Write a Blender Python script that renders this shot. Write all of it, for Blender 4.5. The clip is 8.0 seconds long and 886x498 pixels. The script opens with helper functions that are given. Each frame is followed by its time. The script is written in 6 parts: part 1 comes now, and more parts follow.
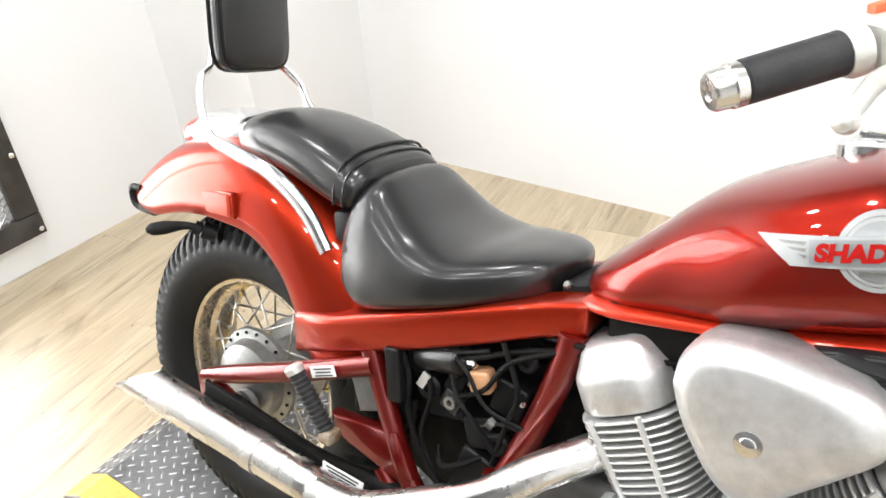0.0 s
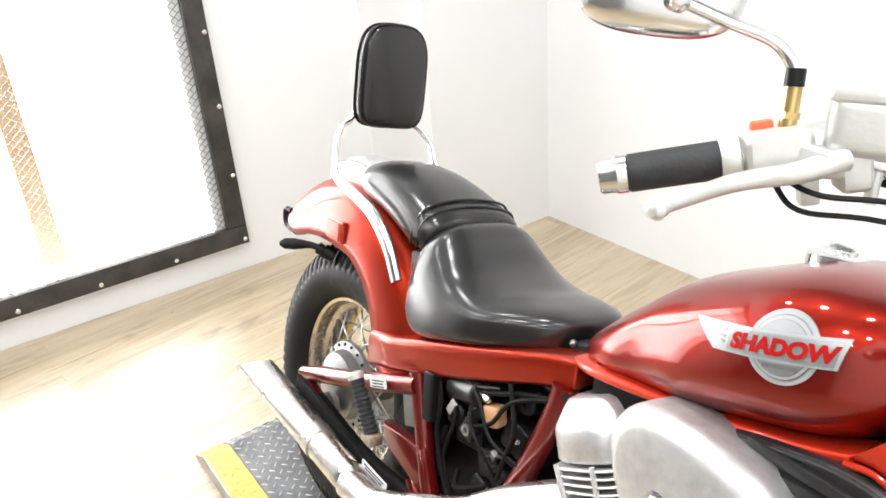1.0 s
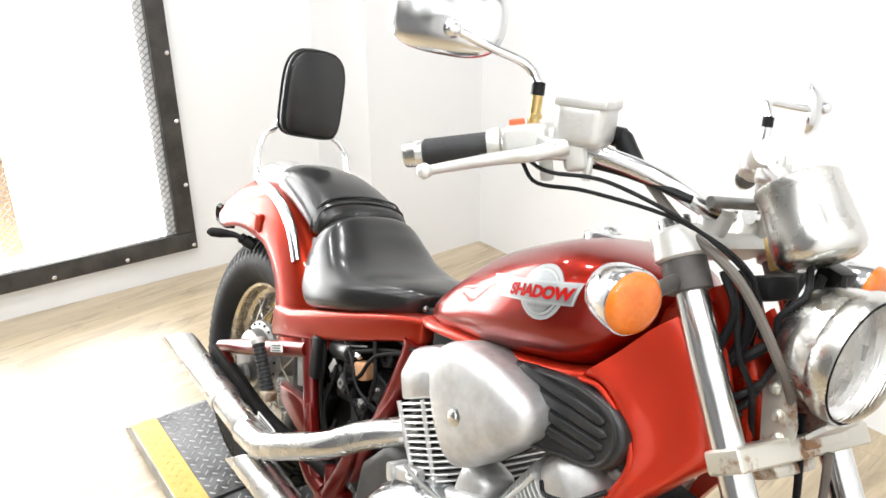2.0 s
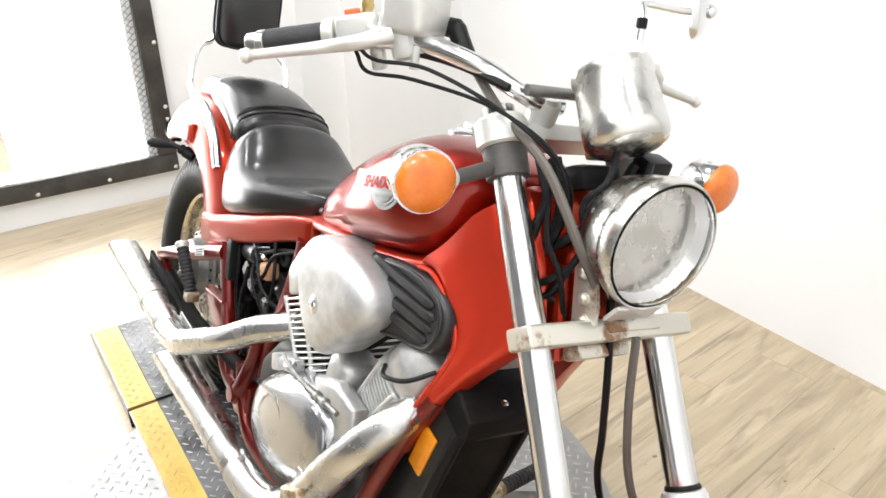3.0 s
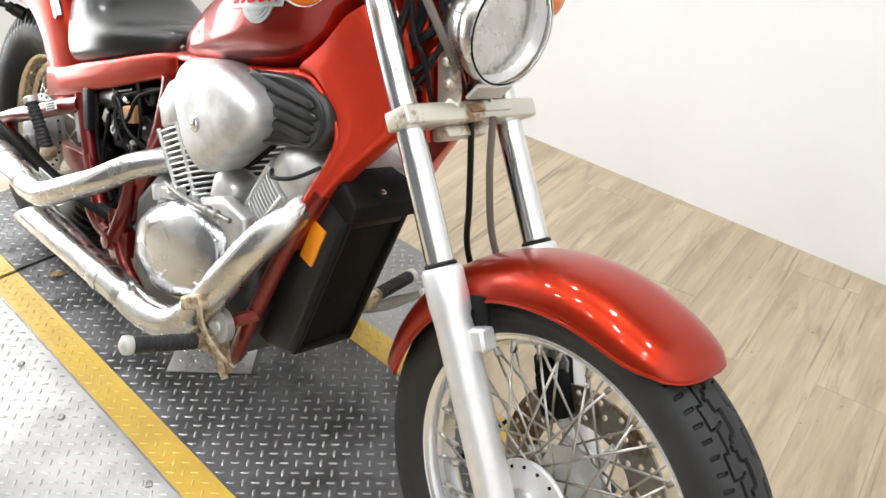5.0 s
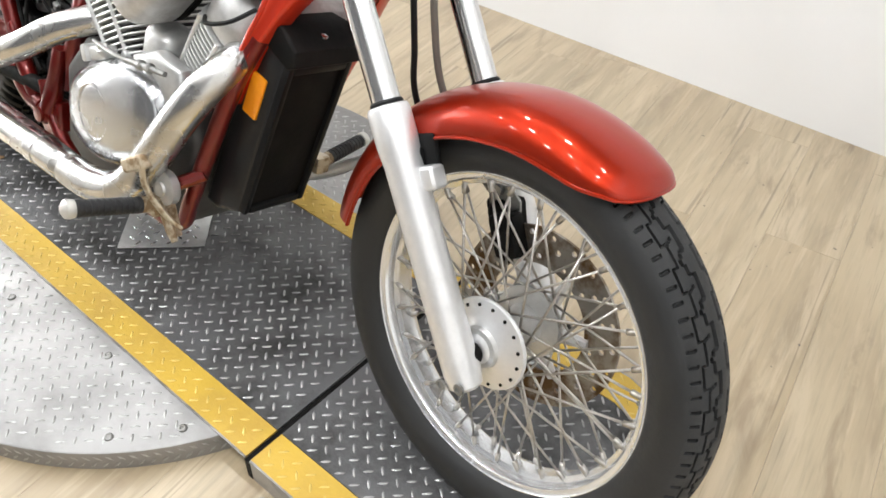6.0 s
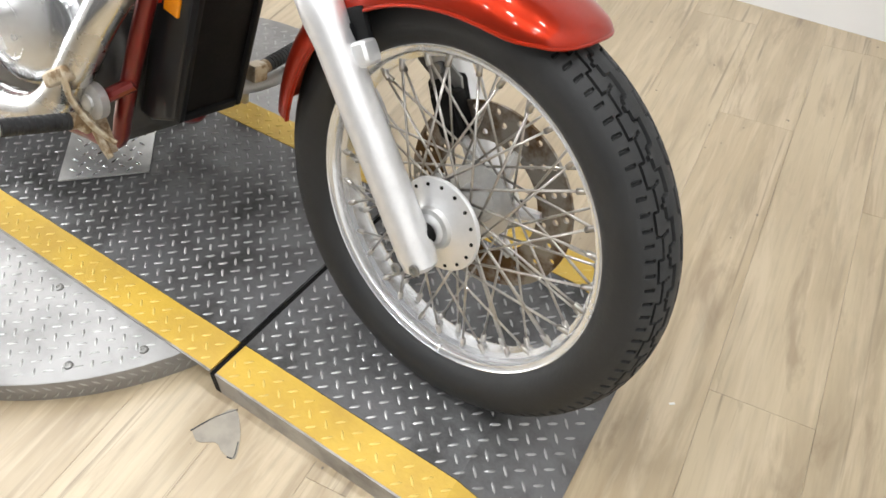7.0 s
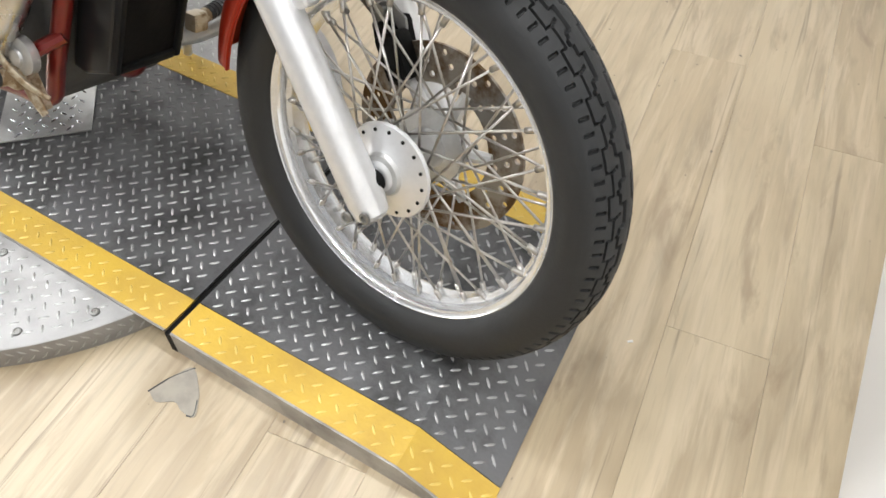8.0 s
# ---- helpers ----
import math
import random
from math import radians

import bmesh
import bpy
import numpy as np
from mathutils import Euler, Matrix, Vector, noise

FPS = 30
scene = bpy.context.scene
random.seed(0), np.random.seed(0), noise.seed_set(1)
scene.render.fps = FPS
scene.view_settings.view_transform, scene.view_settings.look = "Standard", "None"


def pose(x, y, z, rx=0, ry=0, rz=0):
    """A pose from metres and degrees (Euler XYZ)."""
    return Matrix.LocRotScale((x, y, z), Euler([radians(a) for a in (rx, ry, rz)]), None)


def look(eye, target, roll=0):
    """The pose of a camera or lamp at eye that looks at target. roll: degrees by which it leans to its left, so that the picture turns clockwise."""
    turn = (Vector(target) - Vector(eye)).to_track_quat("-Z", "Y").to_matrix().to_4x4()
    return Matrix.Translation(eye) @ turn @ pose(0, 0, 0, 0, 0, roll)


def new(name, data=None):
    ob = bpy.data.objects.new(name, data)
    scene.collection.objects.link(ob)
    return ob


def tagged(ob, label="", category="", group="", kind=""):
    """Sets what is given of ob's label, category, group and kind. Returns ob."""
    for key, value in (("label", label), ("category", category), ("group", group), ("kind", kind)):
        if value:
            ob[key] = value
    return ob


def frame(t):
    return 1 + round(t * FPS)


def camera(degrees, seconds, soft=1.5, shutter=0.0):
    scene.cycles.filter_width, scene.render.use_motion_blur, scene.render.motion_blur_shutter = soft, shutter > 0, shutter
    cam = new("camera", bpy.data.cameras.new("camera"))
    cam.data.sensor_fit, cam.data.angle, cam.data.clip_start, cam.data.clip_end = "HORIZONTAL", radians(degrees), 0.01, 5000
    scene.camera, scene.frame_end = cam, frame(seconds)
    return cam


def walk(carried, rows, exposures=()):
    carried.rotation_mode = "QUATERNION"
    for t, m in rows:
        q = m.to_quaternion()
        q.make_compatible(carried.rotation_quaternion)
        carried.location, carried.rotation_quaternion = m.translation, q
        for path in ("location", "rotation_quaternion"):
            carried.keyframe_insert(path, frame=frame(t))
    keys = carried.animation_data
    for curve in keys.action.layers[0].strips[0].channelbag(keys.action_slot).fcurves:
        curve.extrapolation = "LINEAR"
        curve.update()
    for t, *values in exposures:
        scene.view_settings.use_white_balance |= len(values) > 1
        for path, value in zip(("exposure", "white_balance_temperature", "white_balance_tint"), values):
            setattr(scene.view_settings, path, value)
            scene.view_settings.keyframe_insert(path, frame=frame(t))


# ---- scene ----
cam = camera(59.0, 8.0, soft=1.6)
PATH = [
    (0, (1.001, -0.621, 1.319), (-0.039, 0.694, 0.229), -5.3),
    (0.5, (1.155, -0.537, 1.319), (-0.133, 0.647, 0.35), -3.1),
    (1, (1.317, -0.548, 1.354), (-0.178, 0.436, 0.461), -4.3),
    (1.2, (1.397, -0.584, 1.352), (-0.099, 0.444, 0.512), -3.0),
    (2.3, (1.735, -0.551, 1.368), (0.243, 0.507, 0.558), 0.8),
    (2.5, (1.784, -0.485, 1.33), (0.297, 0.524, 0.453), 1.1),
    (3, (1.858, -0.387, 1.313), (0.361, 0.563, 0.387), -0.6),
    (3.5, (1.885, -0.447, 1.342), (0.458, 0.63, 0.445), -1.6),
    (4, (1.926, -0.548, 1.332), (0.608, 0.644, 0.415), 0.3),
    (4.5, (1.959, -0.573, 1.299), (0.729, 0.622, 0.27), 0.9),
    (5, (1.977, -0.563, 1.258), (0.851, 0.631, 0.114), 2.1),
    (5.2, (2.001, -0.49, 1.268), (0.865, 0.595, 0.03), 0.7),
    (6.3, (2.024, -0.597, 1.15), (1.153, 0.574, -0.217), 3.3),
    (6.5, (2.038, -0.597, 1.14), (1.186, 0.567, -0.246), 3.5),
    (7, (2.063, -0.589, 1.105), (1.247, 0.521, -0.346), -1.1),
    (7.5, (2.077, -0.575, 1.071), (1.363, 0.473, -0.476), -3.1),
    (8, (2.078, -0.575, 1.087), (1.382, 0.506, -0.444), -0.8),
]
walk(cam, [(t, look(eye, target, roll)) for t, eye, target, roll in PATH],
     exposures=[(0.0, -0.01), (1.5, -0.04), (4.0, -0.12), (5.0, -0.22), (6.5, -0.24), (8.0, -0.22)])

# ---- world and light ----
world = bpy.data.worlds.new("world")
scene.world = world
world.use_nodes = True
world.node_tree.nodes["Background"].inputs["Color"].default_value = (1.0, 0.98, 0.95, 1)
world.node_tree.nodes["Background"].inputs["Strength"].default_value = 0.15

CEIL = 2.75
LAMPS = [(x, y) for x in (-0.9, 0.1, 1.1, 1.95) for y in (-1.75, -0.75, 0.35)]


def lamp(x, y, power):
    data = bpy.data.lights.new("downlight_lamp", "AREA")
    data.shape, data.size, data.energy, data.color = "DISK", 0.17, power, (0.965, 0.985, 1.0)
    ob = new("downlight_lamp", data)
    ob.matrix_world = pose(x, y, CEIL - 0.05)
    return ob


for lx, ly in LAMPS:
    lamp(lx, ly, 7.5 if (lx, ly) == (1.95, 0.35) else 12.8)


# ---- materials ----
def mat(name, color, rough=0.5, metal=0.0, coat=0.0, coat_rough=0.05, bump=0.0, scale=40.0, vary=0.0, vary_scale=6.0, tint=None, spec=0.5, rough_vary=0.0, stretch=(1, 1, 1), coords="Object", edge=(0.42, 0.72)):
    """A surface with grain (bump) and large scale variation towards the colour tint."""
    m = bpy.data.materials.new(name)
    m.use_nodes = True
    nt = m.node_tree
    b = nt.nodes["Principled BSDF"]
    b.inputs["Base Color"].default_value = (*color, 1)
    b.inputs["Roughness"].default_value = rough
    b.inputs["Metallic"].default_value = metal
    b.inputs["Coat Weight"].default_value = coat
    b.inputs["Coat Roughness"].default_value = coat_rough
    b.inputs["Specular IOR Level"].default_value = spec
    tc = nt.nodes.new("ShaderNodeTexCoord")
    mp = nt.nodes.new("ShaderNodeMapping")
    mp.inputs["Scale"].default_value = stretch
    nt.links.new(tc.outputs[coords], mp.inputs["Vector"])
    if vary > 0 or rough_vary > 0:
        n = nt.nodes.new("ShaderNodeTexNoise")
        n.inputs["Scale"].default_value, n.inputs["Detail"].default_value, n.inputs["Roughness"].default_value = vary_scale, 8, 0.65
        nt.links.new(mp.outputs["Vector"], n.inputs["Vector"])
        r = nt.nodes.new("ShaderNodeMapRange")
        r.inputs["From Min"].default_value, r.inputs["From Max"].default_value = edge
        nt.links.new(n.outputs["Fac"], r.inputs["Value"])
        if vary > 0:
            mul = nt.nodes.new("ShaderNodeMath")
            mul.operation = "MULTIPLY"
            mul.inputs[1].default_value = vary
            nt.links.new(r.outputs["Result"], mul.inputs[0])
            mix = nt.nodes.new("ShaderNodeMix")
            mix.data_type = "RGBA"
            mix.inputs[6].default_value = (*color, 1)
            mix.inputs[7].default_value = (*(tint or [c * 0.6 for c in color]), 1)
            nt.links.new(mul.outputs[0], mix.inputs[0])
            nt.links.new(mix.outputs[2], b.inputs["Base Color"])
        if rough_vary > 0:
            rr = nt.nodes.new("ShaderNodeMapRange")
            rr.inputs["To Min"].default_value, rr.inputs["To Max"].default_value = rough, min(1.0, rough + rough_vary)
            nt.links.new(r.outputs["Result"], rr.inputs["Value"])
            nt.links.new(rr.outputs["Result"], b.inputs["Roughness"])
    if bump > 0:
        n2 = nt.nodes.new("ShaderNodeTexNoise")
        n2.inputs["Scale"].default_value, n2.inputs["Detail"].default_value = scale, 5
        nt.links.new(mp.outputs["Vector"], n2.inputs["Vector"])
        bp = nt.nodes.new("ShaderNodeBump")
        bp.inputs["Strength"].default_value, bp.inputs["Distance"].default_value = bump, 0.002
        nt.links.new(n2.outputs["Fac"], bp.inputs["Height"])
        nt.links.new(bp.outputs["Normal"], b.inputs["Normal"])
    return m


M_RED = mat("candy_red_paint", (0.355, 0.021, 0.005), 0.34, 0.80, 0.45, 0.010, vary=0.25, vary_scale=9, tint=(0.32, 0.017, 0.004), spec=0.2)
# Dusty tyre rubber set darker than the front's, with the rear wheel's shade in it.
M_REARTYRE = mat("shaded_dusty_tyre", (0.0075, 0.0078, 0.0082), 0.50, 0, spec=0.22, bump=0.2, scale=160, vary=0.7, vary_scale=14, tint=(0.014, 0.0138, 0.0135), rough_vary=0.2)
M_BODYRED = mat("gloss_red_frame_paint", (0.60, 0.036, 0.012), 0.40, 0.55, 0.80, 0.010, vary=0.25, vary_scale=12, tint=(0.55, 0.030, 0.010), spec=0.2)
M_TANK = mat("deep_red_tank_paint", (0.24, 0.009, 0.003), 0.36, 0.85, 0.80, 0.008, vary=0.3, vary_scale=5, tint=(0.20, 0.007, 0.002), spec=0.2)
# Darker copy of the cast aluminium; the rear hub's shade is in its colour.
M_HUB = mat("shaded_hub_casting", (0.33, 0.33, 0.325), 0.38, 0.85, vary=0.7, vary_scale=18, tint=(0.15, 0.145, 0.14), rough_vary=0.2, bump=0.1, scale=90)
M_PEDAL = mat("rusty_pale_steel", (0.50, 0.43, 0.32), 0.35, 0.6, vary=0.95, vary_scale=26, tint=(0.24, 0.16, 0.085), rough_vary=0.3, edge=(0.46, 0.56))
M_BROWNRUST = mat("brown_rust", (0.22, 0.13, 0.065), 0.5, 0.4, vary=0.9, vary_scale=30, tint=(0.42, 0.36, 0.28), rough_vary=0.3, bump=0.2, scale=150, edge=(0.5, 0.62))
M_FRAME = mat("red_frame_paint", (0.165, 0.007, 0.005), 0.28, 0.5, 0.6, 0.02, vary=0.5, vary_scale=18, tint=(0.10, 0.005, 0.003))
M_CHROME = mat("chrome", (0.76, 0.765, 0.77), 0.15, 1.0, rough_vary=0.12, vary=0.25, vary_scale=14, tint=(0.62, 0.61, 0.58))
M_BELL = mat("dull_chrome_shell", (0.66, 0.655, 0.63), 0.23, 1.0, rough_vary=0.12, vary=0.5, vary_scale=20, tint=(0.42, 0.39, 0.33))
M_BOWL = mat("bright_reflector_bowl", (0.86, 0.86, 0.86), 0.34, 0.75)
M_PIPE = mat("aged_chrome_pipe", (0.67, 0.67, 0.665), 0.19, 1.0, rough_vary=0.25, vary=0.6, vary_scale=12, tint=(0.42, 0.40, 0.35), bump=0.04, scale=50)
M_ALU = mat("cast_aluminium", (0.62, 0.62, 0.61), 0.32, 0.72, vary=0.7, vary_scale=16, tint=(0.36, 0.355, 0.35), rough_vary=0.25, bump=0.15, scale=120)
M_AIR = mat("worn_polished_aluminium", (0.64, 0.64, 0.635), 0.33, 0.68, vary=0.9, vary_scale=14, tint=(0.42, 0.412, 0.40), rough_vary=0.2, bump=0.06, scale=30, edge=(0.40, 0.62))
M_CLUTCH = mat("polished_engine_cover", (0.55, 0.56, 0.575), 0.17, 0.95, vary=0.6, vary_scale=13, tint=(0.44, 0.445, 0.455), rough_vary=0.2, bump=0.08, scale=26)
M_SLIDER = mat("satin_aluminium_fork", (0.77, 0.77, 0.775), 0.36, 0.68, vary=0.5, vary_scale=26, tint=(0.6, 0.6, 0.595), rough_vary=0.18, bump=0.12, scale=140)
M_WHITEMETAL = mat("oxidised_pale_aluminium", (0.60, 0.60, 0.58), 0.42, 0.55, vary=0.5, vary_scale=30, tint=(0.52, 0.48, 0.40), bump=0.2, scale=150)
M_RUST = mat("rusty_chrome_clamp", (0.62, 0.60, 0.53), 0.3, 0.7, vary=0.9, vary_scale=13, tint=(0.26, 0.13, 0.055), rough_vary=0.4, bump=0.2, scale=120, edge=(0.53, 0.60))
M_BRASS = mat("yellowed_metal", (0.62, 0.46, 0.20), 0.3, 0.9, vary=0.5, vary_scale=30, tint=(0.35, 0.22, 0.08))
M_LEATHER = mat("black_vinyl_seat", (0.008, 0.0079, 0.0079), 0.42, 0, 0.75, 0.20, bump=0.10, scale=300, vary=0.5, vary_scale=4, tint=(0.012, 0.0117, 0.0113), rough_vary=0.08, spec=0.2)
M_RUBBER = mat("black_rubber_tyre", (0.017, 0.0175, 0.0182), 0.50, 0, spec=0.42, bump=0.2, scale=160, vary=0.7, vary_scale=14, tint=(0.024, 0.0236, 0.0232), rough_vary=0.2)
M_RIM = mat("polished_wheel_rim", (0.80, 0.815, 0.84), 0.18, 0.78, vary=0.3, vary_scale=25, tint=(0.66, 0.66, 0.66), rough_vary=0.12)
M_HOSE = mat("grey_brown_hose", (0.115, 0.10, 0.085), 0.5, vary=0.4, vary_scale=40)
M_GRIP = mat("black_rubber_grip", (0.018, 0.018, 0.019), 0.55, 0, spec=0.35, bump=0.4, scale=260, vary=0.4, vary_scale=30, tint=(0.05, 0.05, 0.05))
M_PLASTIC = mat("black_plastic", (0.0055, 0.0055, 0.0058), 0.4, 0, spec=0.22, bump=0.10, scale=220, vary=0.5, vary_scale=12, tint=(0.012, 0.012, 0.012), rough_vary=0.2)
M_RIBS = mat("black_ribbed_plastic", (0.010, 0.010, 0.0105), 0.28, 0, spec=0.4, vary=0.4, vary_scale=30, tint=(0.02, 0.02, 0.02))
M_INTAKE = mat("satin_black_intake_plastic", (0.016, 0.016, 0.0165), 0.36, 0, spec=0.5, vary=0.4, vary_scale=30, tint=(0.026, 0.026, 0.026), bump=0.06, scale=240)
# Much darker than the fins that stand out from it.
M_BARREL = mat("dark_barrel", (0.10, 0.098, 0.095), 0.55, 0.6, vary=0.6, vary_scale=20, tint=(0.04, 0.038, 0.035))
M_FIN = mat("bright_cast_fin", (0.72, 0.72, 0.71), 0.38, 0.65, vary=0.6, vary_scale=22, tint=(0.5, 0.49, 0.47), rough_vary=0.15)
# Near black for dark parts; also stands in for shade in holes and recesses.
M_DARK = mat("near_black_parts", (0.005, 0.0048, 0.0046), 0.6, 0.0, spec=0.12, bump=0.3, scale=90, vary=0.7, vary_scale=25, tint=(0.014, 0.012, 0.011))
M_GREY = mat("grey_metal", (0.30, 0.30, 0.29), 0.4, 0.8, vary=0.7, vary_scale=22, tint=(0.12, 0.11, 0.10))
M_SPOKE = mat("dull_steel_spoke", (0.58, 0.56, 0.53), 0.28, 1.0, vary=0.6, vary_scale=60, tint=(0.26, 0.22, 0.18))
M_DISC = mat("rusty_brake_disc", (0.34, 0.32, 0.29), 0.36, 0.85, vary=1.0, vary_scale=13, tint=(0.15, 0.085, 0.035), rough_vary=0.3, edge=(0.42, 0.56))
M_REARRIM = mat("tarnished_rim", (0.62, 0.56, 0.47), 0.2, 1.0, vary=0.7, vary_scale=20, tint=(0.35, 0.27, 0.18), rough_vary=0.2)
M_AMBER = mat("amber_lens", (0.74, 0.185, 0.012), 0.25, 0, 0.5, 0.06, vary=0.85, vary_scale=26, tint=(0.52, 0.100, 0.008), bump=0.5, scale=170)
M_REFLEX = mat("amber_reflector", (0.80, 0.28, 0.01), 0.15, 0, 0.5, vary=0.4, vary_scale=90, tint=(0.62, 0.16, 0.01))
M_MARKER = mat("red_reflector", (0.50, 0.055, 0.022), 0.5, 0, 0.0, vary=0.4, vary_scale=80, tint=(0.36, 0.035, 0.015))
M_TAIL = mat("red_tail_lens", (0.55, 0.02, 0.02), 0.15, 0, 0.6)
M_SILVER = mat("silver_badge_print", (0.31, 0.322, 0.322), 0.35, 0.6, vary=0.3, vary_scale=50, tint=(0.28, 0.29, 0.29))
M_BADGE = mat("pale_silver_print", (0.38, 0.392, 0.39), 0.4, 0.3, spec=0.25, vary=0.3, vary_scale=50, tint=(0.32, 0.33, 0.33))
M_LETTER = mat("red_badge_letters", (0.36, 0.010, 0.008), 0.4, spec=0.08)
M_COLLAR = mat("dusty_grey_rubber", (0.055, 0.051, 0.047), 0.5, 0, spec=0.4, vary=0.6, vary_scale=40, tint=(0.09, 0.083, 0.075), bump=0.15, scale=160)
M_WHITE_LBL = mat("white_label", (0.74, 0.74, 0.72), 0.5)
M_LEAF = mat("dry_tan_leaf", (0.30, 0.19, 0.08), 0.7, vary=0.6, vary_scale=60)
M_INK = mat("dark_ink", (0.05, 0.05, 0.05), 0.5)
M_BROWN = mat("brown_connector", (0.62, 0.33, 0.17), 0.45, vary=0.5, vary_scale=40)
M_KILL = mat("orange_switch", (0.75, 0.12, 0.04), 0.4)
M_WALL = mat("white_wall_paint", (0.83, 0.832, 0.832), 0.55, bump=0.12, scale=70, vary=0.35, vary_scale=1.4, tint=(0.79, 0.79, 0.785))
# Ceiling and back wall stay out of view; both kept dark to dim reflections.
M_CEIL = mat("unseen_dark_ceiling", (0.24, 0.24, 0.243), 0.7, bump=0.1, scale=60, vary=0.3, vary_scale=2)
M_SHOP = mat("unseen_dark_wall", (0.16, 0.16, 0.164), 0.6, bump=0.1, scale=60, vary=0.4, vary_scale=1.5)
M_TRIMW = mat("white_door_panel", (0.84, 0.84, 0.82), 0.45, vary=0.25, vary_scale=3, tint=(0.78, 0.78, 0.75))
M_BLACKFRAME = mat("black_steel_frame", (0.045, 0.042, 0.040), 0.45, 0.4, bump=0.2, scale=60, vary=0.7, vary_scale=9, tint=(0.12, 0.11, 0.10), rough_vary=0.2)
M_MESH = mat("white_expanded_metal", (0.26, 0.255, 0.25), 0.45, 0.3, vary=0.3, vary_scale=12)
M_STUD = mat("pine_stud", (0.50, 0.32, 0.17), 0.6, vary=0.5, vary_scale=8, tint=(0.40, 0.24, 0.12))
M_YELLOW = mat("safety_yellow_plate", (0.60, 0.390, 0.048), 0.45, 0.0, 0.25, 0.28, vary=0.8, vary_scale=7, tint=(0.46, 0.285, 0.05), bump=0.3, scale=110, rough_vary=0.25)
M_BLACKPLATE = mat("black_painted_plate", (0.140, 0.140, 0.143), 0.36, 0.3, vary=1.0, vary_scale=5, tint=(0.040, 0.039, 0.038), bump=0.25, scale=120, rough_vary=0.3, edge=(0.44, 0.64))
# Wear plus the highlights on the lugs, both put into this lighter colour.
M_LUG = mat("worn_highlit_plate_lugs", (0.44, 0.44, 0.44), 0.28, 0.6, vary=0.9, vary_scale=6, tint=(0.14, 0.14, 0.14))
M_PLATE = mat("silver_plate", (0.325, 0.319, 0.313), 0.45, 0.6, vary=0.7, vary_scale=8, tint=(0.21, 0.206, 0.202), bump=0.15, scale=120, rough_vary=0.2)
M_EDGE = mat("scuffed_plate_edge", (0.40, 0.39, 0.37), 0.4, 0.75, vary=0.9, vary_scale=14, tint=(0.16, 0.15, 0.14), bump=0.2, scale=90)
M_PUDDLE = mat("grey_floor_patch", (0.34, 0.305, 0.25), 0.35, vary=0.8, vary_scale=24, tint=(0.22, 0.20, 0.175))


def glass(name, tint=(1, 1, 1), rough=0.0, ribs=False):
    m = bpy.data.materials.new(name)
    m.use_nodes = True
    b = m.node_tree.nodes["Principled BSDF"]
    b.inputs["Base Color"].default_value = (*tint, 1)
    b.inputs["Transmission Weight"].default_value = 1.0
    b.inputs["Roughness"].default_value = rough
    b.inputs["IOR"].default_value = 1.3
    if ribs:
        nt = m.node_tree
        tc = nt.nodes.new("ShaderNodeTexCoord")
        wv = nt.nodes.new("ShaderNodeTexWave")
        wv.bands_direction = "Y"
        wv.inputs["Scale"].default_value, wv.inputs["Distortion"].default_value = 38.0, 0.0
        bp = nt.nodes.new("ShaderNodeBump")
        bp.inputs["Strength"].default_value, bp.inputs["Distance"].default_value = 0.05, 0.001
        nt.links.new(tc.outputs["Object"], wv.inputs["Vector"])
        nt.links.new(wv.outputs["Fac"], bp.inputs["Height"])
        nt.links.new(bp.outputs["Normal"], b.inputs["Normal"])
    return m


def glow(name, color, strength):
    m = bpy.data.materials.new(name)
    m.use_nodes = True
    b = m.node_tree.nodes["Principled BSDF"]
    b.inputs["Emission Color"].default_value = (*color, 1)
    b.inputs["Emission Strength"].default_value = strength
    return m


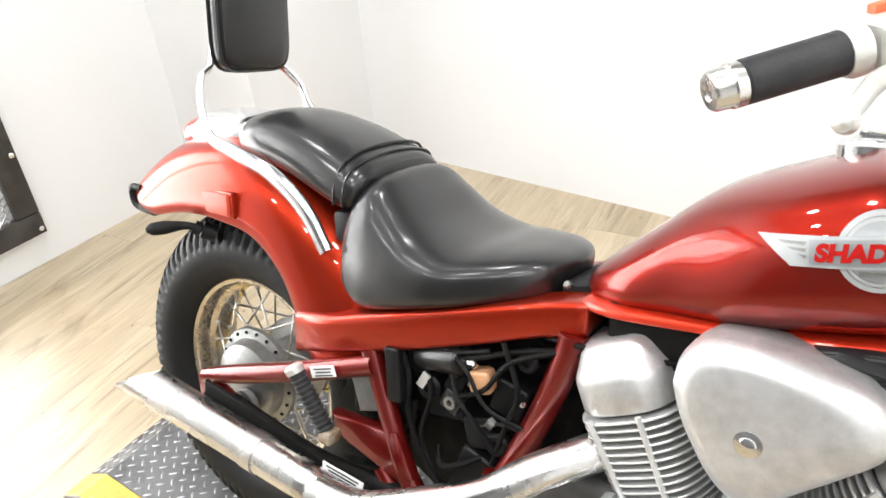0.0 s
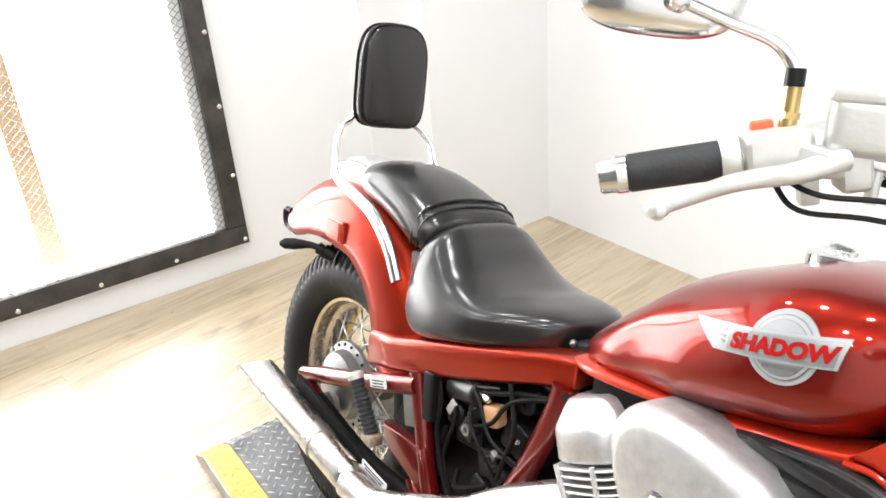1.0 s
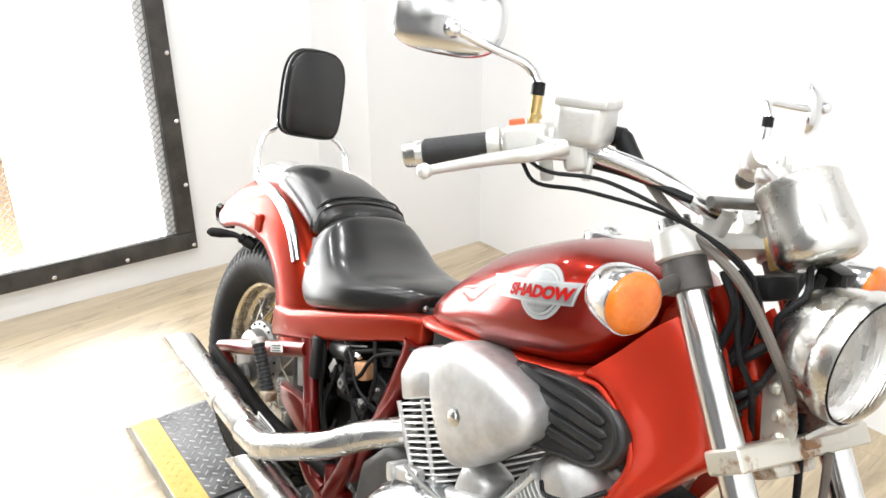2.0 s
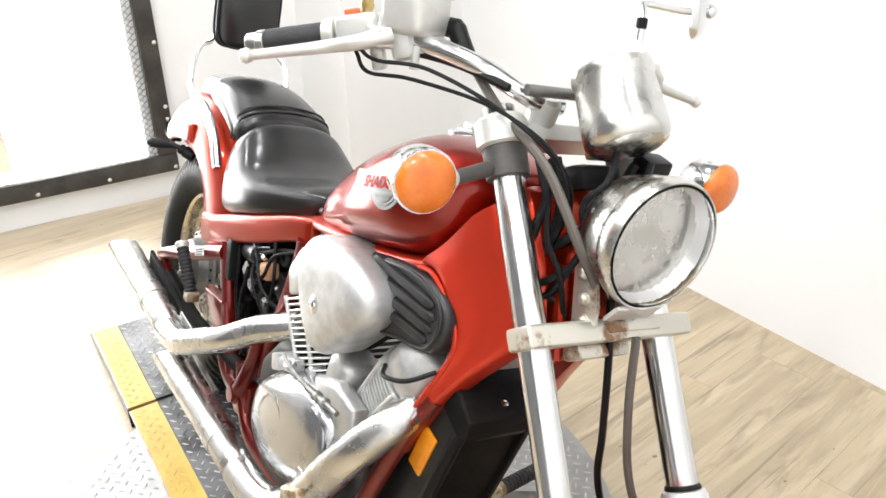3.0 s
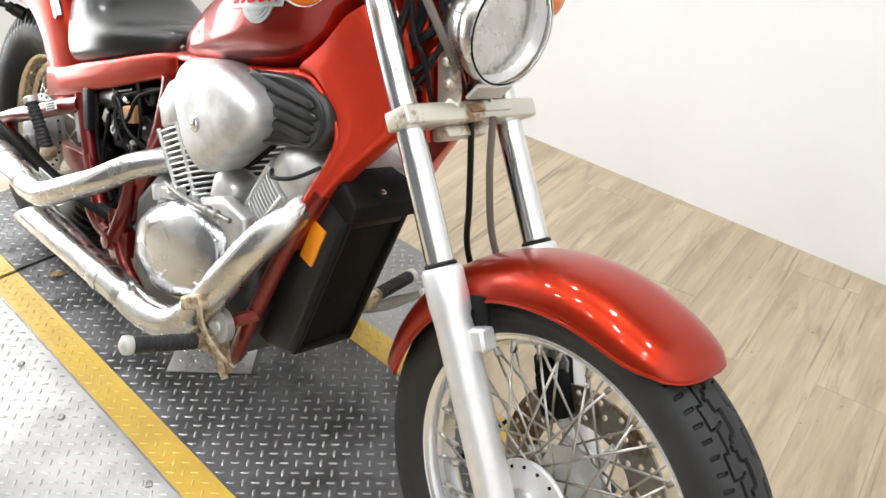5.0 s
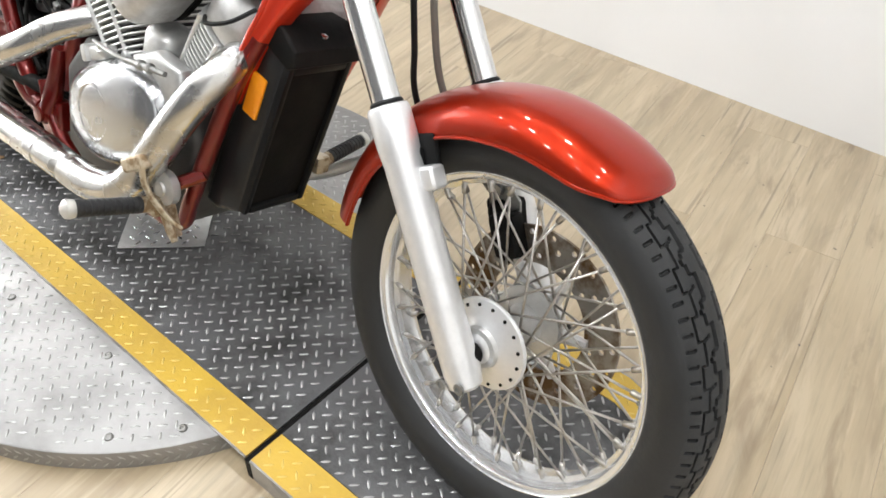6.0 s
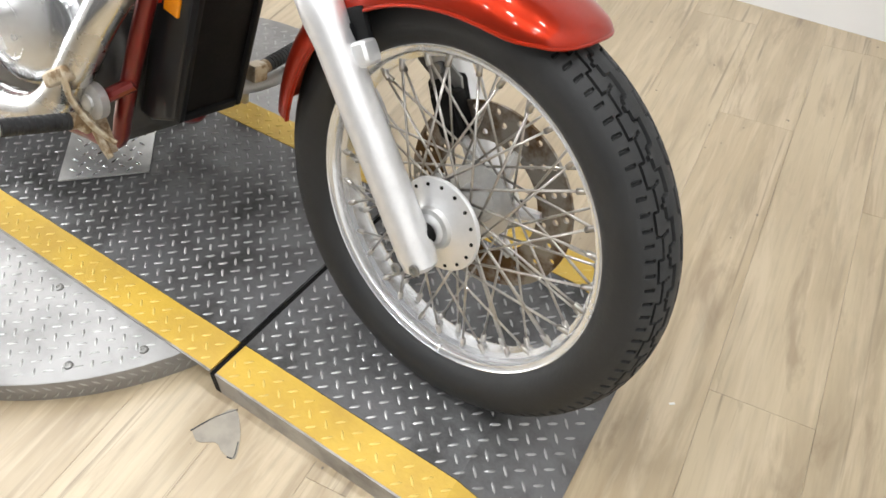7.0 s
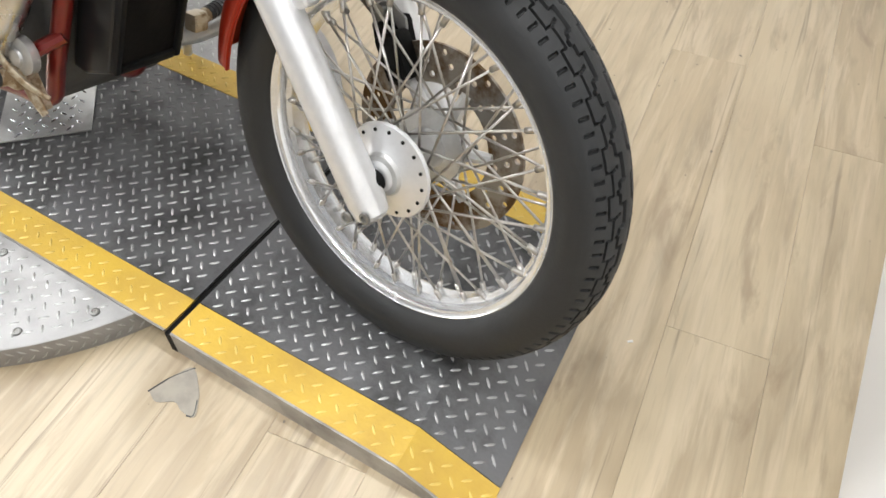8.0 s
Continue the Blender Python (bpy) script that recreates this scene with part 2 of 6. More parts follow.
def plank_mat():
    """Pale oak vinyl plank: long grain streaks, tone by plank."""
    m = bpy.data.materials.new("oak_vinyl_plank")
    m.use_nodes = True
    nt = m.node_tree
    b = nt.nodes["Principled BSDF"]
    geo = nt.nodes.new("ShaderNodeNewGeometry")
    info = nt.nodes.new("ShaderNodeObjectInfo")
    mp = nt.nodes.new("ShaderNodeMapping")
    mp.inputs["Rotation"].default_value = (0, 0, radians(-8))
    nt.links.new(geo.outputs["Position"], mp.inputs["Vector"])
    off = nt.nodes.new("ShaderNodeVectorMath")
    off.operation = "MULTIPLY_ADD"
    comb = nt.nodes.new("ShaderNodeCombineXYZ")
    for i in range(3):
        nt.links.new(info.outputs["Random"], comb.inputs[i])
    nt.links.new(comb.outputs[0], off.inputs[0])
    off.inputs[1].default_value = (0.35, 1.1, 0.4)
    nt.links.new(mp.outputs["Vector"], off.inputs[2])

    def streak(sx, sy, detail, lo, hi, dist=0.0):
        st = nt.nodes.new("ShaderNodeMapping")
        st.inputs["Scale"].default_value = (sx, sy, 1)
        nt.links.new(off.outputs[0], st.inputs["Vector"])
        n = nt.nodes.new("ShaderNodeTexNoise")
        n.inputs["Scale"].default_value, n.inputs["Detail"].default_value = 1.0, detail
        n.inputs["Roughness"].default_value, n.inputs["Distortion"].default_value = 0.6, dist
        nt.links.new(st.outputs["Vector"], n.inputs["Vector"])
        r = nt.nodes.new("ShaderNodeMapRange")
        r.inputs["From Min"].default_value, r.inputs["From Max"].default_value = lo, hi
        nt.links.new(n.outputs["Fac"], r.inputs["Value"])
        return r.outputs["Result"]

    def mix(fac, a, c, mul=1.0):
        mx = nt.nodes.new("ShaderNodeMix")
        mx.data_type = "RGBA"
        mm = nt.nodes.new("ShaderNodeMath")
        mm.operation = "MULTIPLY"
        mm.inputs[1].default_value = mul
        nt.links.new(fac, mm.inputs[0])
        nt.links.new(mm.outputs[0], mx.inputs[0])
        if isinstance(a, tuple):
            mx.inputs[6].default_value = (*a, 1)
        else:
            nt.links.new(a, mx.inputs[6])
        mx.inputs[7].default_value = (*c, 1)
        return mx.outputs[2]

    col = mix(info.outputs["Random"], (0.500, 0.406, 0.266), (0.425, 0.330, 0.204))
    col = mix(streak(3.0, 0.8, 4, 0.50, 0.70, 0.6), col, (0.330, 0.246, 0.145), 0.60)
    col = mix(streak(10.0, 1.2, 6, 0.46, 0.62, 0.4), col, (0.290, 0.216, 0.128), 0.58)
    col = mix(streak(26, 2.4, 5, 0.50, 0.64, 0.6), col, (0.564, 0.460, 0.315), 0.65)
    col = mix(streak(80, 5, 3, 0.50, 0.75), col, (0.206, 0.166, 0.109), 0.35)
    col = mix(streak(50, 1.4, 3, 0.62, 0.69, 0.5), col, (0.150, 0.108, 0.066), 0.62)
    col = mix(streak(16, 3.2, 5, 0.56, 0.70, 0.8), col, (0.215, 0.145, 0.080), 0.55)
    col = mix(streak(50, 34, 1, 0.765, 0.79), col, (0.067, 0.051, 0.042), 0.8)
    nt.links.new(col, b.inputs["Base Color"])
    b.inputs["Roughness"].default_value = 0.36
    b.inputs["Coat Weight"].default_value = 1.0
    b.inputs["Coat Roughness"].default_value = 0.42
    bp = nt.nodes.new("ShaderNodeBump")
    bp.inputs["Strength"].default_value, bp.inputs["Distance"].default_value = 0.15, 0.001
    nt.links.new(streak(90, 5, 4, 0.3, 0.7), bp.inputs["Height"])
    nt.links.new(bp.outputs["Normal"], b.inputs["Normal"])
    return m


M_PLANK = plank_mat()
M_SILVERLUG = mat("silver_plate_tread", (0.44, 0.438, 0.43), 0.28, 0.7, vary=0.5, vary_scale=9, tint=(0.25, 0.245, 0.24))
# Paler than the yellow plate: wear, and the lugs' highlights painted in.
M_YELLOWLUG = mat("worn_highlit_yellow_lugs", (0.70, 0.51, 0.12), 0.34, 0.1, vary=0.7, vary_scale=9, tint=(0.45, 0.31, 0.08))
M_GAP = mat("floor_joint", (0.20, 0.16, 0.115), 0.8)
M_GLASS = glass("clear_glass", rough=0.0, ribs=True)
M_WINDOW = glow("bright_frosted_window", (1.0, 0.99, 0.97), 5.0)
M_GLOW = glow("light_panel", (1.0, 0.97, 0.92), 6.0)
M_MIRROR = mat("mirror_glass", (0.9, 0.9, 0.9), 0.02, 1.0)


# ---- mesh helpers ----
def link(name, bm, material, parent=None, label="", smooth=True, sharp=35):
    """Links a bmesh as one object, under its parent if one is given."""
    bmesh.ops.recalc_face_normals(bm, faces=bm.faces)
    me = bpy.data.meshes.new(name)
    if smooth:
        lim = radians(sharp)
        for e in bm.edges:
            e.smooth = len(e.link_faces) < 2 or e.calc_face_angle(0) < lim
        for f in bm.faces:
            f.smooth = True
    bm.to_mesh(me)
    bm.free()
    me.materials.append(material)
    ob = new(name, me)
    ob.parent = parent
    if label:
        tagged(ob, label=label)
    return ob


part = link


def hub_empty(name, parent=None, m=None):
    ob = new(name)
    ob.empty_display_size = 0.1
    ob.parent = parent
    if m is not None:
        ob.matrix_basis = m
    return ob


def smooth_line(pts, n=8):
    """Catmull-Rom through the points; n steps a span."""
    p = [Vector(q) for q in pts]
    if len(p) < 3:
        return p
    p = [2 * p[0] - p[1]] + p + [2 * p[-1] - p[-2]]
    out = []
    for i in range(1, len(p) - 2):
        for k in range(n):
            t = k / n
            a, b, c, d = p[i - 1], p[i], p[i + 1], p[i + 2]
            out.append(0.5 * ((2 * b) + (c - a) * t + (2 * a - 5 * b + 4 * c - d) * t * t + (3 * b - a - 3 * c + d) * t ** 3))
    out.append(p[-2])
    return out


def lerp_list(v, n):
    """n values along the list v."""
    out = []
    for i in range(n):
        s = i / max(1, n - 1) * (len(v) - 1)
        k = min(int(s), len(v) - 2)
        out.append(v[k] + (v[k + 1] - v[k]) * (s - k))
    return out


def rings(bm, loops, cap0=True, cap1=True, closed=True):
    vs = [[bm.verts.new(q) for q in lp] for lp in loops]
    n = len(vs[0])
    for a, b in zip(vs, vs[1:]):
        for i in range(n if closed else n - 1):
            j = (i + 1) % n
            bm.faces.new((a[i], a[j], b[j], b[i]))
    if cap0:
        bm.faces.new(vs[0][::-1])
    if cap1:
        bm.faces.new(vs[-1])
    return vs


def tube(bm, pts, r, n=12, steps=8, flat=1.0, side=None, cap=True, smooth=True):
    """A tube along the points, r a radius or a list of radii; flat squeezes it across side."""
    line = smooth_line(pts, steps) if smooth else [Vector(q) for q in pts]
    rad = lerp_list(r, len(line)) if isinstance(r, (list, tuple)) else [r] * len(line)
    t0 = (line[1] - line[0]).normalized()
    u = (Vector(side) if side else (Vector((0, 1, 0)) if abs(t0.y) < 0.9 else Vector((0, 0, 1))))
    loops = []
    for i, q in enumerate(line):
        t = (line[min(i + 1, len(line) - 1)] - line[max(i - 1, 0)]).normalized()
        u = (u - t * u.dot(t)).normalized()
        w = t.cross(u)
        loops.append([q + rad[i] * (math.cos(2 * math.pi * k / n) * u * flat + math.sin(2 * math.pi * k / n) * w) for k in range(n)])
    rings(bm, loops, cap, cap)
    return bm


def lathe(bm, profile, origin, axis, n=32, closed=False, cap=True):
    """Turns the profile (distance along the axis, radius) round the axis."""
    ax = Vector(axis).normalized()
    u = ax.orthogonal().normalized()
    w = ax.cross(u)
    o = Vector(origin)
    loops = [[o + ax * h + max(r, 1e-4) * (math.cos(2 * math.pi * k / n) * u + math.sin(2 * math.pi * k / n) * w) for k in range(n)] for h, r in profile]
    if closed:
        loops.append(loops[0])
        vs = [[bm.verts.new(q) for q in lp] for lp in loops[:-1]]
        for a, b in zip(vs, vs[1:] + vs[:1]):
            for i in range(n):
                j = (i + 1) % n
                bm.faces.new((a[i], a[j], b[j], b[i]))
    else:
        rings(bm, loops, cap, cap)
    return bm


def block(bm, size, m=Matrix(), bevel=0.0, seg=2):
    """A box of that size at the pose m, its edges rounded."""
    r = bmesh.ops.create_cube(bm, size=1.0)
    vs = r["verts"]
    bmesh.ops.transform(bm, matrix=Matrix.Diagonal((*size, 1)), verts=vs)
    if bevel > 0:
        es = list({e for v in vs for e in v.link_edges})
        r2 = bmesh.ops.bevel(bm, geom=es, offset=bevel, segments=seg, profile=0.6, affect="EDGES")
        vs = list({v for f in r2["faces"] for v in f.verts} | {v for v in vs if v.is_valid})
    bmesh.ops.transform(bm, matrix=m, verts=vs)
    return bm


def slab(bm, outline, y0, y1, bevel=0.0, seg=2, round_steps=0):
    """A plate with the outline in x, z between two y values, its rim rounded."""
    pts = [Vector((x, 0, z)) for x, z in outline]
    if round_steps:
        pts = smooth_line(pts + pts[:1], round_steps)[:-1]
    a = [bm.verts.new((q.x, y0, q.z)) for q in pts]
    b = [bm.verts.new((q.x, y1, q.z)) for q in pts]
    n = len(pts)
    fs = [bm.faces.new(a), bm.faces.new(b[::-1])]
    for i in range(n):
        j = (i + 1) % n
        fs.append(bm.faces.new((a[j], a[i], b[i], b[j])))
    if bevel > 0:
        es = [e for f in fs[:2] for e in f.edges]
        bmesh.ops.bevel(bm, geom=es, offset=bevel, segments=seg, profile=0.5, affect="EDGES")
    return bm


def loft_x(bm, secs, n=28, power=2.4):
    """Rounded sections across the bike: rows of x, z bottom, z top, half width, and where (0 to 1) it is widest."""
    loops = []
    xs = smooth_line([(s[0], s[1], s[2]) for s in secs], 7)
    ws = smooth_line([(s[3], s[4], 0) for s in secs], 7)
    for q, w in zip(xs, ws):
        x, zb, zt = q
        hw, wide = max(w[0], 0.001), w[1]
        zc = zb + (zt - zb) * wide
        lp = []
        for k in range(n):
            a = 2 * math.pi * k / n
            c, s = math.cos(a), math.sin(a)
            yy = hw * math.copysign(abs(c) ** (2 / power), c)
            zz = math.copysign(abs(s) ** (2 / power), s)
            lp.append((x, yy, zc + zz * ((zt - zc) if zz > 0 else (zc - zb))))
        loops.append(lp)
    rings(bm, loops)
    return bm


def move(bm, m):
    bmesh.ops.transform(bm, matrix=m, verts=bm.verts)
    return bm


def B():
    return bmesh.new()


def oval(hx, hy, power=3.4, n=44):
    out = []
    for k in range(n):
        a = 2 * math.pi * k / n
        c, s = math.cos(a), math.sin(a)
        out.append((hx * math.copysign(abs(c) ** (2 / power), c), hy * math.copysign(abs(s) ** (2 / power), s)))
    return out


# ---- the room ----
FLOOR = -0.056


def wall(name, x0, y0, x1, y1, z0, z1, label, paint=None):
    bm = B()
    block(bm, (x1 - x0, y1 - y0, z1 - z0), pose((x0 + x1) / 2, (y0 + y1) / 2, (z0 + z1) / 2))
    return tagged(link(name, bm, paint or M_WALL, smooth=False), label, "wall", kind="structure")


# the rear wall stands round the mesh gate's opening, and jogs forward beside it
RX = -1.45
GY0, GY1, GZ0, GZ1 = -1.42, 0.24, 0.135, 2.06
wall("wall_rear_low", RX - 0.14, -3.3, RX, 0.96, FLOOR - 0.1, GZ0, "white painted wall strip below a mesh gate")
wall("wall_rear_side", RX - 0.14, GY1, RX, 0.96, GZ0, CEIL, "white painted wall beside a mesh gate")
wall("wall_rear_far", RX - 0.14, -3.3, RX, GY0, GZ0, CEIL, "white painted wall beside a mesh gate")
wall("wall_rear_top", RX - 0.14, GY0, RX, GY1, GZ1, CEIL, "white painted wall strip above a mesh gate")
wall("wall_jog", RX - 0.14, 0.96, -0.990, 1.72, FLOOR - 0.1, CEIL, "white painted boxed-out wall corner")
bm = B()
block(bm, (3.6, 0.14, CEIL + 0.16 - FLOOR), pose(-0.990, 1.528, (CEIL + FLOOR) / 2 - 0.02, 0, 0, 1.5) @ pose(1.79, 0.07, 0))
tagged(link("wall_side", bm, M_WALL, smooth=False), "plain white painted side wall", "wall", kind="structure")
wall("wall_back", RX - 0.14, -3.44, 3.2, -3.30, FLOOR - 0.1, CEIL, "plain dark wall out of view, standing in for the shop", M_SHOP)
bm = B()
block(bm, (0.12, 5.2, CEIL + 0.16), pose(0, 0, 0))
move(bm, pose(2.333 + 0.06, 0.0, (CEIL + FLOOR - 0.1) / 2, 0, 0, 5.05) @ pose(0, -1.1, 0))
tagged(link("wall_front", bm, M_WALL, smooth=False), "plain white painted end wall", "wall", kind="structure")
bm = B()
block(bm, (5.1, 5.4, 0.1), pose(0.80, -0.85, CEIL + 0.05))
tagged(link("ceiling", bm, M_CEIL, smooth=False), "flat ceiling out of view, greyed to dim reflections", "ceiling", kind="structure")

# a storage recess behind the mesh gate
for nm, sz, at in (("wall_recess_side_1", (0.38, 0.05, 2.2), (-1.80, GY1 + 0.09, 1.05)), ("wall_recess_side_2", (0.38, 0.05, 2.2), (-1.80, GY0 - 0.09, 1.05)),
                   ("wall_recess_sill", (0.38, 2.0, 0.06), (-1.80, -0.58, 0.02)), ("wall_recess_head", (0.38, 2.0, 0.06), (-1.80, -0.58, 2.17))):
    bm = B()
    block(bm, sz, pose(*at))
    tagged(link(nm, bm, M_TRIMW, smooth=False), "white lined recess behind a mesh gate", "wall", kind="structure")
bm = B()
block(bm, (0.04, 2.0, 2.2), pose(-2.015, -0.58, 1.09))
tagged(link("window_1", bm, M_WINDOW, smooth=False), "bright frosted daylight window behind a mesh gate", "window", kind="structure")
data = bpy.data.lights.new("window_light", "AREA")
data.shape, data.size, data.size_y, data.energy, data.color = "RECTANGLE", 1.95, 1.55, 80, (0.94, 0.975, 1.0)
new("window_light", data).matrix_world = pose(-1.97, -0.58, 1.08, 0, -90, 0)
for sy in (-0.30,):
    bm = B()
    block(bm, (0.04, 0.075, 2.06), pose(-1.70, sy, 1.08), 0.004)
    tagged(link("wooden_stud", bm, M_STUD), "upright pine stud behind a mesh gate", "stud")

# mesh gate: black steel angle frame, bolts, expanded metal
gate = tagged(hub_empty("mesh_gate"), "black steel framed gate with white expanded metal mesh", "gate")
GX = -1.427
gate.location = (GX, -0.6, 0.1)
GA, GB, GC, GD = -1.50, 0.351, 0.064, 2.12


def gate_part(name, bm, material, label=""):
    move(bm, pose(-GX, 0.6, -0.1))
    return link(name, bm, material, gate, label)


for nm, sz, at in (("bottom_rail", (0.03, GB - GA, 0.075), (GX, (GA + GB) / 2, GC + 0.0375)), ("top_rail", (0.03, GB - GA, 0.075), (GX, (GA + GB) / 2, GD - 0.0375)),
                   ("stile", (0.03, 0.075, GD - GC - 0.156), (GX, GB - 0.0375, (GC + GD) / 2)), ("stile", (0.03, 0.075, GD - GC - 0.156), (GX, GA + 0.0375, (GC + GD) / 2))):
    bm = B()
    block(bm, sz, pose(*at), 0.004)
    gate_part(nm, bm, M_BLACKFRAME)
for k in range(9):
    for yy, zz in ((GB - 0.016, GC + 0.020 + k * 0.2635), (GB - 0.016 - (k + 1) * 0.272, GC + 0.020)):
        if zz < GD and yy > GA:
            bm = B()
            lathe(bm, [(0, 0.010), (0.004, 0.009), (0.007, 0.005), (0.0075, 0.0)], (GX + 0.0145, yy, zz), (1, 0, 0), 10)
            gate_part("bolt", bm, M_CHROME, "bright round bolt head")
verts, faces = [], []
PY, PZ = 0.030, 0.0125
for i in range(int((GB - GA - 0.14) / PY)):
    for j in range(int((GD - GC - 0.14) / PZ)):
        y0 = GA + 0.07 + i * PY + (PY / 2 if j % 2 else 0)
        z0 = GC + 0.07 + j * PZ
        for s in (-1, 1):
            a, c = Vector((GX - 0.004, y0, z0)), Vector((GX - 0.009, y0 + s * PY / 2, z0 + PZ))
            k = len(verts)
            h = Vector((0.0, 0, 0.0016))
            d = Vector((0.004, 0, 0.0))
            verts += [a - h, a + h, c + h, c - h, a - h + d, a + h + d, c + h + d, c - h + d]
            faces += [(k, k + 1, k + 2, k + 3), (k + 4, k + 7, k + 6, k + 5), (k + 1, k + 5, k + 6, k + 2), (k, k + 3, k + 7, k + 4)]
me = bpy.data.meshes.new("expanded_metal")
me.from_pydata([v - Vector((GX, -0.6, 0.1)) for v in verts], [], faces)
me.materials.append(M_MESH)
ob = tagged(new("expanded_metal", me), "white expanded metal mesh", kind="stuff")
ob.parent = gate

# ceiling lights
for lx, ly in LAMPS:
    cl = tagged(hub_empty("ceiling_light", m=pose(lx, ly, CEIL)), "round white surface mounted ceiling downlight", "ceiling light", "ceiling lights")
    bm = B()
    lathe(bm, [(-0.001, 0.115), (-0.040, 0.110), (-0.044, 0.104), (-0.040, 0.095), (-0.030, 0.092), (-0.001, 0.092)], (0, 0, 0), (0, 0, 1), 32, closed=True)
    link("frame", bm, M_TRIMW, cl)
    bm = B()
    lathe(bm, [(-0.034, 0.0), (-0.033, 0.05), (-0.030, 0.0915), (-0.024, 0.0915)], (0, 0, 0), (0, 0, 1), 32)
    link("diffuser", bm, M_GLOW, cl)

# ---- turntable with a plate track across it ----
YAW = 0.55
TRACK = pose(0.0, -0.2165, 0.0, 0, 0, YAW)
TW, BAND = 0.60, 0.075
SKEW = -0.083


def plate_lugs(name, material, parent, inside, m, u0, u1, v0, v1, z=0.0, slope=None, group_label=""):
    """Raised diamond plate lugs on a grid; inside tells where they may stand."""
    vs, fs = [], []
    step = 0.0172
    for i in range(int(u0 / step) - 1, int(u1 / step) + 2):
        for j in range(int(v0 / step) - 1, int(v1 / step) + 2):
            if (i + j) % 2:
                continue
            u, v = i * step, j * step
            if not (u0 < u < u1 and v0 < v < v1 and inside(u, v)):
                continue
            a = radians(45 if i % 2 else -45)
            c, s = math.cos(a), math.sin(a)
            k = len(vs)
            zz = z if slope is None else slope(u, v)
            for px, py, pz in ((-0.0115, 0, -0.001), (-0.004, 0.0031, -0.001), (0.004, 0.0031, -0.001), (0.0115, 0, -0.001), (0.004, -0.0031, -0.001), (-0.004, -0.0031, -0.001), (-0.0068, 0, 0.0026), (0.0068, 0, 0.0026)):
                pu, pv = u + px * c - py * s, v + px * s + py * c
                ez = pz + (zz if slope is None else slope(pu, pv))
                vs.append(m @ Vector((pu, pv, ez)))
            fs += [(k, k + 6, k + 1), (k + 1, k + 6, k + 7, k + 2), (k + 2, k + 7, k + 3), (k + 3, k + 7, k + 4), (k + 4, k + 7, k + 6, k + 5), (k + 5, k + 6, k)]
    me = bpy.data.meshes.new(name)
    me.from_pydata(vs, [], [f[::-1] for f in fs])
    me.materials.append(material)
    me.polygons.foreach_set("use_smooth", [True] * len(me.polygons))
    ob = tagged(new(name, me), group_label, kind="stuff")
    ob.parent = parent
    return ob


turntable = tagged(hub_empty("turntable"), "round silver diamond plate turntable set on the floor", "turntable")
TC, TR = Vector((0.662, 0.085, 0)), 0.619
bm = B()
lathe(bm, [(FLOOR - 0.01, TR - 0.004), (-0.010, TR), (-0.006, TR - 0.001), (-0.004, TR - 0.004)], TC, (0, 0, 1), 160)
link("disc", bm, M_PLATE, turntable)
inv = TRACK.inverted()
ctr = inv @ TC
plate_lugs("disc_tread", M_SILVERLUG, turntable, lambda u, v: (u - ctr.x) ** 2 + (v - ctr.y) ** 2 < (TR - 0.02) ** 2 and not (-0.012 < v < TW + 0.012), TRACK, -0.1, 1.4, -0.7, 1.3, -0.004, group_label="raised silver diamond lugs")
# lugs round the rim
vs, fs = [], []
for k in range(190):
    for row in range(2):
        a = 2 * math.pi * (k + 0.5 * row) / 190
        t, n3 = Vector((-math.sin(a), math.cos(a), 0)), Vector((math.cos(a), math.sin(a), 0))
        o = TC + n3 * (TR - 0.001) + Vector((0, 0, -0.02 - 0.02 * row))
        d = (t + Vector((0, 0, 1 if row else -1))).normalized()
        e = n3.cross(d)
        i = len(vs)
        vs += [o - d * 0.011, o + e * 0.003, o + d * 0.011, o - e * 0.003, o + n3 * 0.0022]
        fs += [(i, i + 1, i + 4), (i + 1, i + 2, i + 4), (i + 2, i + 3, i + 4), (i + 3, i, i + 4)]
me = bpy.data.meshes.new("rim_tread")
me.from_pydata(vs, [], fs)
me.materials.append(M_SILVERLUG)
ob = tagged(new("rim_tread", me), "raised silver diamond lugs on the rim", kind="stuff")
ob.parent = turntable
for sx, sy in ((1.151, -0.238), (0.905, -0.234), (0.62, -0.28), (0.40, -0.275), (1.02, 0.42), (0.75, 0.48), (1.07, -0.335), (0.79, -0.45)):
    bm = B()
    lathe(bm, [(0, 0.0085), (0.003, 0.008), (0.0042, 0.005), (0.003, 0.0035), (0.003, 0)], (sx, sy, -0.004), (0, 0, 1), 12)
    link("screw", bm, M_GREY, turntable, "dull steel screw head")


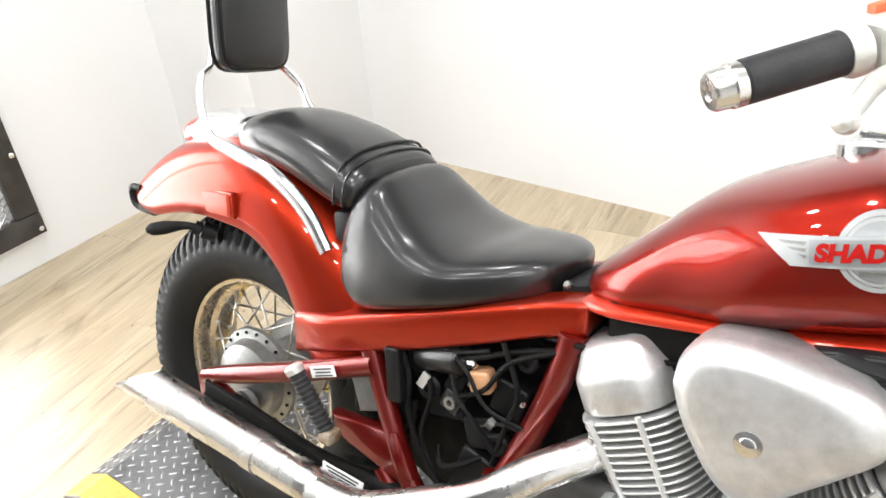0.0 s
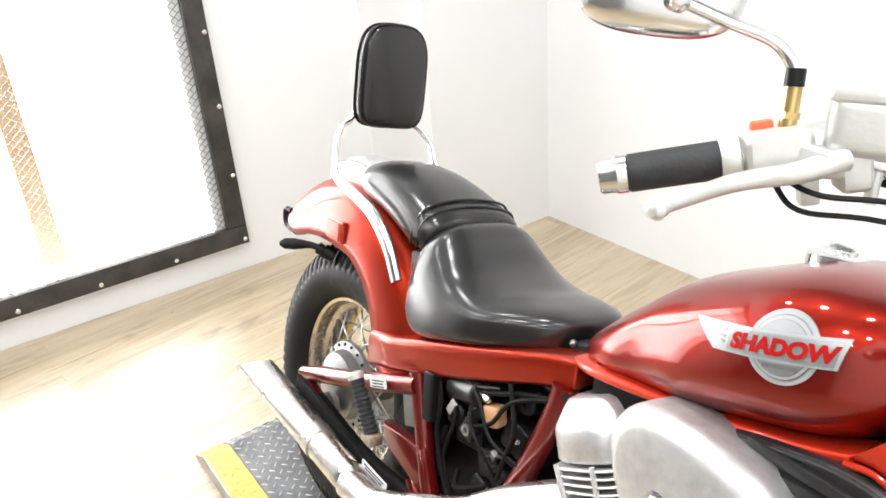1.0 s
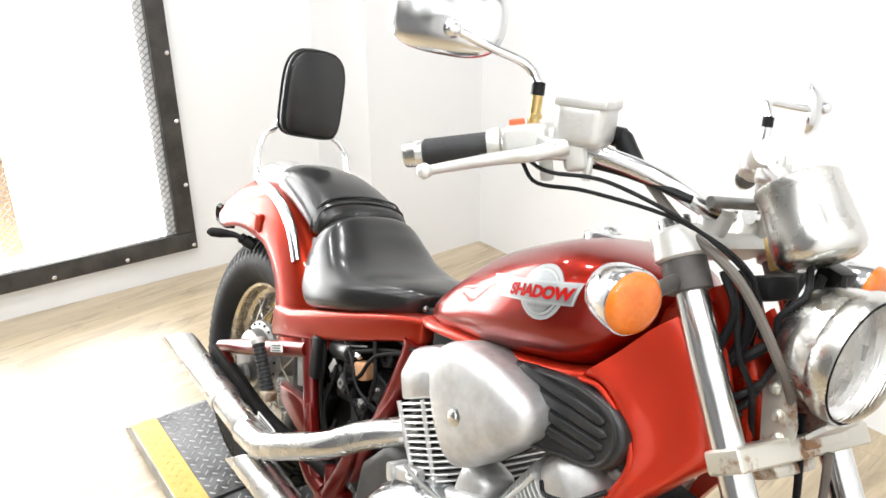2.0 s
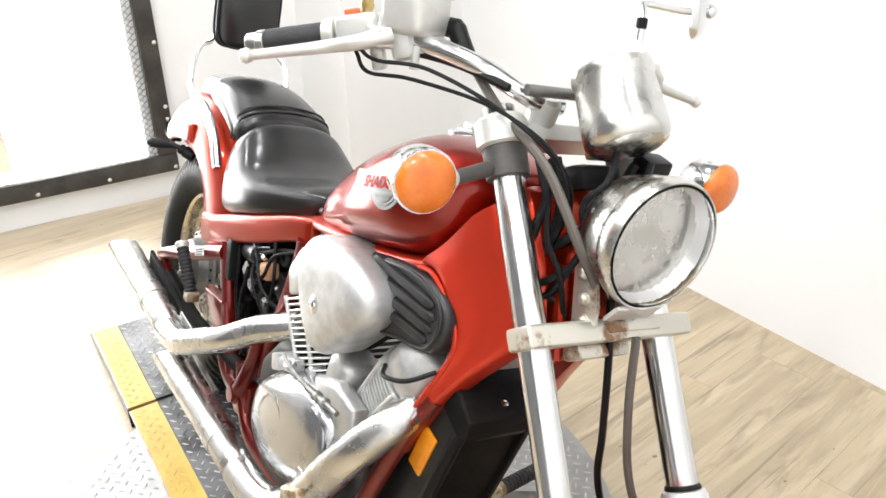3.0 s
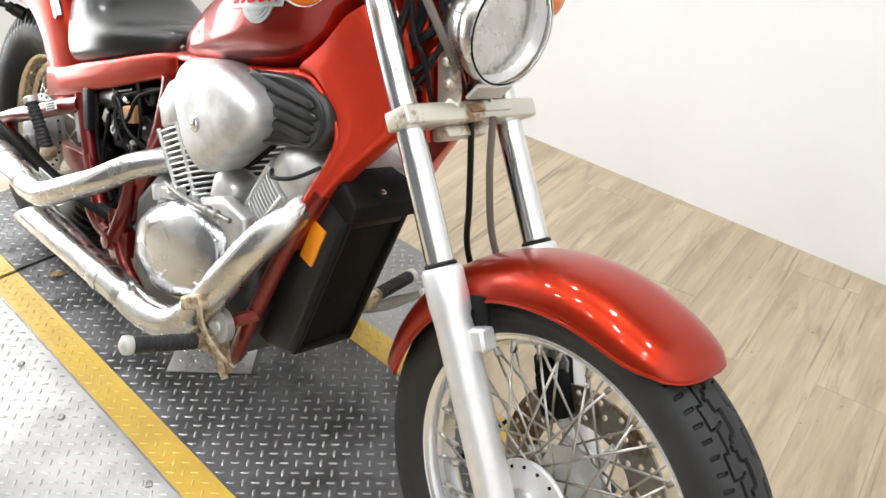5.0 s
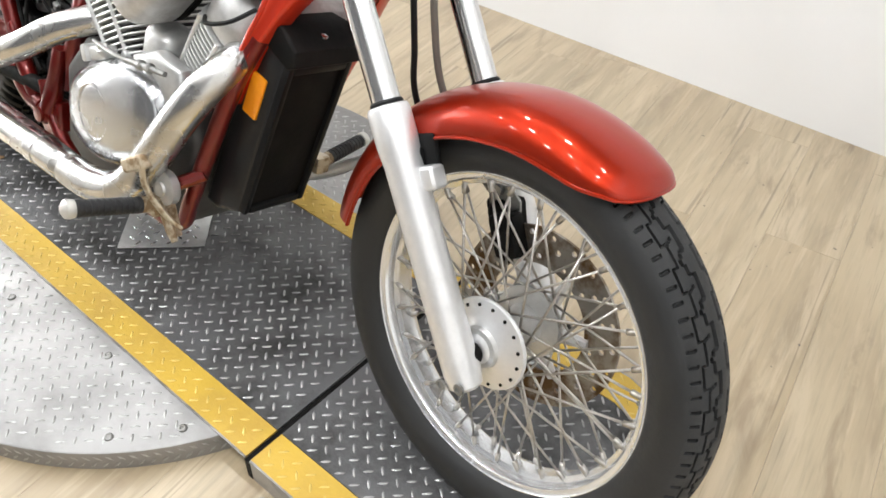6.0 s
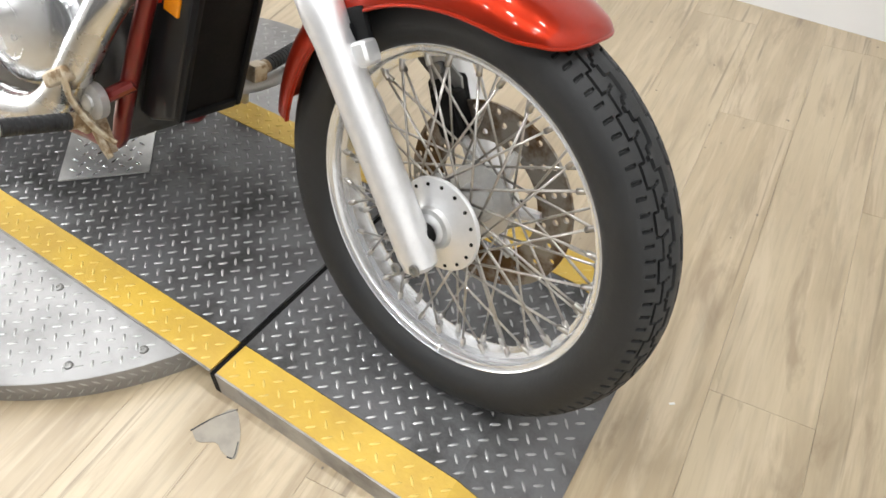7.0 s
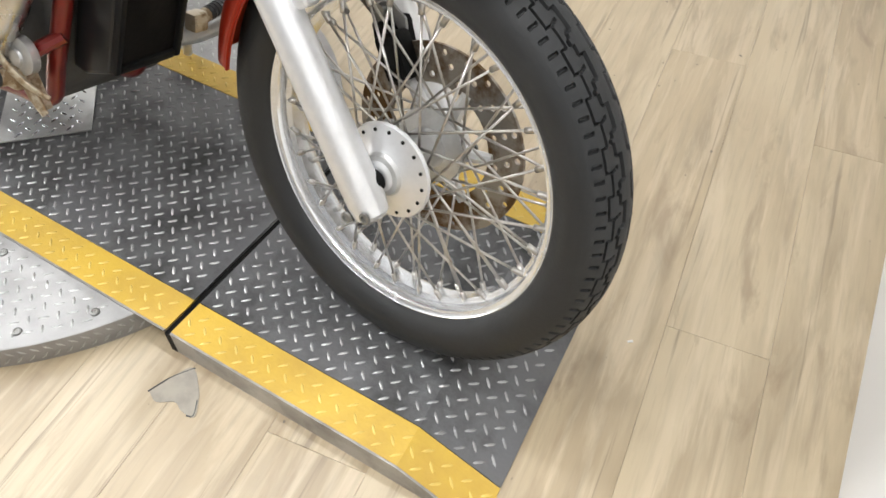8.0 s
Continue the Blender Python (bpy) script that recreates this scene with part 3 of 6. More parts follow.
def track_plate(thing, u0, u1, end0, end1, low, tag):
    """One length of the track: black plate between two yellow bands; the ends may slope to the floor."""
    def zed(u, v):
        s0, s1 = u0 + (end0[0] if end0 else 0), u1 - (end1[0] if end1 else 0)
        if end1 and u > s1 + SKEW * v:
            return max(FLOOR + 0.003, -(u - s1 - SKEW * v) / end1[0] * (-FLOOR - 0.003))
        if end0 and u < s0:
            return max(FLOOR + 0.003, -(s0 - u) / end0[0] * (-FLOOR - 0.003))
        return 0.0

    def strip(name, v0, v1, material, label):
        bm = B()
        us = [u0] + ([u0 + end0[0]] if end0 else []) + ([u1 - end1[0]] if end1 else []) + [u1]
        loops = []
        for q in us:
            row = []
            for v in (v0, v1):
                sk = SKEW * v if end1 and q >= u1 - end1[0] - 1e-6 else 0
                row.append((q + sk, v))
            (ua, va), (ub, vb) = row
            za = 0.0
            if (end1 and abs(q - u1) < 1e-6) or (end0 and abs(q - u0) < 1e-6):
                za = FLOOR + 0.003
            bot = min(low, za - 0.003)
            loops.append([(ua, va, za), (ub, vb, za), (ub, vb, bot), (ua, va, bot)])
        rings(bm, loops)
        move(bm, TRACK)
        return link(name, bm, material, thing, label, sharp=5)

    strip("black_plate", BAND, TW - BAND, M_BLACKPLATE, "black diamond plate, scuffed")
    strip("yellow_band", 0.004, BAND - 0.0015, M_YELLOW, "yellow painted diamond plate edge band")
    strip("yellow_band", TW - BAND + 0.0015, TW - 0.004, M_YELLOW, "yellow painted diamond plate edge band")
    for v in (0.0, TW - 0.004):
        strip("edge", v, v + 0.0035, M_EDGE, "scuffed bare metal edge")
    for nm, mt, lo, hi in (("black_tread", M_LUG, BAND + 0.006, TW - BAND - 0.006), ("yellow_tread", M_YELLOWLUG, 0.012, BAND - 0.008), ("yellow_tread", M_YELLOWLUG, TW - BAND + 0.008, TW - 0.012)):
        plate_lugs(nm, mt, thing, lambda u, v: u < u1 - 0.012 + (SKEW * v if end1 else 0) and u > u0 + 0.012, TRACK, u0, u1, lo, hi, slope=zed, group_label="raised diamond plate lugs")


track_mid = tagged(hub_empty("track_plate"), "black and yellow diamond plate track across the turntable", "track", "track plates")
track_plate(track_mid, 0.051, 1.281, None, None, -0.003, "mid")
track_front = tagged(hub_empty("track_ramp"), "black and yellow diamond plate ramp before the turntable", "ramp", "track plates")
track_plate(track_front, 1.294, 1.892, None, (0.144,), FLOOR, "front")
track_rear = tagged(hub_empty("track_ramp"), "black and yellow diamond plate ramp behind the turntable", "ramp", "track plates")
track_plate(track_rear, -0.48, 0.037, (0.09,), None, FLOOR, "rear")
for u in (0.044, 1.2875):
    bm = B()
    block(bm, (0.012, TW + 0.002, 0.050), TRACK @ pose(u, TW / 2, FLOOR / 2 - 0.002))
    tagged(link("rubber_joint", bm, M_DARK, smooth=False), "black rubber joint between track plates", "joint")
# small folded plate under the engine
bm = B()
block(bm, (0.19, 0.20, 0.004), pose(0.653, 0.084, 0.004, 0, 0, 44), 0.001)
lift = tagged(hub_empty("lift_plate"), "small loose silver diamond plate under the engine", "plate")
link("plate", bm, M_ALU, lift)
# Brighter metal on these lugs, lightened to read in the bike's shadow.
plate_lugs("plate_tread", M_RIM, lift, lambda u, v: True, pose(0.653, 0.084, 0.006, 0, 0, 44), -0.085, 0.085, -0.09, 0.09, 0.0, group_label="raised silver lugs")

# grey stain on the floor beside the ramp
bm = B()
pts = [(1.306, -0.286), (1.320, -0.246), (1.340, -0.214), (1.372, -0.236), (1.390, -0.258), (1.402, -0.282), (1.376, -0.284), (1.355, -0.278), (1.330, -0.294)]
line = smooth_line([(x, y, FLOOR) for x, y in pts + pts[:1]], 5)[:-1]
top = [bm.verts.new((q.x + 0.003 * math.sin(40 * q.y), q.y, FLOOR + 0.0012)) for q in line]
bot = [bm.verts.new((v.co.x, v.co.y, FLOOR - 0.001)) for v in top]
bm.faces.new(top)
for i in range(len(top)):
    j = (i + 1) % len(top)
    bm.faces.new((top[i], bot[i], bot[j], top[j]))
tagged(link("floor_stain", bm, M_PUDDLE, smooth=False), "thin grey dried glue patch on the floor", "stain", kind="structure")
for pts in ([(1.306, -0.287), (1.320, -0.247), (1.342, -0.212)], [(1.388, -0.256), (1.402, -0.280), (1.392, -0.286)]):
    bm = B()
    tube(bm, [(x, y, FLOOR + 0.0002) for x, y in pts], 0.0015, 6, 6)
    part("dark_rim", bm, M_INK, bpy.data.objects["floor_stain"])


# a dry leaf on the track, specks on the floor
bm = B()
rows = []
for k in range(7):
    f = k / 6
    w = 0.011 * math.sin(math.pi * (0.08 + 0.84 * f))
    rows.append([(0.045 * (f - 0.5), q * w, 0.0035 + 0.004 * abs(q) + 0.003 * math.sin(5 * f) + dz) for q, dz in ((-1, 0), (0, 0), (1, 0), (1, -0.001), (0, -0.001), (-1, -0.001))])
rings(bm, rows)
move(bm, pose(0.138, -0.074, 0.0, 0, 0, 70))
tagged(link("dry_leaf", bm, M_LEAF), "small dry tan leaf lying on the black plate", "leaf")
for sx, sy, sr in ((1.945, 0.225, 0.004), (2.02, -0.33, 0.003)):
    bm = B()
    block(bm, (sr * 2.4, sr, 0.002), pose(sx, sy, FLOOR + 0.001, 0, 0, 40), 0.0006)
    tagged(link("paper_chip", bm, M_WHITE_LBL), "tiny white paper chip on the plank floor", "chip")


# ---- the motorcycle: built upright, leaning on its stand ----
LEAN, STEER = 16.3, -6.0
bike = tagged(hub_empty("motorcycle", m=pose(0, 0.003, 0, -LEAN, 0, 0)), "red cruiser motorcycle with black seats, leaning on its stand", "motorcycle")
PIVOT = Matrix.Translation((1.535, 0, 0.33))
RAKE = radians(35)
ST = PIVOT @ Matrix.Rotation(radians(STEER), 4, (-math.sin(RAKE), 0, math.cos(RAKE))) @ PIVOT.inverted()


def add(name, bm, material, label="", parent=None, front=False, sharp=35):
    if front:
        move(bm, ST)
    return link(name, bm, material, parent or bike, label, sharp=sharp)


def tyre_mesh(name, R, rim, half, cells, steps, across, depth, notch=0.036):
    """A tyre with its tread cut in; it turns round y."""
    h = (R - rim) * 0.56
    rc = R - h
    cols = [radians(a) for a in np.linspace(-148, -64, 10)] + [radians(a) for a in np.linspace(-62, 62, across)] + [radians(a) for a in np.linspace(64, 148, 10)]
    vs = []
    for i in range(steps):
        th = 2 * math.pi * i / steps
        ph = (i / steps * cells) % 1.0
        for a in cols:
            d = 0.0
            deg = math.degrees(a)
            ad = abs(deg)
            if ad < (78 if notch > 0.05 else 60):
                q = (ph + (0.5 if deg < 0 else 0)) % 1.0
                step_in = 10 + (9 if q < 0.45 else 0) + (4 if 0.2 < q < 0.3 else 0)
                if abs(ad - step_in) < 2.3 or (min(abs(q - 0.45), abs(q - 0.985)) < 0.035 and 9 < ad < 20):
                    d = depth
                q2 = (q + 0.3) % 1.0
                mid = 30 + (8 if q2 < 0.5 else 0)
                if abs(ad - mid) < 1.9 or (min(abs(q2 - 0.5), q2, 1 - q2) < 0.03 and 29 < ad < 40):
                    d = depth
                if 42 < ad < (76 if notch > 0.05 else 57) and min(abs(q - 0.22), abs(q - 0.55), abs(q - 0.88)) < notch:
                    d = depth * 0.8
                if notch > 0.05 and ad < 42 and abs(q - 0.55 + ad / 260) < notch * 0.8:
                    d = depth * 0.8
                if 18 < ad < 31 and abs(q - 0.72 + (ad - 25) / 120) < 0.03:
                    d = depth * 0.7
            y = half * math.sin(a) * (1.0 if ad < 90 else 1.0)
            r = rc + h * math.cos(a)
            if ad > 100:
                y = math.copysign(half * (1 - 0.35 * ((ad - 100) / 48) ** 1.5), a)
            nx = max(0.0, math.cos(a))
            r -= d * nx
            y -= d * math.sin(a)
            vs.append((r * math.cos(th), y, r * math.sin(th)))
    n = len(cols)
    fs = []
    for i in range(steps):
        j = (i + 1) % steps
        for k in range(n - 1):
            fs.append((i * n + k, i * n + k + 1, j * n + k + 1, j * n + k))
        fs.append((i * n + n - 1, i * n, j * n, j * n + n - 1))
    me = bpy.data.meshes.new(name)
    me.from_pydata(vs, [], fs)
    me.materials.append(M_RUBBER)
    me.polygons.foreach_set("use_smooth", [k < 10 or k > n - 12 for k in range(n)] * steps)
    return me


def rim_bm(r, half, well=0.022):
    bm = B()
    side = [(0.004, 0.004), (0.0, 0.003), (-0.002, 0.0), (-0.002, -0.004), (0.002, -0.0065), (0.002, -0.012), (0.0045, -0.0145), (0.006, -0.021), (0.011, -0.0245)]
    near = [(-half + a, r + b) for a, b in side]
    far = [(half - a, r + b) for a, b in side[::-1]]
    prof = near + [(-half * 0.42, r - 0.0255), (-half * 0.3, r - well - 0.011), (half * 0.3, r - well - 0.011), (half * 0.42, r - 0.0255)] + far + [(half - 0.008, r - 0.002), (-half + 0.008, r - 0.002)]
    lathe(bm, prof, (0, 0, 0), (0, 1, 0), 120, closed=True)
    return bm


def spokes(wheel, count, r_hub, y_hub, r_rim, y_rim, lean, material, radius=0.0021):
    """Laced spokes with nipples, one mesh for each of four kinds, shared round the wheel."""
    kinds = []
    for side in (-1, 1):
        for way in (-1, 1):
            bm = B()
            a = way * lean
            p0 = Vector((r_hub * math.cos(a), side * y_hub, r_hub * math.sin(a)))
            p1 = Vector((r_rim, side * y_rim * 0.35, 0))
            tube(bm, [p0, p1], radius, 6, smooth=False)
            d = (p0 - p1).normalized()
            tube(bm, [p1 - d * 0.004, p1 + d * 0.017], 0.0043, 6, smooth=False)
            bmesh.ops.recalc_face_normals(bm, faces=bm.faces)
            me = bpy.data.meshes.new("spoke")
            bm.to_mesh(me)
            bm.free()
            me.materials.append(material)
            me.polygons.foreach_set("use_smooth", [True] * len(me.polygons))
            kinds.append(me)
    for k in range(count):
        ob = new("spoke", kinds[(k % 2) * 2 + (k // 2) % 2])
        ob.parent = wheel
        ob.matrix_basis = Matrix.Rotation(-2 * math.pi * (k + 0.12 * ((k // 2) % 2)) / count, 4, "Y")


def wheel_set(name, at, m, label):
    w = hub_empty(name, bike, m @ Matrix.Translation(at))
    tagged(w, label=label)
    return w


# front wheel
fw = wheel_set("front_wheel", (1.599, 0, 0.33), ST, "wire spoked front wheel with a chrome rim")
ob = new("tyre", tyre_mesh("tyre", 0.332, 0.251, 0.052, 34, 1020, 63, 0.0055))
ob.parent = fw
part("rim", rim_bm(0.2595, 0.036), M_RIM, fw, "chrome rim")
bm = B()
lathe(bm, [(-0.072, 0.018), (-0.070, 0.030), (-0.058, 0.036), (-0.052, 0.062), (-0.047, 0.066), (-0.043, 0.062), (-0.038, 0.030), (0.0, 0.026), (0.036, 0.032), (0.042, 0.058), (0.050, 0.060), (0.053, 0.040), (0.06, 0.03)], (0, 0, 0), (0, 1, 0), 40)
part("hub", bm, M_ALU, fw, "cast aluminium hub")
bm = B()
lathe(bm, [(-0.076, 0.012), (-0.074, 0.020), (-0.066, 0.028), (-0.058, 0.050), (-0.055, 0.070), (-0.051, 0.072), (-0.047, 0.070)], (0, 0, 0), (0, 1, 0), 40)
part("hub_cover", bm, M_SLIDER, fw, "polished drilled hub cover")
# Dark plugs for the drilled holes, their shade put into the colour.
for k in range(16):
    a = 2 * math.pi * k / 16
    bm = B()
    lathe(bm, [(-0.0585, 0.0027), (-0.052, 0.0027)], (0.062 * math.cos(a), 0.0008, 0.062 * math.sin(a)), (0, 1, 0), 8)
    part("hole", bm, M_DARK, fw)
bm = B()
lathe(bm, [(-0.105, 0.0085), (0.105, 0.0085)], (0, 0, 0), (0, 1, 0), 14)
part("axle", bm, M_DARK, fw, "dark steel axle")
# brake disc, drilled through


def drilled_ring(r_out, r_in, holes, thick):
    """A flat ring with round holes through it, in the plane of x and z, its middle at y = 0."""
    cu = bpy.data.curves.new("ring", "CURVE")
    cu.dimensions, cu.fill_mode, cu.extrude = "2D", "BOTH", thick / 2
    for cx, cy, q, n in [(0, 0, r_out, 72), (0, 0, r_in, 48)] + [(a, b, c, 10) for a, b, c in holes]:
        sp = cu.splines.new("POLY")
        sp.points.add(n - 1)
        for k in range(n):
            sp.points[k].co = (cx + q * math.cos(2 * math.pi * k / n), cy + q * math.sin(2 * math.pi * k / n), 0, 1)
        sp.use_cyclic_u = True
    tmp = new("ring", cu)
    me = bpy.data.meshes.new_from_object(tmp.evaluated_get(bpy.context.evaluated_depsgraph_get()))
    bpy.data.objects.remove(tmp)
    bm = B()
    bm.from_mesh(me)
    return move(bm, Matrix.Rotation(radians(90), 4, "X"))


holes = [(rr * math.cos(2 * math.pi * (k + ring / 3) / cnt), rr * math.sin(2 * math.pi * (k + ring / 3) / cnt), 0.0048) for ring, (rr, cnt) in enumerate(((0.102, 14), (0.121, 18), (0.138, 22))) for k in range(cnt)]
bm = drilled_ring(0.148, 0.090, holes, 0.005)
move(bm, Matrix.Translation((0, 0.0645, 0)))
part("brake_disc", bm, M_DISC, fw, "rusty drilled brake disc", smooth=False)
bm = B()
lathe(bm, [(0.05, 0.055), (0.064, 0.055)], (0, 0, 0), (0, 1, 0), 30)
part("disc_carrier", bm, M_SLIDER, fw)
for k in range(6):
    a = 2 * math.pi * k / 6
    bm = B()
    tube(bm, [(0.045 * math.cos(a), 0.058, 0.045 * math.sin(a)), (0.098 * math.cos(a + 0.12), 0.062, 0.098 * math.sin(a + 0.12))], [0.012, 0.008], 8, smooth=False)
    part("carrier_arm", bm, M_SLIDER, fw)
spokes(fw, 64, 0.056, 0.046, 0.231, 0.03, 0.95, M_SPOKE, 0.0020)

# rear wheel
rw = wheel_set("rear_wheel", (0, 0, 0.3265), Matrix(), "wire spoked rear wheel with a wide black tyre")
rear_mesh = tyre_mesh("tyre", 0.3265, 0.196, 0.084, 24, 624, 55, 0.012, 0.075)
rear_mesh.materials[0] = M_REARTYRE
ob = new("tyre", rear_mesh)
ob.parent = rw
part("rim", rim_bm(0.205, 0.058, 0.026), M_REARRIM, rw, "tarnished chrome rim")
bm = B()
lathe(bm, [(-0.098, 0.022), (-0.096, 0.05), (-0.085, 0.072), (-0.062, 0.078), (-0.058, 0.095), (-0.050, 0.097), (-0.046, 0.09), (-0.03, 0.05), (0.04, 0.05), (0.046, 0.085), (0.056, 0.085), (0.06, 0.04)], (0, 0, 0), (0, 1, 0), 44)
part("hub", bm, M_HUB, rw, "cast aluminium drum brake hub")
# Dark plugs again, coloured for the shade inside the drum's holes.
for k in range(20):
    a = 2 * math.pi * k / 20
    bm = B()
    lathe(bm, [(-0.0612, 0.0033), (-0.054, 0.0033)], (0.088 * math.cos(a), -0.001, 0.088 * math.sin(a)), (0, 1, 0), 8)
    part("hole", bm, M_DARK, rw)
spokes(rw, 40, 0.085, 0.052, 0.176, 0.04, 0.75, M_SPOKE, 0.0024)

# fork legs
DIRF = Vector((-0.577, 0, 0.8167))


def fork_point(s, y, off=0.0):
    """A point on the leg's line, s metres up it from the height of the axle."""
    return Vector((1.586, y, 0.33)) + DIRF * s + Vector((0.8167, 0, 0.577)) * off


for sd in (-1, 1):
    y = sd * 0.101
    bm = B()
    tube(bm, [fork_point(0.31, y), fork_point(0.855, y)], 0.0205, 24, smooth=False)
    add("fork_tube", bm, M_CHROME, "chrome fork tube", front=True)
    bm = B()
    lathe(bm, [(-0.056, 0.017), (-0.050, 0.0245), (-0.03, 0.0275), (0.27, 0.0275), (0.300, 0.0300), (0.345, 0.0300), (0.351, 0.0275), (0.353, 0.0215)], fork_point(0, y), DIRF, 28)
    add("fork_slider", bm, M_SLIDER, "satin aluminium fork slider", front=True)
    bm = B()
    lathe(bm, [(0.351, 0.0235), (0.356, 0.0235), (0.359, 0.0212)], fork_point(0, y), DIRF, 24)
    add("dust_seal", bm, M_PLASTIC, front=True)
    # axle boss at the foot, coloured near black for the shade of the axle hole
    bm = B()
    tube(bm, [Vector((1.600, y - sd * 0.022, 0.328)), Vector((1.600, y + sd * 0.004, 0.328))], 0.0165, 20, smooth=False)
    add("axle_boss", bm, M_DARK, "axle boss coloured dark as the open axle hole", front=True)
    for dx, dz in ((0.012, -0.045), (0.044, -0.030)):
        bm = B()
        lathe(bm, [(0, 0.0085), (0.004, 0.0085), (0.0045, 0.005), (0.001, 0.0045), (0.001, 0)], (1.579 + dx, y + sd * 0.0245, 0.330 + dz), (0, sd, 0), 12)
        add("pinch_bolt", bm, M_GREY, front=True)
    # fender bracket
    bm = B()
    block(bm, (0.052, 0.012, 0.064), pose(1.446, sd * 0.078, 0.566, 0, -25, 0), 0.007)
    block(bm, (0.03, 0.03, 0.03), pose(1.436, sd * 0.088, 0.560, 0, -25, 0), 0.006)
    add("fender_bracket", bm, M_PLASTIC, "black fender bracket", front=True)
    bm = B()
    block(bm, (0.066, 0.030, 0.034), pose(1.458, sd * 0.088, 0.540, 0, -30, 0), 0.010, 3)
    add("slider_lug", bm, M_SLIDER, front=True)

# lower clamp with its rusty chrome cover
m0 = Matrix.Translation(fork_point(0.562, 0, 0.0)) @ Matrix.Rotation(radians(-35.2), 4, "Y")
bm = B()
block(bm, (0.050, 0.262, 0.029), m0 @ pose(0.010, 0.002, 0), 0.006, 3)
clamp = add("lower_clamp", bm, M_RUST, "rusty chrome lower fork clamp", front=True)
bm = B()
block(bm, (0.008, 0.085, 0.013), m0 @ pose(0.037, 0.03, 0.002), 0.003)
add("clamp_badge", bm, M_RUST, front=True)
bm = B()
block(bm, (0.034, 0.085, 0.018), m0 @ pose(-0.006, 0, -0.023), 0.006)
add("stem_bracket", bm, M_RUST, front=True)
# upper clamp, black lamp brackets
m1 = Matrix.Translation(fork_point(0.822, 0, -0.01)) @ Matrix.Rotation(radians(-35.2), 4, "Y")
bm = B()
block(bm, (0.055, 0.15, 0.024), m1, 0.006)
for sd in (-1, 1):
    lathe(bm, [(-0.020, 0.030), (-0.017, 0.034), (0.013, 0.034), (0.019, 0.029), (0.020, 0.0)], fork_point(0.822, sd * 0.101), DIRF, 28)
add("upper_clamp", bm, M_WHITEMETAL, "pale chrome upper fork clamp", front=True)
for sd in (-1, 1):
    bm = B()
    lathe(bm, [(-0.022, 0.0235), (-0.020, 0.028), (0.019, 0.028), (0.021, 0.0235)], fork_point(0.783, sd * 0.101), DIRF, 24)
    add("lamp_bracket", bm, M_COLLAR, "dusty black rubber collar on the fork", front=True)
    # turn signal: black stem, pale ferrule, deep chrome cup, domed amber lens
    c = Vector((1.179, sd * 0.238, 0.957))
    fa, fb = c + Vector((-0.018, -sd * 0.034, -0.002)), c + Vector((-0.024, -sd * 0.049, -0.004))
    bm = B()
    tube(bm, [fork_point(0.777, sd * 0.120), fb], [0.0100, 0.0090], 14, smooth=False)
    add("signal_stem", bm, M_COLLAR, "dusty black rubber stem", front=True)
    bm = B()
    tube(bm, [c + Vector((-0.012, -sd * 0.020, 0)), fa, fb], 0.0125, 14, smooth=False)
    add("ferrule", bm, M_WHITEMETAL, "pale grey stem ferrule", front=True)
    ax = Vector((0.97, sd * 0.10, 0.0))
    bm = B()
    lathe(bm, [(-0.058, 0.0), (-0.057, 0.010), (-0.052, 0.022), (-0.042, 0.031), (-0.028, 0.0362), (-0.012, 0.0382), (0.001, 0.0388), (0.004, 0.0380), (0.004, 0.0355)], c, ax, 36)
    add("turn_signal", bm, M_CHROME, "chrome turn signal cup", front=True)
    bm = B()
    lathe(bm, [(0.001, 0.0362), (0.007, 0.0360), (0.011, 0.0335), (0.015, 0.027), (0.0175, 0.017), (0.0185, 0.006), (0.0186, 0.0)], c, ax, 36)
    add("signal_lens", bm, M_AMBER, "orange turn signal lens", front=True)

# headlamp
HL = 0.92
hc, hx = Vector((1.311, 0.008, 0.930)), Vector((0.992, 0.0, -0.02))


def lamp_rings(prof):
    return [(HL * a, HL * q) for a, q in prof]


bm = B()
lathe(bm, lamp_rings([(-0.105, 0.0), (-0.102, 0.028), (-0.092, 0.050), (-0.072, 0.068), (-0.044, 0.079), (-0.018, 0.083), (-0.014, 0.083)]), hc, hx, 48)
add("headlamp_shell", bm, M_BELL, "chrome headlamp shell", front=True)
bm = B()
lathe(bm, lamp_rings([(-0.020, 0.083), (-0.012, 0.0875), (0.0, 0.0890), (0.008, 0.0884), (0.0125, 0.0862), (0.0120, 0.0842), (0.006, 0.0838), (-0.010, 0.0835)]), hc, hx, 56, closed=True)
add("headlamp_rim", bm, M_BELL, "chrome headlamp rim", front=True)
bm = B()
lathe(bm, lamp_rings([(0.004, 0.0838), (0.0110, 0.0838), (0.0125, 0.0822), (0.0128, 0.0810), (0.004, 0.0806)]), hc, hx, 56, closed=True)
add("headlamp_gasket", bm, M_DARK, "thin dark lamp gasket", front=True)
bm = B()
lathe(bm, lamp_rings([(-0.075, 0.012), (-0.066, 0.032), (-0.046, 0.056), (-0.022, 0.072), (0.004, 0.0806)]), hc, hx, 56, cap=False)
add("reflector", bm, M_BOWL, "bright reflector bowl", front=True)
bm = B()
lathe(bm, lamp_rings([(-0.075, 0.012), (-0.050, 0.011), (-0.036, 0.010), (-0.033, 0.0)]), hc, hx, 16)
add("bulb", bm, M_GREY, front=True)
bm = B()
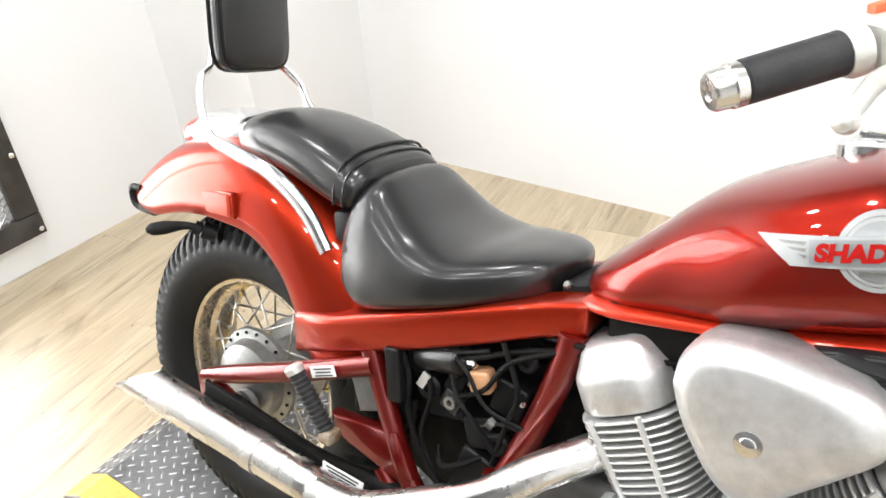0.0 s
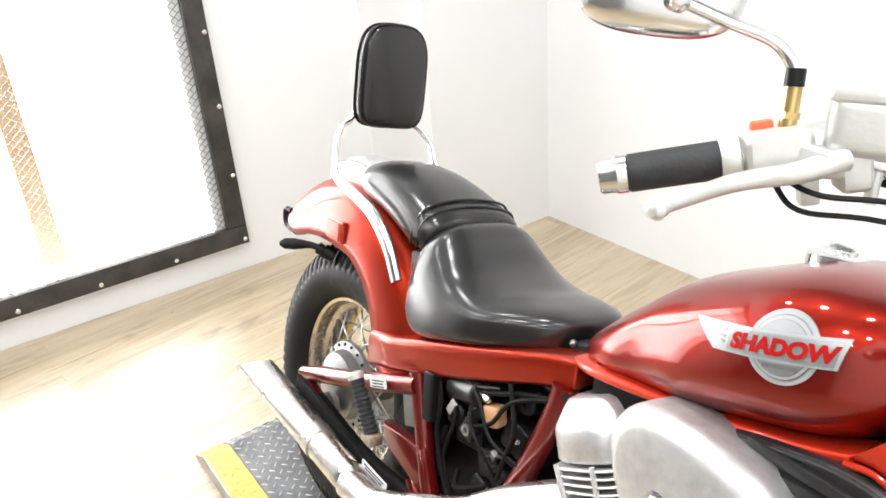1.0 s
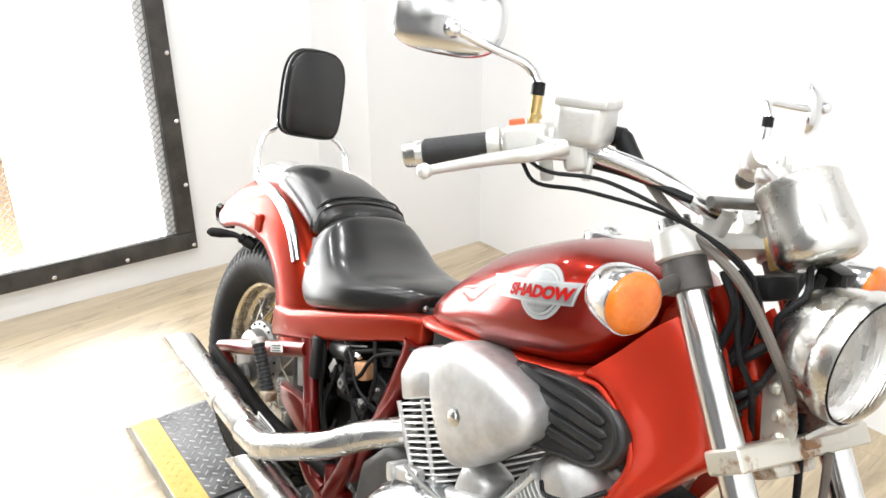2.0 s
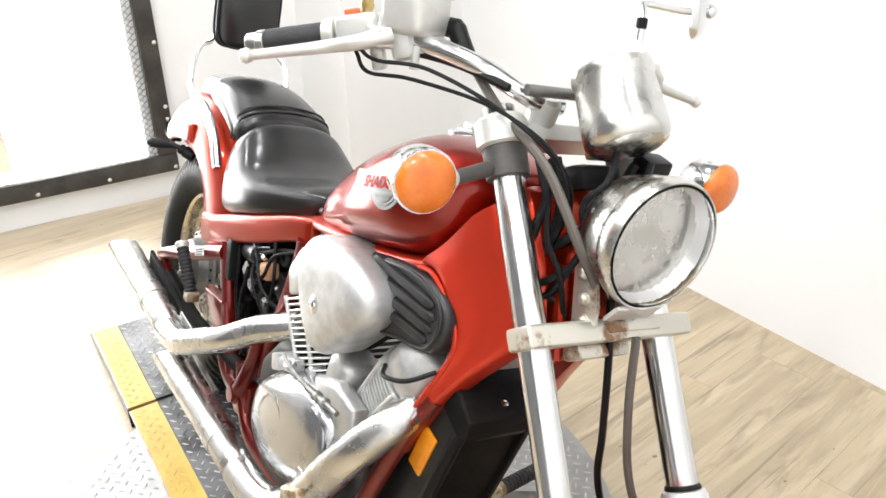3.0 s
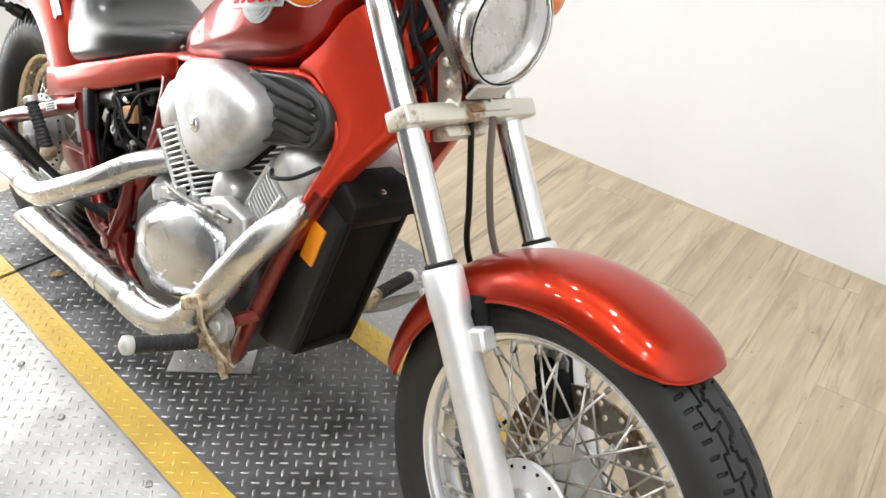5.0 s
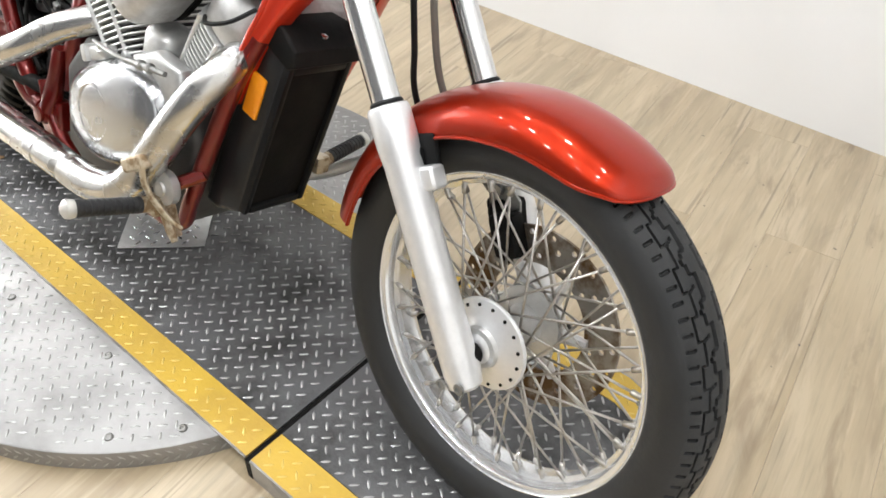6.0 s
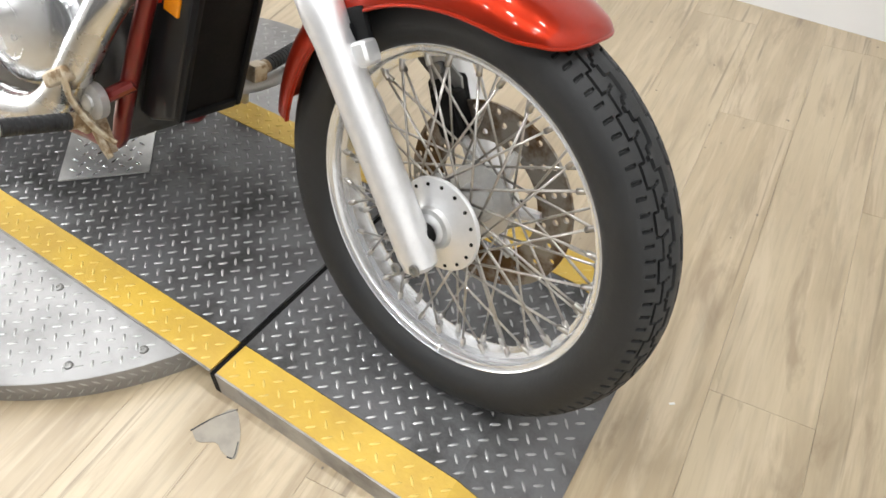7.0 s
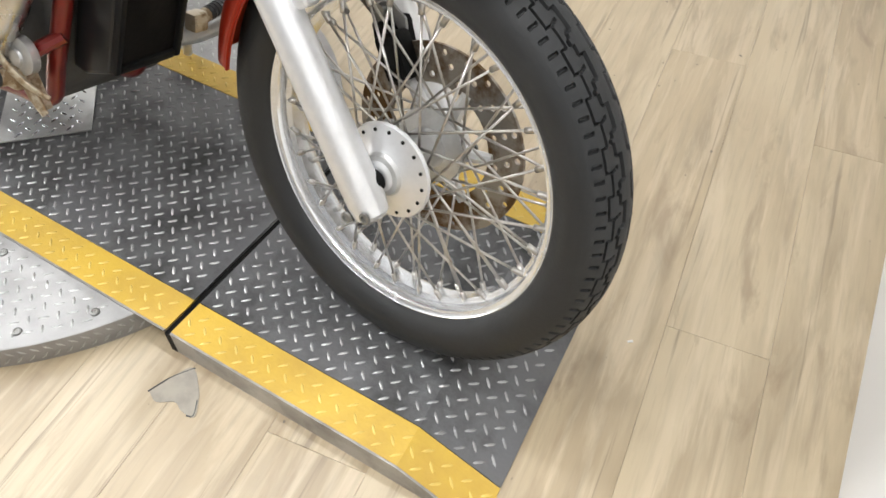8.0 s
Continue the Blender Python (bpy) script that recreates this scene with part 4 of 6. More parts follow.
lathe(bm, lamp_rings([(0.012, 0.0808), (0.0165, 0.0785), (0.0220, 0.070), (0.028, 0.050), (0.0318, 0.025), (0.033, 0.0), (0.0305, 0.0), (0.0293, 0.025), (0.0255, 0.050), (0.0195, 0.0695), (0.0140, 0.0775), (0.0095, 0.0800)]), hc, hx, 56, closed=True)
gl = add("headlamp_glass", bm, M_GLASS, "clear ribbed headlamp glass", front=True)
gl.visible_shadow = False
# headlamp ears and mount
bm = B()
for sd in (-1, 1):
    slab(bm, [(1.252, 0.786), (1.290, 0.796), (1.287, 0.835), (1.268, 0.882), (1.246, 0.892), (1.230, 0.868)], sd * 0.030, sd * 0.034)
for dx, dz in ((1.250, 0.868), (1.262, 0.838), (1.270, 0.812)):
    lathe(bm, [(0, 0.0085), (0.005, 0.008), (0.008, 0.005), (0.0085, 0)], (dx, -0.034, dz), (0, -1, 0), 12)
add("headlamp_bracket", bm, M_RUST, "rust spotted headlamp bracket", front=True)
bm = B()
block(bm, (0.030, 0.070, 0.006), pose(1.310, 0.0, 0.842, 0, -52, 0), 0.002)
add("mount_plate", bm, M_WHITEMETAL, "pale metal mount plate", front=True)

# front fender
def fender(bm, centre, stations, thick=0.003, nseg=14):
    """A curved mudguard: rows of angle, crown radius, edge radius, half width, roundness."""
    rows = []
    dense = smooth_line([(a, rc, re) for a, rc, re, w, p in stations], 6)
    dw = smooth_line([(w, p, 0) for a, rc, re, w, p in stations], 6)
    for q, w in zip(dense, dw):
        a, rc, re = radians(q[0]), q[1], q[2]
        hw, pw = w[0], w[1]
        outer, inner = [], []
        for k in range(-nseg, nseg + 1):
            s = k / nseg
            ang = s * math.pi / 2
            yy = hw * math.copysign(abs(math.sin(ang)) ** (2 / pw), s) if s else 0.0
            rr = re + (rc - re) * abs(math.cos(ang)) ** (2 / pw)
            outer.append((rr, yy))
            inner.append((rr - thick, yy * (1 - thick / max(hw, 0.01))))
        lp = outer + inner[::-1]
        rows.append([(centre[0] + r * math.cos(a), y, centre[1] + r * math.sin(a)) for r, y in lp])
    rings(bm, rows)
    return bm


bm = B()
FRONT = [(64.2, 0.3445, 0.3415, 0.020, 2.1), (64.8, 0.3470, 0.3390, 0.040, 2.2), (66.2, 0.3505, 0.3340, 0.056, 2.2), (69.0, 0.354, 0.3265, 0.068, 2.3), (77, 0.358, 0.312, 0.080, 2.4), (95, 0.363, 0.306, 0.081, 2.4), (120, 0.361, 0.303, 0.080, 2.4), (145, 0.357, 0.300, 0.079, 2.4), (164, 0.352, 0.298, 0.077, 2.4), (171, 0.350, 0.300, 0.074, 2.4)]
fender(bm, (1.599, 0.33), FRONT)
ff = add("front_fender", bm, M_RED, "glossy candy red front fender", front=True, sharp=60)
bm = B()
edge = smooth_line([(a, re, w) for a, rc, re, w, p in FRONT], 6)
side = [[(1.599 + q[1] * math.cos(radians(q[0])), sd * q[2], 0.33 + q[1] * math.sin(radians(q[0]))) for q in edge] for sd in (-1, 1)]
tube(bm, side[0][::-1] + side[1], 0.0026, 8, smooth=False)
add("rolled_edge", bm, M_RED, "", ff, front=True)

# handlebar, clocks, controls
for sd in (-1, 1):
    bm = B()
    tube(bm, [(1.110, sd * 0.020, 1.042), (1.112, sd * 0.050, 1.043), (1.106, sd * 0.085, 1.056), (1.080, sd * 0.125, 1.074), (1.035, sd * 0.165, 1.086), (0.975, sd * 0.212, 1.090), (0.925, sd * 0.263, 1.074), (0.880, sd * 0.315, 1.053)], 0.0127, 14, 6)
    add("handlebar", bm, M_CHROME, "chrome handlebar", front=True)
    g1 = Vector((0.8545, sd * 0.344, 1.040))
    gd = (g1 - Vector((0.9285, sd * 0.258, 1.076))).normalized()
    g0 = g1 - gd * 0.100
    L = (g1 - g0).length
    bm = B()
    lathe(bm, [(0.0, 0.0165), (0.002, 0.0185), (L - 0.016, 0.0185), (L - 0.014, 0.0168)], g0, gd, 24)
    add("grip", bm, M_GRIP, "black rubber grip", front=True)
    bm = B()
    lathe(bm, [(L - 0.015, 0.0165), (L - 0.013, 0.0185), (L - 0.004, 0.0185), (L - 0.002, 0.0170), (L + 0.010, 0.0165), (L + 0.013, 0.0145), (L + 0.0135, 0.008), (L + 0.012, 0.007), (L + 0.012, 0.0)], g0, gd, 24)
    add("grip_end", bm, M_BELL, "chrome grip end", front=True)
    bm = B()
    lathe(bm, [(-0.016, 0.0195), (-0.014, 0.0225), (-0.004, 0.0225), (0.002, 0.0200)], g0, gd, 20)
    add("grip_collar", bm, M_WHITEMETAL, front=True)
    # switch housing
    bm = B()
    block(bm, (0.052, 0.060, 0.046), Matrix.Translation(g0 - gd * 0.048) @ gd.to_track_quat("Y", "Z").to_matrix().to_4x4(), 0.012, 3)
    add("switch_housing", bm, M_WHITEMETAL, "pale oxidised switch housing", front=True)
    bm = B()
    block(bm, (0.012, 0.020, 0.010), Matrix.Translation(g0 - gd * 0.034 + Vector((-0.006, 0, 0.025))) @ gd.to_track_quat("Y", "Z").to_matrix().to_4x4(), 0.003)
    add("kill_switch", bm, M_KILL if sd < 0 else M_PLASTIC, "orange rocker switch" if sd < 0 else "", front=True)
    bm = B()
    tube(bm, [g0 - gd * 0.070, g0 - gd * 0.105, g0 - gd * 0.140], [0.021, 0.022, 0.020], 18, smooth=False)
    block(bm, (0.038, 0.030, 0.050), Matrix.Translation(g0 - gd * 0.100 + Vector((0.018, 0, -0.014))) @ gd.to_track_quat("Y", "Z").to_matrix().to_4x4(), 0.010, 3)
    block(bm, (0.020, 0.018, 0.030), Matrix.Translation(g0 - gd * 0.070 + Vector((0.016, 0, -0.034))) @ gd.to_track_quat("Y", "Z").to_matrix().to_4x4(), 0.005)
    tube(bm, [g0 - gd * 0.112 + Vector((0.03, 0, -0.02)), g0 - gd * 0.112 + Vector((0.032, 0, -0.050))], 0.006, 10, smooth=False)
    add("master_cylinder" if sd < 0 else "clutch_perch", bm, M_WHITEMETAL, "pale oxidised lever mount", front=True)
    # lever perch and lever
    lp = g0 - gd * 0.072 + Vector((0.036, 0, -0.006))
    bm = B()
    block(bm, (0.04, 0.05, 0.026), Matrix.Translation(lp + Vector((-0.012, 0, 0))), 0.008, 3)
    add("lever_perch", bm, M_WHITEMETAL, front=True)
    tip = Vector((0.957, sd * 0.388, 1.040))
    bm = B()
    tube(bm, [lp + Vector((0.004, 0, 0.006)), lp + gd * 0.05 + Vector((0.022, 0, 0.006)), lp + gd * 0.11 + Vector((0.026, 0, 0.006)), tip], [0.0125, 0.0105, 0.0088, 0.0062], 12, 6, flat=0.95, side=(0, 0, 1))
    lathe(bm, [(-0.0100, 0.0), (-0.0071, 0.0071), (0, 0.0100), (0.0071, 0.0071), (0.0100, 0.0)], tip, (0, 1, 0), 14)
    add("brake_lever" if sd < 0 else "clutch_lever", bm, M_WHITEMETAL, "pale worn aluminium lever", front=True)
    # mirror
    mb = Vector((0.946, sd * 0.235, 1.132))
    bm = B()
    tube(bm, [mb + Vector((0.004, 0, -0.03)), mb + Vector((0, 0, 0.012))], 0.0078, 12, smooth=False)
    lathe(bm, [(0, 0.0095), (0.006, 0.0095)], mb + Vector((0.0025, 0, -0.016)), (0, 0, 1), 6)
    add("mirror_base", bm, M_BRASS if sd < 0 else M_CHROME, "yellowed mirror mount" if sd < 0 else "chrome mirror mount", front=True)
    bm = B()
    tube(bm, [mb + Vector((0, 0, 0.012)), mb + Vector((-0.002, 0, 0.028))], 0.0088, 12, smooth=False)
    add("mirror_nut", bm, M_PLASTIC, front=True)
    head = Vector((0.852, -0.326, 1.220)) if sd < 0 else Vector((0.895, 0.392, 1.184))
    ball = Vector((0.885, -0.338, 1.206)) if sd < 0 else Vector((0.935, 0.385, 1.188))
    bm = B()
    tube(bm, [mb + Vector((-0.002, 0, 0.026)), mb + Vector((-0.012, sd * 0.006, 0.040)), mb + Vector((-0.022, sd * 0.020, 0.050)), ball.lerp(mb, 0.4) + Vector((0, 0, 0.016)), ball], [0.0066, 0.0062, 0.0060, 0.0058, 0.0058], 12, 6)
    lathe(bm, [(-0.013, 0.004), (-0.010, 0.009), (0.0, 0.012), (0.010, 0.009), (0.013, 0.004)], ball, (ball - head).normalized(), 14)
    add("mirror_stem", bm, M_CHROME, "chrome mirror stem", front=True)
    bm = B()
    rings(bm, [[(h, y * k, z * k) for y, z in oval(0.076, 0.050, 3.0)] for h, k in ((0.0, 0.95), (0.003, 1.0), (0.010, 0.97), (0.020, 0.80), (0.026, 0.50), (0.028, 0.12))])
    mm = Matrix.Translation(head) @ pose(0, 0, 0, 0, -10, -42 if sd < 0 else 39)
    move(bm, mm)
    add("mirror", bm, M_CHROME, "chrome backed oval mirror", front=True)
    bm = B()
    rings(bm, [[(h, y, z) for y, z in oval(0.070, 0.045, 3.0)] for h in (-0.001, 0.0015)])
    move(bm, mm)
    add("mirror_glass", bm, M_MIRROR, front=True)

# brake fluid reservoir
bm = B()
rz = Matrix.Translation((0.992, -0.186, 1.122)) @ pose(0, 0, 0, 0, -4, 34)
block(bm, (0.064, 0.086, 0.056), rz, 0.016, 4)
block(bm, (0.068, 0.092, 0.014), rz @ pose(0, 0, 0.026), 0.006, 3)
block(bm, (0.05, 0.06, 0.03), rz @ pose(0, 0.012, -0.034), 0.008, 3)
add("brake_reservoir", bm, M_WHITEMETAL, "pale oxidised brake fluid reservoir", front=True)
bm = B()
tube(bm, [(0.982, -0.140, 1.110), (1.006, -0.130, 1.110)], [0.0125, 0.0135], 14, smooth=False)
tube(bm, [(0.998, -0.132, 1.114), (1.006, -0.130, 1.108), (1.022, -0.127, 1.092), (1.044, -0.122, 1.072)], [0.010, 0.0135, 0.0125, 0.0105], 14)
add("hose_boot", bm, M_PLASTIC, "black rubber hose boot", front=True)

# speedometer: chrome can, face up and back
SP = 0.85
sa, sb = Vector((1.238, -0.010, 1.032)), Vector((1.182, -0.010, 1.100))
sdv = (sb - sa).normalized()
SL = (sb - sa).length
bm = B()
lathe(bm, [(h, SP * q) for h, q in [(-0.013, 0.0), (-0.0125, 0.030), (-0.010, 0.047), (-0.005, 0.0560), (0.002, 0.0600), (0.010, 0.0612), (0.030, 0.0602), (SL - 0.012, 0.0570), (SL - 0.008, 0.0590), (SL, 0.0590), (SL + 0.003, 0.055)]], sa, sdv, 44)
add("speedometer", bm, M_BELL, "chrome speedometer housing", front=True)
bm = B()
lathe(bm, [(SL + 0.002, 0.040), (SL + 0.005, 0.040), (SL + 0.006, 0.0)], sa, sdv, 32)
add("dial", bm, M_PLASTIC, front=True)
bm = B()
block(bm, (0.018, 0.05, 0.045), Matrix.Translation((1.185, 0.0, 1.015)) @ pose(0, 0, 0, 0, -30, 0), 0.006)
add("speedometer_bracket", bm, M_BRASS, "yellowed metal bracket", front=True)
bm = B()
block(bm, (0.042, 0.066, 0.032), Matrix.Translation((1.182, 0.0, 0.968)) @ pose(0, 0, 0, 0, -20, 0), 0.010)
block(bm, (0.032, 0.040, 0.026), Matrix.Translation((1.232, 0.045, 1.000)) @ pose(0, 0, 0, 0, 10, 0), 0.006)
add("wiring_box", bm, M_PLASTIC, "black wiring housing", front=True)
for sd in (-1, 1):
    bm = B()
    lathe(bm, [(-0.035, 0.019), (0.0, 0.021), (0.012, 0.021), (0.018, 0.016), (0.018, 0)], (1.108, sd * 0.042, 1.035), (0.2, 0, 1), 20)
    add("bar_riser", bm, M_WHITEMETAL, "pale chrome bar riser", front=True)

bm = B()
tube(bm, [(1.132, -0.092, 1.062), (1.140, 0.092, 1.062)], 0.0075, 12, smooth=False)
add("crossbar", bm, M_GREY, "grey handlebar crossbar", front=True)

# cables and hoses round the steering head
CABLES = [
    ("throttle_cable", 0.0027, [(0.955, -0.245, 1.060), (0.985, -0.238, 1.040), (1.04, -0.20, 1.045), (1.13, -0.13, 1.035), (1.20, -0.075, 0.995), (1.22, -0.05, 0.92)]),
    ("throttle_cable", 0.0027, [(0.965, -0.245, 1.065), (1.00, -0.235, 1.058), (1.06, -0.19, 1.062), (1.15, -0.12, 1.030), (1.205, -0.06, 0.975), (1.20, -0.03, 0.90)]),
    ("brake_hose", 0.0062, [(1.040, -0.123, 1.076), (1.110, -0.110, 1.030), (1.20, -0.09, 0.985), (1.262, -0.062, 0.905), (1.270, -0.03, 0.86)]),
    ("wiring_loom", 0.0055, [(0.985, -0.20, 1.075), (1.05, -0.15, 1.072), (1.12, -0.11, 1.06)]),
    ("clutch_cable", 0.0045, [(0.96, 0.24, 1.06), (1.05, 0.20, 1.06), (1.16, 0.10, 1.0), (1.18, 0.05, 0.93)]),
    ("wiring_loom", 0.0085, [(1.175, -0.06, 0.99), (1.205, -0.055, 0.93), (1.19, -0.065, 0.86), (1.165, -0.07, 0.83), (1.14, -0.05, 0.82)]),
    ("wiring_loom", 0.0070, [(1.23, 0.02, 1.0), (1.235, -0.01, 0.95), (1.215, -0.04, 0.90), (1.185, -0.06, 0.87)]),
    ("wiring_loom", 0.0060, [(1.21, 0.05, 0.99), (1.225, 0.03, 0.93), (1.20, 0.02, 0.87), (1.16, 0.0, 0.84)]),
    ("wiring_loom", 0.0060, [(1.165, -0.075, 0.985), (1.195, -0.075, 0.945), (1.19, -0.078, 0.89), (1.205, -0.07, 0.84), (1.225, -0.05, 0.82)]),
    ("wiring_loom", 0.0050, [(1.15, -0.07, 0.86), (1.18, -0.082, 0.835), (1.215, -0.07, 0.84), (1.24, -0.05, 0.87)]),
    ("wiring_loom", 0.0050, [(1.15, -0.06, 0.835), (1.19, -0.075, 0.815), (1.225, -0.06, 0.83), (1.245, -0.04, 0.90)]),
    ("wiring_loom", 0.0040, [(1.19, -0.07, 0.96), (1.215, -0.075, 0.90), (1.235, -0.06, 0.86), (1.24, -0.04, 0.80)]),
    ("wiring_loom", 0.0045, [(1.235, -0.02, 1.02), (1.25, -0.035, 0.985), (1.235, -0.05, 0.95), (1.245, -0.04, 0.91)]),
    ("wiring_loom", 0.0045, [(1.255, 0.02, 1.01), (1.262, 0.01, 0.985), (1.25, 0.0, 0.95)]),
    ("brake_hose", 0.0055, [(1.30, 0.03, 0.80), (1.318, 0.035, 0.70), (1.345, 0.05, 0.60), (1.42, 0.075, 0.50), (1.47, 0.085, 0.46)]),
    ("speedometer_cable", 0.0050, [(1.27, 0.0, 0.84), (1.285, 0.01, 0.76), (1.30, 0.02, 0.66), (1.31, 0.03, 0.58), (1.36, 0.06, 0.47)]),
]
for nm, r, pts in CABLES:
    bm = B()
    tube(bm, pts, r, 8, 6)
    add(nm, bm, M_HOSE if nm == "brake_hose" else M_PLASTIC, "grey brown brake hose" if nm == "brake_hose" else "black rubber cable", front=True)

# brake caliper behind the wheel
bm = B()
block(bm, (0.070, 0.034, 0.105), pose(1.500, 0.090, 0.430, 0, -30, 0), 0.014, 3)
block(bm, (0.050, 0.035, 0.070), pose(1.522, 0.052, 0.440, 0, -30, 0), 0.012, 3)
for dx, dz in ((-0.012, 0.026), (0.020, -0.022)):
    lathe(bm, [(0, 0.021), (0.012, 0.021), (0.016, 0.016), (0.016, 0)], (1.500 + dx, 0.073, 0.430 + dz), (0, -1, 0), 18)
add("brake_caliper", bm, M_DARK, "dark brake caliper", front=True)
bm = B()
slab(bm, [(1.455, 0.475), (1.485, 0.505), (1.515, 0.488), (1.528, 0.44), (1.51, 0.38), (1.49, 0.37), (1.475, 0.42)], 0.070, 0.076, 0.002)
tube(bm, [(1.475, 0.078, 0.49), (1.475, 0.06, 0.49)], 0.009, 10, smooth=False)
tube(bm, [(1.508, 0.078, 0.388), (1.508, 0.06, 0.388)], 0.008, 10, smooth=False)
add("caliper_bracket", bm, M_GREY, "grey caliper bracket with bolts", front=True)

# ---- tank, neck and badge ----
TANK = [(0.626, 0.706, 0.728, 0.040, 0.5), (0.645, 0.700, 0.752, 0.080, 0.42), (0.698, 0.702, 0.806, 0.112, 0.36), (0.767, 0.712, 0.872, 0.128, 0.36), (0.848, 0.730, 0.917, 0.152, 0.40),
        (0.930, 0.752, 0.952, 0.163, 0.45), (0.998, 0.774, 0.958, 0.157, 0.47), (1.050, 0.805, 0.952, 0.122, 0.48), (1.082, 0.845, 0.941, 0.068, 0.5), (1.092, 0.88, 0.928, 0.028, 0.5)]
TANK_Y = 0.0
bm = B()
loft_x(bm, TANK, 72, 2.6)
move(bm, Matrix.Translation((0, TANK_Y, 0)))
tank = add("fuel_tank", bm, M_TANK, "deep glossy red teardrop fuel tank")
bm = B()
lathe(bm, [(-0.012, 0.034), (0.003, 0.034), (0.006, 0.030), (0.007, 0.022), (0.009, 0.021), (0.011, 0.018), (0.011, 0)], (0.906, TANK_Y, 0.946), (-0.12, 0, 1), 28)
block(bm, (0.030, 0.010, 0.008), pose(0.906, TANK_Y, 0.960), 0.003)
add("filler_cap", bm, M_CHROME, "chrome fuel filler cap")

# red neck cover between the tank and the forks, running down into the frame tubes
for sd in (-1, 1):
    bm = B()
    inner = smooth_line([(1.030, 0, 0.782), (1.062, 0, 0.786), (1.096, 0, 0.771), (1.124, 0, 0.744), (1.134, 0, 0.709), (1.125, 0, 0.668), (1.106, 0, 0.620), (1.081, 0, 0.566), (1.052, 0, 0.505)], 4)
    outer = smooth_line([(1.146, 0, 0.925), (1.188, 0, 0.892), (1.215, 0, 0.828), (1.226, 0, 0.765), (1.196, 0, 0.716), (1.160, 0, 0.665), (1.132, 0, 0.616), (1.106, 0, 0.562), (1.077, 0, 0.498)], 4)
    loops = []
    for a, c in zip(inner, outer):
        wide = min(1.0, (c - a).length / 0.10)
        ring = []
        for f, dy in ((0.0, 0.016), (0.015, 0.008), (0.05, 0.001), (0.10, -0.003), (0.16, -0.003), (0.24, 0.001 * wide), (0.4, 0.005 * wide), (0.6, 0.003 * wide), (0.74, -0.001 * wide), (0.84, 0.001), (0.91, 0.006), (0.97, 0.015), (1.0, 0.026)):
            q = a.lerp(c, f)
            ring.append((q.x, sd * -1 * -(0.130 - dy - max(0.0, q.x - 1.11) * 0.38), q.z))
        for f in (0.97, 0.6, 0.3, 0.03):
            q = a.lerp(c, f)
            ring.append((q.x, sd * (0.098 - max(0.0, q.x - 1.11) * 0.38), q.z))
        loops.append(ring)
    rings(bm, loops)
    nc = add("neck_cover", bm, M_BODYRED, "glossy red frame neck cover")
    # Bead added along the inner edge so that it catches highlights.
    bm = B()
    tube(bm, [(q.x + 0.004, sd * (0.1305 - max(0.0, q.x - 1.11) * 0.38), q.z) for q in inner], 0.0040, 10, smooth=False)
    part("edge_bead", bm, M_BODYRED, nc)
bm = B()
block(bm, (0.10, 0.13, 0.20), pose(1.135, 0, 0.83, 0, -33, 0), 0.03, 3)
lathe(bm, [(-0.10, 0.032), (0.11, 0.032)], (1.19, 0, 0.86), DIRF, 20)
add("steering_head", bm, M_RED, "glossy red steering head")
bm = B()
tube(bm, [(1.212, -0.045, 0.86), (1.245, -0.045, 0.745)], 0.010, 10, smooth=False)
add("head_rib", bm, M_RED)

for sd in (-1, 1):
    bm = B()
    loops = []
    for q in smooth_line([(0.645, 0.102, 0.704), (0.70, 0.122, 0.7135), (0.82, 0.127, 0.735), (0.925, 0.128, 0.755), (1.00, 0.128, 0.775), (1.04, 0.124, 0.788)], 6):
        loops.append([(q.x, sd * (q.y + dy), q.z + dz) for dy, dz in ((0, -0.005), (0.0, 0.001), (-0.002, 0.004), (-0.007, 0.006), (-0.05, 0.010), (-0.05, -0.008), (-0.007, -0.008), (-0.002, -0.007))])
    rings(bm, loops)
    add("tank_rail", bm, M_BODYRED, "glossy red rail below the tank", sharp=50)

bm = B()
block(bm, (0.36, 0.150, 0.10), pose(0.86, -0.03, 0.705, 0, -9, 0), 0.02, 3)
add("air_box", bm, M_DARK, "black air box below the tank")

# frame tubes
FRAMES = []
for y in (-0.122, 0.046):
    FRAMES += [
        ("down_tube", M_FRAME, 0.0150, [(1.118, y * 0.92, 0.620), (1.084, y, 0.540), (1.037, y * 1.05, 0.40), (1.000, y * 1.05, 0.295), (0.980, y * 1.02, 0.242), (0.945, y * 1.02, 0.222), (0.88, y, 0.218)]),
        ("lower_tube", M_FRAME, 0.0150, [(0.90, y, 0.218), (0.75, y, 0.205), (0.60, y, 0.205), (0.53, y, 0.26), (0.50, y, 0.33)]),
        ("seat_post", M_FRAME, 0.017, [(0.325, y, 0.53), (0.370, y, 0.43), (0.410, y, 0.345), (0.47, y, 0.27)]),
    ]
FRAMES += [
    ("engine_hanger", M_FRAME, 0.020, [(0.640, -0.100, 0.660), (0.636, -0.100, 0.620), (0.612, -0.100, 0.525), (0.572, -0.100, 0.410), (0.54, -0.10, 0.33)]),
    ("backbone", M_FRAME, 0.024, [(0.30, -0.02, 0.60), (0.6, -0.02, 0.655), (0.80, -0.01, 0.735), (1.12, 0, 0.84)]),
]
for nm, mt, r, pts in FRAMES:
    bm = B()
    tube(bm, pts, r, 16, 6)
    add(nm, bm, mt, "dark red painted frame tube")
bm = B()
